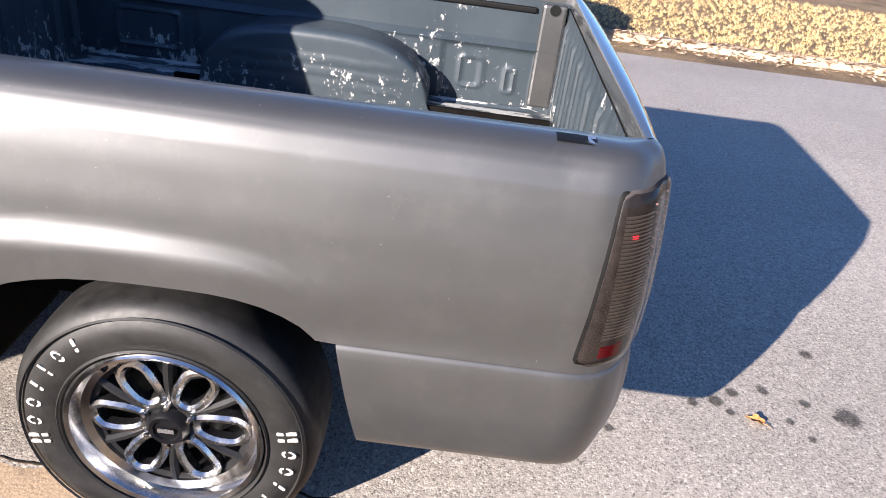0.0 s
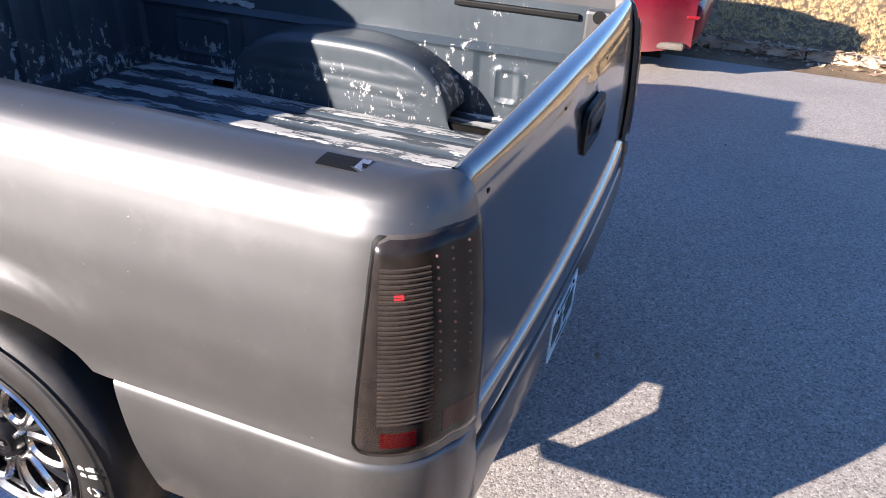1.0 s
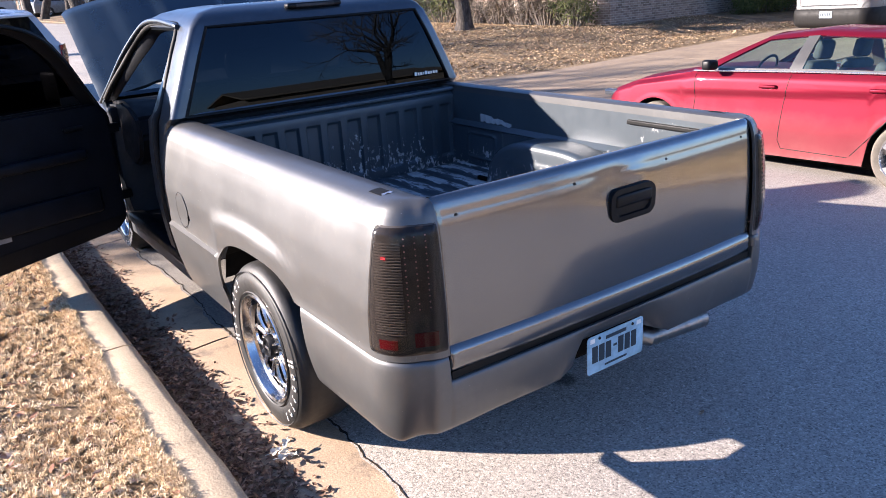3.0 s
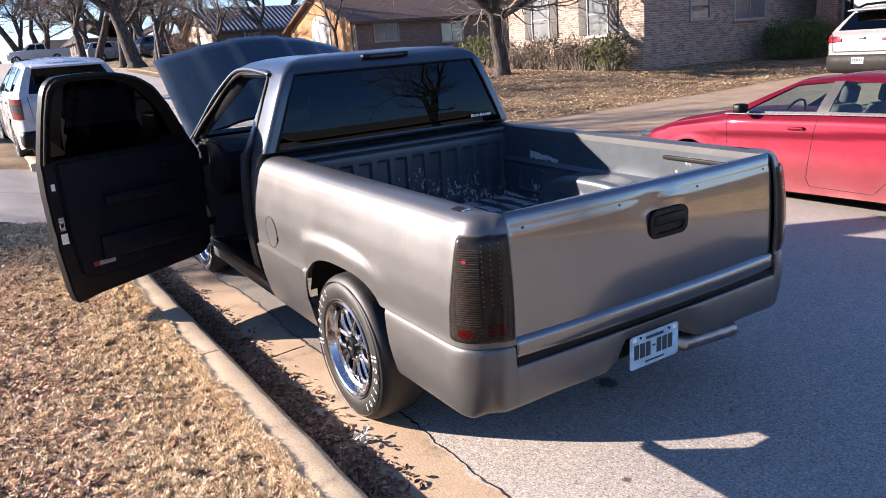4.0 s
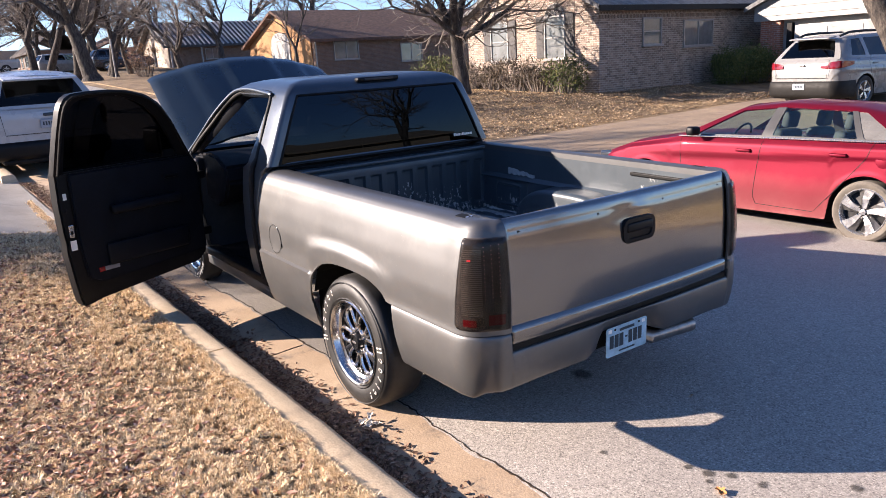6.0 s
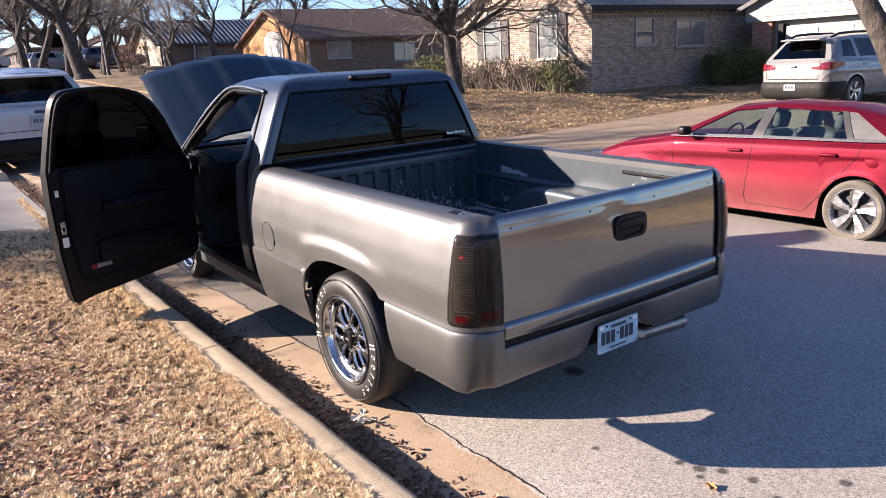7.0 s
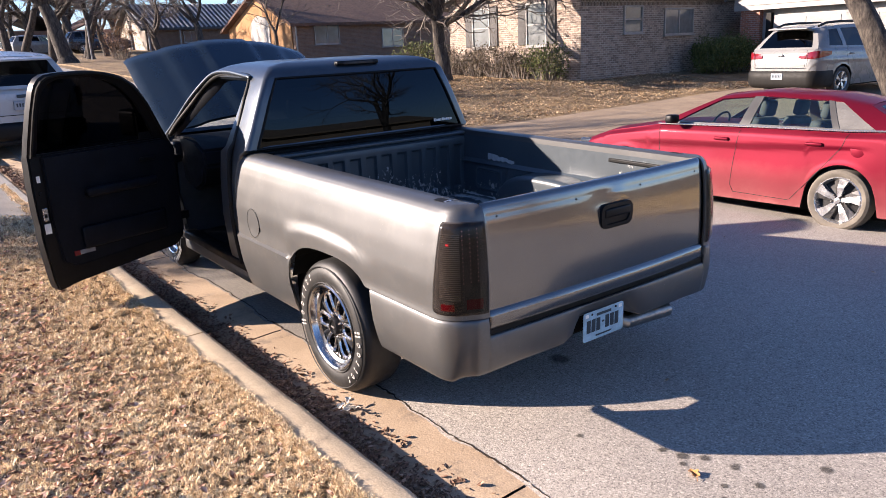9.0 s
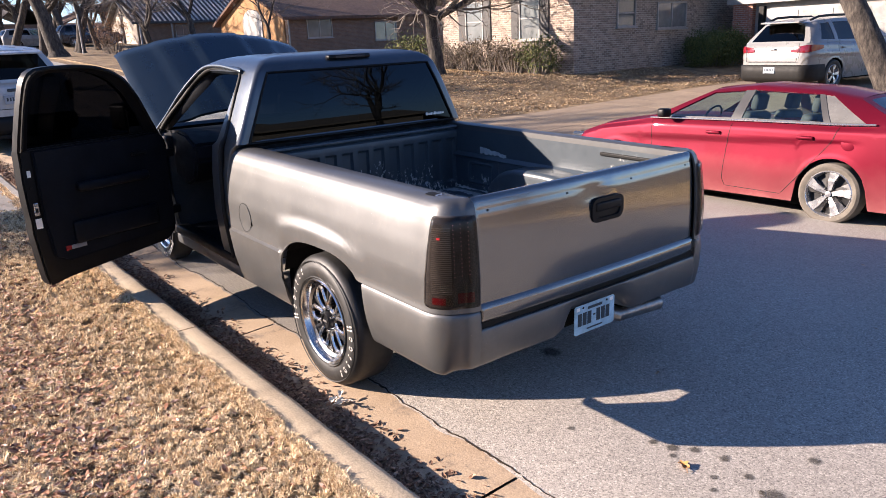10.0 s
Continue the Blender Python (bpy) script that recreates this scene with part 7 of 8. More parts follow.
def house_d():
    h = empty("house", Matrix(), "house with a red brick pier and a white garage gable", "house")
    y = 27.6
    part("wall", boxed((-13.2, y + 0.25, -0.2), (-4.0, 37, 2.9)), TRIM, h)
    part("brick_pier", boxed((-14.0, y, -0.2), (-13.2, 37, 2.75)), BRICK_R, h)
    part("brick_pier", boxed((-7.4, y, -0.2), (-6.6, y + 0.5, 2.75)), BRICK_R, h)
    door = part("garage_door", boxed((-12.7, y + 0.12, 0.0), (-7.6, y + 0.24, 2.4)), TRIM, h, "white panelled garage door")
    for r in range(4):
        for k in range(4):
            part("door_panel", boxed((-12.6 + 1.26 * k, y + 0.10, 0.12 + 0.57 * r), (-11.45 + 1.26 * k, y + 0.125, 0.58 + 0.57 * r), 0.01), TRIM, door)
    for x in (-12.95, -7.55):
        part("door_jamb", boxed((x, y + 0.02, -0.1), (x + 0.2, y + 0.22, 2.5), 0.01), GREYTRIM, h)
    part("gable_wall", prism(bmesh.new(), [(-14.2, 2.62), (-3.8, 2.62), (-3.8, 3.2), (-9.0, 5.4), (-14.2, 3.2)], y - 0.15, y + 0.05, "xz"), TRIM, h, "white boarded gable")
    for k in range(8):
        z = 2.8 + 0.3 * k
        inset = max(0.0, (z - 3.1) / 2.2 * 5.2)
        if inset < 4.6:
            part("gable_board", boxed((-14.15 + inset, y - 0.172, z), (-3.85 - inset, y - 0.15, z + 0.27), 0.006), TRIM, h)
    gable_roof(h, -14.0, -4.0, y, 37, 3.2, 5.4, GREYSHINGLE)


def plain_house(x0, x1, y0, y1, g, e, r, wall, roof, label, along="x"):
    h = empty("house", Matrix(), label, "house")
    part("wall", boxed((x0, y0, g), (x1, y1, e)), wall, h)
    gable_roof(h, x0, x1, y0, y1, e, r, roof, along=along)
    w = x1 - x0
    for f in (0.2, 0.45, 0.75):
        window(h, pose(x0 + w * f, y0, (g + e) / 2 + 0.25), 1.2, 1.1, blind=f == 0.45)
    part("front_door", boxed((x0 + w * 0.58, y0 - 0.06, g), (x0 + w * 0.58 + 0.95, y0, g + 2.05)), SHUTTER, h)
    for f in (0.3, 0.7):
        window(h, pose(x1, y0 + (y1 - y0) * f, (g + e) / 2 + 0.25, 0, 0, 90), 1.2, 1.0)
        window(h, pose(x0, y0 + (y1 - y0) * f, (g + e) / 2 + 0.25, 0, 0, -90), 1.2, 1.0)
    return h


house_a()
house_b()
house_c()
house_d()
plain_house(-96, -84, 19, 29, 2.8, 5.3, 7.4, PINKWALL, SHINGLE, "pinkish bungalow with a brown roof far up the street")
plain_house(-100, -88, 13.0, 18.4, 3.0, 5.4, 7.4, BRICK_B, DARKSHINGLE, "brown brick bungalow with a dark gabled roof", along="x")
plain_house(-122, -110, 12, 22, 3.8, 6.4, 8.6, PALESIDE, GREYSHINGLE, "pale bungalow at the far end of the street")
plain_house(-118, -106, -14, -4, 3.8, 6.4, 8.4, BRICK_B, SHINGLE, "brown brick bungalow on the near side far up the street")
# behind the camera, seen in the rear window
plain_house(36, 46, 14, 34, -1.0, 3.0, 4.0, TANBRICK, TANROOF, "long tan brick bungalow behind the camera", along="y")
plain_house(52, 66, 40, 52, -1.0, 1.9, 3.9, PALESIDE, GREYSHINGLE, "pale bungalow behind the camera")
plain_house(38, 50, -16, -4, -0.6, 2.1, 4.2, BRICK_B, SHINGLE, "brown brick bungalow down the street")
plain_house(-6, 8, -22, -12, 0.3, 3.0, 5.0, BRICK_A, SHINGLE, "brick bungalow behind the near lawn")


# ---- trees and shrubs ----
def bark_mat():
    m, nt, b = nodes_of("grey_bark")
    vec = coords(nt, (1, 1, 0.3))
    col = ramp(nt, noise_tex(nt, vec, 9.0, 8.0, 0.75), [(0.38, (0.010, 0.008, 0.007)), (0.52, (0.055, 0.045, 0.037)), (0.72, (0.15, 0.125, 0.10))])
    nt.links.new(col, b.inputs["Base Color"])
    b.inputs["Roughness"].default_value = 0.95
    bump(nt, b, noise_tex(nt, vec, 22.0, 5.0, 0.7), 1.0, 0.03)
    return m


BARK = bark_mat()
TWIG = simple("twig_bark", (0.15, 0.125, 0.104), 0.9, var=0.3)


def tree(m, label, height, r, seed, lean=(0.0, 0.0), fork=0.3, depth=6, spread_deg=34, lift=(0.85, 0.10), skirt=0, category="tree"):
    """A bare winter tree: tapered trunk, forking limbs, fine twigs with an uneven outline."""
    rnd = random.Random(seed)
    t = empty("tree", m, label, category)
    wood, fine = bmesh.new(), bmesh.new()
    bms = [wood, wood, fine]

    def grow(p, d, length, rad, level):
        pts, radii = [p.copy()], [rad]
        n = 4 if level < 2 else 3
        for k in range(n):
            d = (d + Vector((rnd.uniform(-1, 1), rnd.uniform(-1, 1), rnd.uniform(-0.4, 0.9))) * (0.13 + 0.03 * level)).normalized()
            p = p + d * (length / n)
            pts.append(p.copy())
            radii.append(rad * (1 - 0.30 * (k + 1) / n))
        which = 0 if level == 0 else (1 if level < 3 else 2)
        tube(bms[which], pts, radii, 12 if level == 0 else (7 if level < 2 else (5 if level < 3 else 3)), caps=False)
        if level >= depth:
            return
        kids = 3 if level == 0 else rnd.choice((2, 3)) if level < 2 else rnd.choice((2, 3, 3))
        for c in range(kids):
            side = d.orthogonal().normalized()
            side.rotate(Matrix.Rotation(rnd.uniform(0, 2 * math.pi), 3, d))
            ang = radians(rnd.uniform(0.5, 1.25) * spread_deg)
            nd = (d * math.cos(ang) + side * math.sin(ang)).normalized()
            nd.z = nd.z * lift[0] + lift[1]
            grow(p, nd.normalized(), (height * rnd.uniform(0.17, 0.26) if level == 0 else length * rnd.uniform(0.66, 0.88)), radii[-1] * rnd.uniform(0.66, 0.9), level + 1)
        if 1 <= level <= 4:
            for c in range(3):
                q = pts[rnd.randrange(1, len(pts))]
                side = d.orthogonal().normalized()
                side.rotate(Matrix.Rotation(rnd.uniform(0, 2 * math.pi), 3, d))
                grow(q, (d * 0.5 + side).normalized(), length * rnd.uniform(0.35, 0.6), radii[-1] * 0.45, max(level + 2, 3))

    d0 = Vector((lean[0], lean[1], 1)).normalized()
    # root flare
    tube(bms[0], [(0, 0, -0.3), (0, 0, 0.0), d0 * 0.25], [r * 1.6, r * 1.35, r * 1.02], 12, caps=False)
    grow(d0 * 0.2, d0, height * fork, r, 0)
    for k in range(skirt):
        # low limbs that spread and droop
        a = 2 * math.pi * (k + rnd.uniform(-0.25, 0.25)) / skirt
        grow(d0 * height * (fork * rnd.uniform(0.85, 1.15)), Vector((math.cos(a), math.sin(a), rnd.uniform(0.25, 0.5))).normalized(), height * rnd.uniform(0.16, 0.22), r * 0.38, 2)
    for nm, bm, mat in (("trunk", wood, BARK), ("crown", fine, TWIG)):
        part(nm, bm, mat, t, smooth=60 if nm == "trunk" else None)
    return t


tree(pose(-17.4, 15.5, lawn_z(-17.4, 15.5)), "bare grey tree on the leaf-strewn lawn", 9.0, 0.25, 4, lean=(0.06, 0.05), fork=0.20, depth=7, spread_deg=45, lift=(0.80, 0.06), skirt=6)
T2 = tree(pose(-46.0, 9.9, lawn_z(-46, 9.9)), "thick leaning bare tree beside the street", 13.0, 0.45, 11, lean=(-0.18, -0.22), fork=0.24)
tree(pose(-33.6, 17.2, lawn_z(-33.6, 17.2)), "slim bare tree in front of the orange house", 6.5, 0.11, 23, fork=0.22, spread_deg=28)
T4 = tree(pose(-4.35, 18.6, lawn_z(-4.35, 18.6)), "dark bare tree beside the driveway", 10.0, 0.30, 31, lean=(-0.34, 0.05), fork=0.36, depth=5)
T5 = tree(pose(16.5, 15.2, lawn_z(16.5, 15.2)), "wide bare tree behind the camera", 9.0, 0.30, 42, fork=0.26, depth=5, spread_deg=42)
far_trees = [(-48.6, 9.7, 0.75, 140), (-66, 9.9, 0.95, 40), (-56, 13.3, 0.75, 200), (-58, 15.2, 0.6, 75), (-75, 16, 1.0, 150), (-82, 33, 1.1, 20), (-92, 9.8, 1.0, 260), (-100, 30, 1.2, 310), (-30, 40, 1.1, 230), (-112, 24, 1.2, 66), (-125, 10, 1.2, 133), (-22, 44, 1.15, 120), (-71, 11, 0.8, 300), (-58, 31, 1.05, 250), (-85, 13, 0.9, 10), (-90, 20, 1.0, 100), (-97, 14, 1.0, 190), (-106, 18, 1.1, 280), (-79, 22, 0.9, 50), (-112, 12, 1.1, 140), (-95, 38, 1.2, 230), (-62, 24, 0.8, 320), (-104, 10.4, 1.2, 15), (-118, 9.8, 1.4, 80), (-124, 3.0, 1.4, 200), (-130, 7.0, 1.6, 290), (-126, -3.0, 1.4, 340), (-140, 1.0, 1.7, 30), (-112, -1.5, 1.1, 170), (-63, 10.4, 0.9, 210), (-70, 12.5, 1.0, 330), (-52, 12.6, 0.7, 95), (-66, 15.0, 0.9, 10), (-36.5, 12.4, 0.5, 60)]
for i, (x, y, s, a) in enumerate(far_trees):
    src = (T2, T5, T4)[i % 3]
    c = copy_thing(src, pose(x, y, lawn_z(x, y) if y > 4 else rise(x) + 0.2, 0, 0, a) @ Matrix.Scale(s * (0.9 if i % 3 == 0 else 1.15), 4))
    tagged(c, "bare winter tree in the distance", "tree", "distant trees")
# unseen trees on the near side ahead, added for shadows across the far lawn and drive
for x, y, s, a in ((-30.5, -4.0, 1.15, 50), (-22.0, -8.5, 1.2, 190)):
    c = copy_thing(T5, pose(x, y, lawn_z(x, y), 0, 0, a) @ Matrix.Scale(s, 4))
    tagged(c, "unseen bare tree on the near lawn ahead", "tree")


def shrub(m, label, size, seed, mat, twiggy=False, n=900, name="bush", lowest=0.25):
    """Many small leaves on a few stems, in clumps with gaps."""
    rnd = random.Random(seed)
    t = empty(name, m, label, name)
    stems, leaves = bmesh.new(), bmesh.new()
    clumps = []
    for k in range(26 if not twiggy else 40):
        c = Vector((rnd.uniform(-0.5, 0.5) * size[0], rnd.uniform(-0.5, 0.5) * size[1], rnd.uniform(lowest, 1.0) * size[2] * (rnd.uniform(0.8, 1.0) if lowest < 0.5 else 1.0)))
        clumps.append((c, rnd.uniform(0.12, 0.28) * min(size[2], 2.0)))
        tube(stems, [(c.x * 0.5, c.y * 0.5, 0), (c.x * 0.8, c.y * 0.8, c.z * 0.5), c], [0.02, 0.014, 0.006], 4, caps=False)
        if twiggy:
            for q in range(7):
                e = c + Vector((rnd.gauss(0, 1), rnd.gauss(0, 1), rnd.gauss(0.4, 0.8))) * 0.22
                tube(stems, [c, e], [0.006, 0.002], 3, caps=False)
    for k in range(n):
        c, r = rnd.choice(clumps)
        p = c + Vector((rnd.gauss(0, 1), rnd.gauss(0, 1), rnd.gauss(0, 0.9))) * r * 0.75
        if p.z < 0.03:
            p.z = rnd.uniform(0.03, 0.3)
        l = rnd.uniform(0.022, 0.055)
        rot = Euler((rnd.uniform(0, 6.3), rnd.uniform(0, 6.3), rnd.uniform(0, 6.3))).to_matrix()
        leaves.faces.new([leaves.verts.new(p + rot @ Vector(q) * l) for q in ((-1, 0, 0), (0, -0.5, 0.12), (1, 0, 0), (0, 0.5, 0.12))])
    part("woody_base", stems, TWIG, t)
    part("foliage", leaves, mat, t)
    return t


HEDGE = island_mat("hedge_leaf", [(0.0, (0.035, 0.05, 0.014)), (0.5, (0.085, 0.105, 0.03)), (1.0, (0.17, 0.165, 0.05))])
DULLLEAF = island_mat("dull_shrub_leaf", [(0.0, (0.04, 0.035, 0.02)), (0.5, (0.09, 0.07, 0.045)), (1.0, (0.16, 0.12, 0.08))])
RUST = island_mat("rust_shrub_leaf", [(0.0, (0.14, 0.07, 0.03)), (1.0, (0.3, 0.17, 0.08))])
for k, (x, y, s) in enumerate(((-14.1, 25.8, 1.15), (-13.95, 26.45, 1.22), (-13.8, 27.1, 1.18))):
    shrub(pose(x, y, lawn_z(x, y) - 0.05), "dense clipped evergreen hedge beside the driveway", (1.1, 1.2, s), 50 + k, HEDGE, n=7000, name="hedge")
for k, (x, w, hgt) in enumerate(((-21.3, 1.5, 1.0), (-19.9, 1.4, 1.1), (-18.5, 1.5, 1.15), (-17.3, 1.4, 0.95), (-16.0, 1.3, 1.15), (-23.4, 2.0, 1.3))):
    shrub(pose(x, 18.95, lawn_z(x, 18.95)), "half-bare shrub against the brick wall", (w, 0.9, hgt), 70 + k, HEDGE if k in (4, 5) else DULLLEAF, twiggy=True, n=2600 if k in (4, 5) else 1100)
# out of view: made-up evergreen whose high crown only casts the lawn's shade
shrub(pose(-12.1, -7.3, lawn_z(-12.1, -7.3)), "unseen tall evergreen added to shade the near lawn", (1.9, 1.9, 4.6), 95, HEDGE, n=8000, name="evergreen", lowest=0.72)
shrub(pose(-48.5, 13.6, lawn_z(-48.5, 13.6)), "rust-coloured dry bush beside the street", (1.6, 1.6, 2.2), 90, RUST, twiggy=True, n=2200)
part("street_sign_post", tube(bmesh.new(), [(-50, 12.2, lawn_z(-50, 12.2) - 0.1), (-50, 12.2, lawn_z(-50, 12.2) + 2.4)], 0.05, 8), TRIM)
tagged(bpy.data.objects["street_sign_post"], "thin white post on a far lawn", "post")


# ---- grass and leaves ----
def scatter(name, label, mat, count, place, shape, seed, category):
    """One mesh of very many small pieces. place(rnd) gives a point and size or None; shape(rnd, size) gives corner points."""
    rnd = random.Random(seed)
    verts, faces = [], []
    for k in range(count):
        got = place(rnd)
        if got is None:
            continue
        (px, py, pz), size = got
        for quad in shape(rnd, size):
            i = len(verts)
            verts.extend((px + a, py + b, pz + c) for a, b, c in quad)
            faces.append(tuple(range(i, i + len(quad))))
    me = bpy.data.meshes.new(name)
    me.from_pydata(verts, [], faces)
    me.materials.append(mat)
    return tagged(new(name, me), label, category, kind="stuff")


def blades(rnd, size):
    """A tuft: short blades that lean outward from one root."""
    out = []
    turn = rnd.uniform(0, 6.3)
    for k in range(13):
        a = turn + k * 0.483 + rnd.uniform(-0.4, 0.4)
        h = size * rnd.uniform(0.3, 1.2)
        r = size * rnd.uniform(0.3, 1.3)
        w = rnd.uniform(0.0016, 0.0034)
        dx, dy = math.cos(a), math.sin(a)
        ox, oy = dx * 0.003, dy * 0.003
        cx, cy = -dy * w, dx * w
        out.append(((ox - cx, oy - cy, -0.004), (ox + cx, oy + cy, -0.004), (ox + dx * r, oy + dy * r, h)))
    return out


def dead_leaf(rnd, size):
    """A curled, pointed leaf in four facets."""
    rot = Euler((rnd.gauss(0, 0.3), rnd.gauss(0, 0.3), rnd.uniform(0, 6.3))).to_matrix()
    c = rnd.uniform(0.1, 0.5)
    w = rnd.uniform(0.3, 0.55)
    p = [Vector(q) * size for q in ((-1, 0, 0.1 * c), (-0.4, -w, c * 0.5), (0.35, -w * 1.1, c * 0.4), (1.1, 0, c * 0.6), (0.3, w * 1.2, c * 0.5), (-0.45, w, c * 0.3), (0, 0, 0))]
    p = [rot @ q + Vector((0, 0, size * 0.25)) for q in p]
    return [(p[6], p[0], p[1], p[2]), (p[6], p[2], p[3]), (p[6], p[3], p[4]), (p[6], p[4], p[5], p[0])]


GRASS = island_mat("dry_grass_blade", [(0.0, (0.20, 0.115, 0.055)), (0.25, (0.52, 0.37, 0.20)), (0.6, (0.82, 0.64, 0.40)), (1.0, (0.94, 0.80, 0.57))])
LEAF = island_mat("dead_oak_leaf", [(0.0, (0.06, 0.035, 0.022)), (0.4, (0.15, 0.08, 0.05)), (0.75, (0.27, 0.16, 0.10)), (1.0, (0.42, 0.29, 0.20))])
PALELEAF = island_mat("pale_dead_leaf", [(0.0, (0.16, 0.10, 0.06)), (0.5, (0.34, 0.24, 0.16)), (1.0, (0.55, 0.44, 0.32))])


LEAFMIX = island_mat("mixed_dead_leaf", [(0.0, (0.07, 0.03, 0.018)), (0.35, (0.24, 0.10, 0.05)), (0.7, (0.38, 0.21, 0.13)), (1.0, (0.66, 0.50, 0.40))])
LAWNLEAF = island_mat("lawn_leaf", [(0.0, (0.07, 0.04, 0.021)), (0.45, (0.33, 0.215, 0.11)), (1.0, (0.72, 0.55, 0.34))])


def on_lawn(rnd):
    # denser near the camera's end of the verge
    x = 1.5 - 9.8 * rnd.random() ** 1.4 + max(0.0, rnd.gauss(0, 0.5))
    if rnd.random() < 0.12:
        # a fringe that hangs over the kerb's edge
        y = LAWN_Y - 0.058 + 0.03 * noise.noise((x * 5.0, 0.3, 7.0)) + 0.012 * noise.noise((x * 17.0, 0.3, 7.0)) - abs(rnd.gauss(0, 0.03))
        return (x, y, lawn_z(x, LAWN_Y - 0.02) + 0.014), rnd.uniform(0.016, 0.03)
    over = -0.06 + 0.03 * noise.noise((x * 5.0, 0.3, 7.0)) + 0.02 * noise.noise((x * 17.0, 0.3, 7.0))
    y = LAWN_Y + over - 1.5 * rnd.random() - max(0.0, rnd.gauss(0, 0.5)) * rnd.random() 
    if y > LAWN_Y + over:
        return None
    if x < -6.5 + 0.4 * smoothstep(0.2, CURB_Y, y):
        return None
    if noise.noise((x * 1.6, y * 1.6, 0.5)) + 0.5 * noise.noise((x * 6.0, y * 6.0, 0.5)) < -0.25 - 0.2 * smoothstep(-0.2, 0.6, y) and rnd.random() < 0.72:
        return None
    clump = noise.noise((x * 19.0, y * 19.0, 3.0))
    if clump + 0.6 * noise.noise((x * 8.0, y * 8.0, 6.0)) < -0.30 and y < LAWN_Y - 0.08:
        return None     # bare gaps between the clumps
    return (x, y, lawn_z(x, min(y, LAWN_Y - 0.02)) + 0.012 * smoothstep(LAWN_Y - 0.03, LAWN_Y + 0.01, y)), max(0.010, 0.025 + 0.010 * noise.noise((x * 2.3, y * 2.3, 9.0)) + 0.018 * clump)


def tufts(name, label, mat, count, place, seed):
    """Tufts of kinked blades that spring from one root, each tuft of one tone."""
    rnd = random.Random(seed)
    verts, faces = [], []
    for n in range(count):
        got = place(rnd)
        if got is None:
            continue
        (px, py, pz), size = got
        root = len(verts)
        verts.append((px, py, pz - 0.004))
        turn = rnd.uniform(0, 6.3)
        for k in range(9):
            a = turn + k * 0.7 + rnd.uniform(-0.5, 0.5)
            h, r, w = size * rnd.uniform(0.35, 1.3), size * rnd.uniform(0.2, 1.15), rnd.uniform(0.0013, 0.0026)
            bend = a + rnd.uniform(-0.7, 0.7)
            mx, my = px + math.cos(a) * r * 0.55, py + math.sin(a) * r * 0.55
            i = len(verts)
            verts.append((mx - math.sin(a) * w, my + math.cos(a) * w, pz + h * 0.7))
            verts.append((mx + math.cos(bend) * r * 0.6, my + math.sin(bend) * r * 0.6, pz + h * rnd.uniform(0.6, 1.1)))
            verts.append((mx + math.sin(a) * w, my - math.cos(a) * w, pz + h * 0.7))
            faces.append((root, i, i + 1, i + 2))
    me = bpy.data.meshes.new(name)
    me.from_pydata(verts, [], faces)
    me.materials.append(mat)
    return tagged(new(name, me), label, "grass", kind="stuff")


tufts("grass", "short dry tan winter grass", GRASS, 76000, on_lawn, 5)


def leaf_lawn(rnd):
    # thick away from the kerb, thinning to single leaves in the grass beside it
    x = 1.5 - 8.0 * rnd.random() ** 1.3
    y = LAWN_Y - 0.08 - 2.3 * rnd.random()
    drift = noise.noise((x * 1.3, y * 1.3, 4.0)) + 0.6 * noise.noise((x * 4.0, y * 4.0, 1.5))
    share = 0.06 + 0.85 * smoothstep(0.72, 0.10, y + 0.30 * drift) * smoothstep(-0.85, 0.25, drift)
    if rnd.random() > share:
        return None
    return (x, y, lawn_z(x, y) + rnd.uniform(0.006, 0.028)), rnd.uniform(0.009, 0.027)


scatter("fallen_leaves", "brown curled oak leaves lying in the grass", LEAFMIX, 30000, leaf_lawn, dead_leaf, 6, "leaves")


def leaf_gutter(rnd):
    x = 3.0 - 14.0 * rnd.random() ** 1.3
    y = CURB_Y + 0.05 + abs(rnd.gauss(0, 0.11)) + 0.05 * noise.noise((x * 1.5, 2.0, 0.0))
    if y > CURB_Y + 0.36:
        return None
    return (x, y, gutter_z(x, y) + 0.002 + rnd.random() * 0.03 * smoothstep(CURB_Y + 0.3, CURB_Y + 0.05, y)), rnd.uniform(0.009, 0.022)


scatter("gutter_leaves", "dark brown leaves drifted along the kerb", LEAF, 13000, leaf_gutter, dead_leaf, 7, "leaves")


def leaf_far(rnd):
    x, y = rnd.uniform(-30, -9.6), rnd.uniform(9.6, 24.0)
    if x > -9.7 - 0.4 * smoothstep(11.5, FAR_Y, y):
        return None
    return (x, y, lawn_z(x, y) + 0.01), rnd.uniform(0.02, 0.044)


scatter("lawn_leaves", "pale fallen leaves covering the far lawn", LAWNLEAF, 48000, leaf_far, dead_leaf, 8, "leaves")


def leaf_far_curb(rnd):
    x = rnd.uniform(-3, 9)
    y = FAR_Y + 0.06 - abs(rnd.gauss(0, 0.13))
    lift = 0.13 * smoothstep(FAR_Y - 0.03, FAR_Y + 0.05, y)
    return (x, y, road_z(x, min(y, FAR_Y)) + lift + 0.005 + 0.02 * rnd.random()), rnd.uniform(0.03, 0.055)


scatter("kerb_leaves", "tan leaves drifted against the far kerb", PALELEAF, 2600, leaf_far_curb, dead_leaf, 9, "leaves")


def far_grass(rnd):
    x, y = rnd.uniform(-3, 9), rnd.uniform(FAR_Y + 0.2, FAR_Y + 4.0)
    return (x, y, lawn_z(x, y)), rnd.uniform(0.035, 0.07)


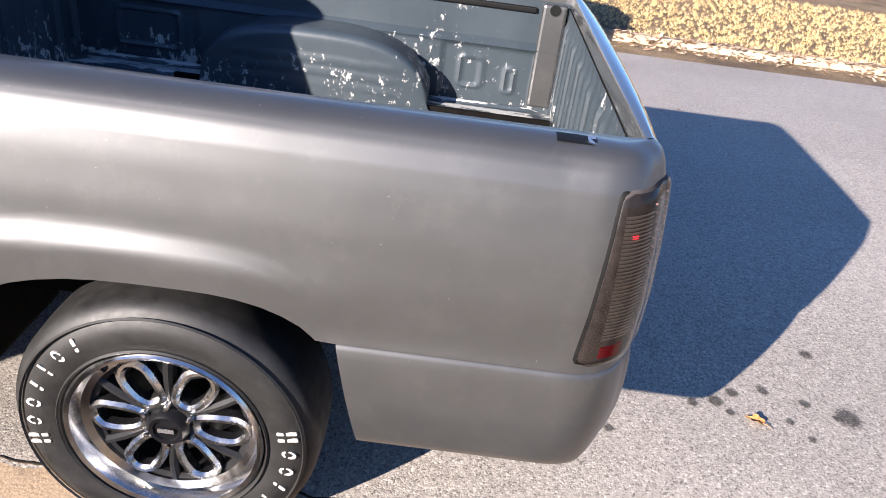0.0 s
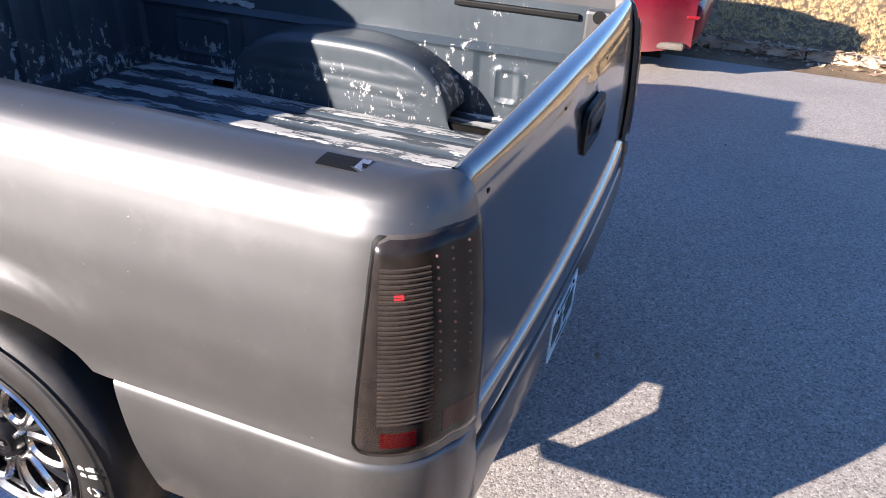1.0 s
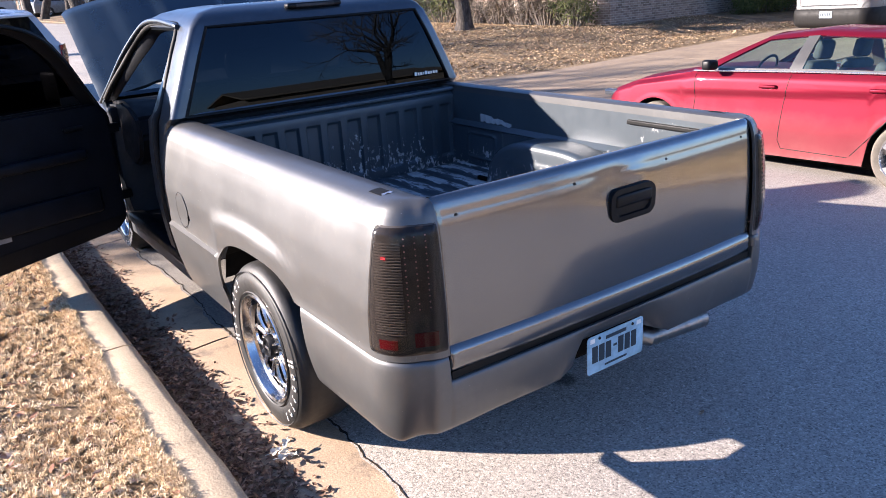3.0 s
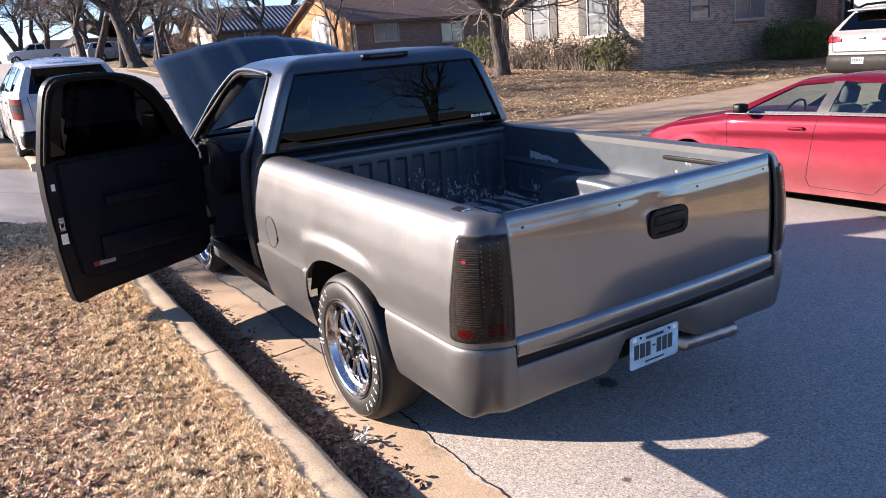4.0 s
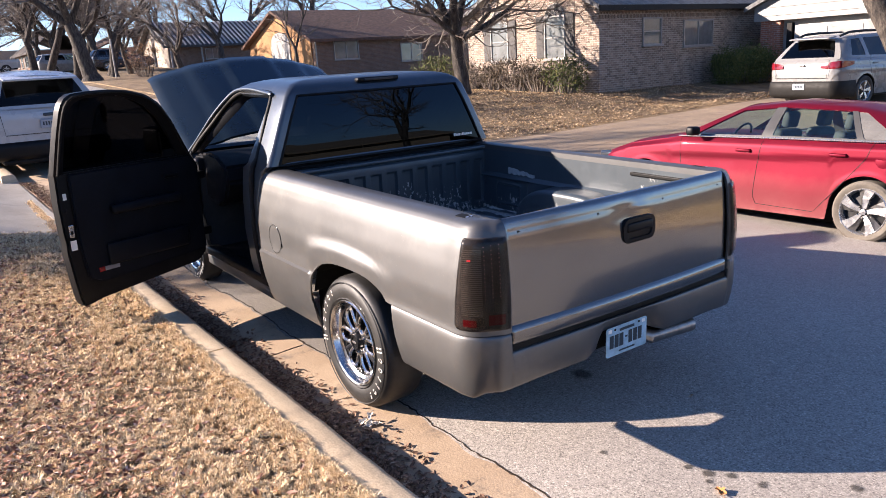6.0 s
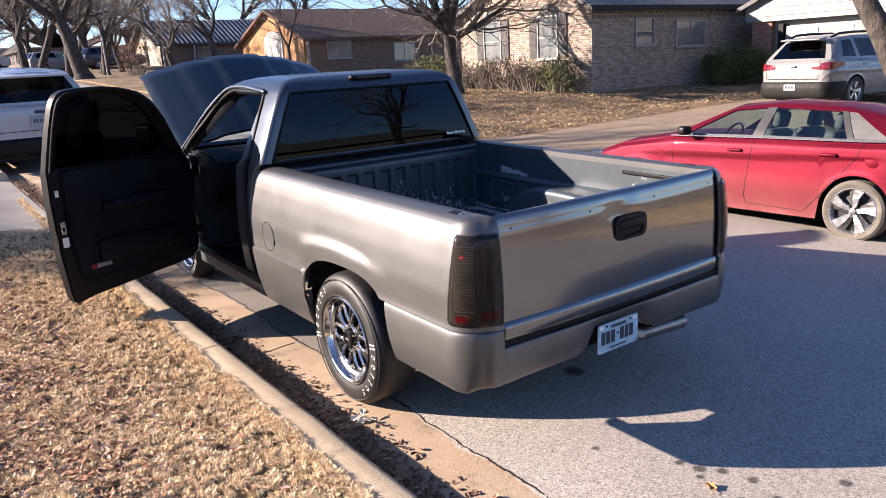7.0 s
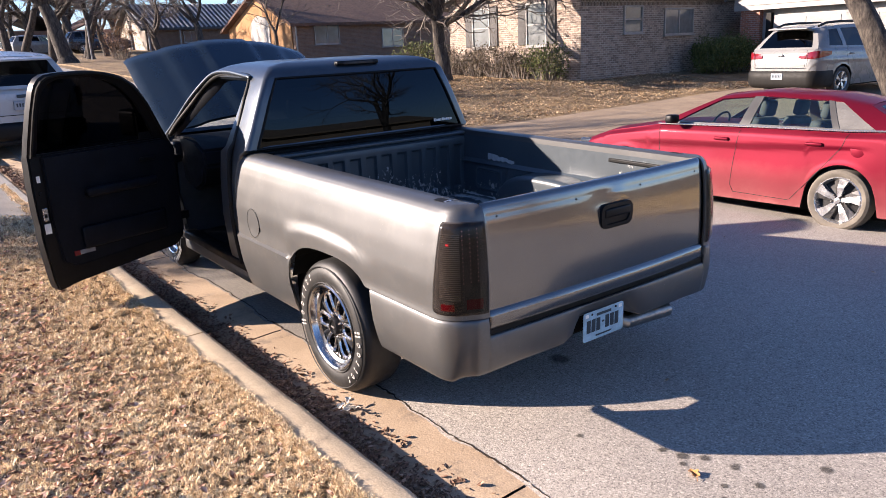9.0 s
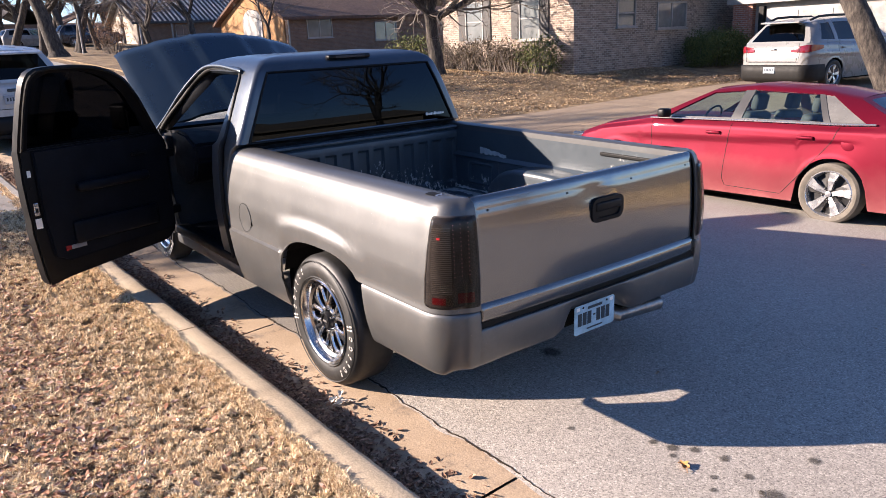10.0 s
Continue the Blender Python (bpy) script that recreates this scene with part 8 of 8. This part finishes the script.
FARGRASS = island_mat("golden_grass_blade", [(0.0, (0.42, 0.28, 0.11)), (0.5, (0.72, 0.53, 0.24)), (1.0, (0.88, 0.68, 0.36))])
scatter("far_grass", "dry straw-coloured grass across the street", FARGRASS, 7000, far_grass, blades, 10, "grass")


def strays(rnd):
    x, y = rnd.uniform(-6, 3.5), rnd.uniform(1.45, 8.8)
    return (x, y, road_z(x, y) + 0.004), rnd.uniform(0.012, 0.03)


scatter("stray_leaves", "a few stray leaves on the road", PALELEAF, 26, strays, dead_leaf, 12, "leaves")


def lone_leaf(m, label, material, span, lobes):
    """One lobed leaf lying curled on the ground, with its stalk."""
    bm = bmesh.new()
    n = 40
    mid = bm.verts.new((0, 0, 0.004))
    rim = []
    for k in range(n):
        a = 2 * math.pi * k / n
        r = span * (0.55 + 0.45 * abs(math.cos(a * lobes / 2)) ** 1.5) * (1.15 if abs(a - math.pi) > 2.2 else 1.0)
        rim.append(bm.verts.new((r * math.cos(a), 0.75 * r * math.sin(a), 0.006 + 0.35 * span * abs(math.sin(a)) ** 2)))
    for k in range(n):
        bm.faces.new((mid, rim[k], rim[(k + 1) % n]))
    leaf = part("fallen_leaf", bm, material)
    leaf.matrix_world = m
    tagged(leaf, label, "leaf")
    solid(leaf, 0.0008, 0)
    part("stalk", tube(bmesh.new(), [(-span * 0.5, 0, 0.006), (-span * 1.1, 0.004, 0.010), (-span * 1.7, 0.012, 0.004)], [0.0018, 0.0015, 0.0012], 6), material, leaf)
    return leaf


YELLOWLEAF = simple("yellow_oak_leaf", (0.42, 0.20, 0.06), 0.7, var=0.3, scale=40.0, bumps=0.2)
WHITELEAF = simple("bleached_leaf", (0.72, 0.66, 0.56), 0.7, var=0.25, scale=50.0)
lone_leaf(pose(1.33, 2.355, road_z(1.33, 2.355) + 0.002, 0, 0, 150), "yellow lobed oak leaf lying on the asphalt", YELLOWLEAF, 0.034, 5)
rnd_pale = random.Random(3)
for k in range(7):
    x, y = -0.21 + rnd_pale.uniform(-0.05, 0.05), 1.515 + rnd_pale.uniform(-0.03, 0.03)
    c = lone_leaf(pose(x, y, gutter_z(x, y) + 0.012 + 0.014 * (k % 3), rnd_pale.uniform(-40, 40), rnd_pale.uniform(-40, 40), rnd_pale.uniform(0, 360)), "bleached curled leaf heaped in the gutter", WHITELEAF, 0.024, 3)
    tagged(c, group="bleached leaves in the gutter")
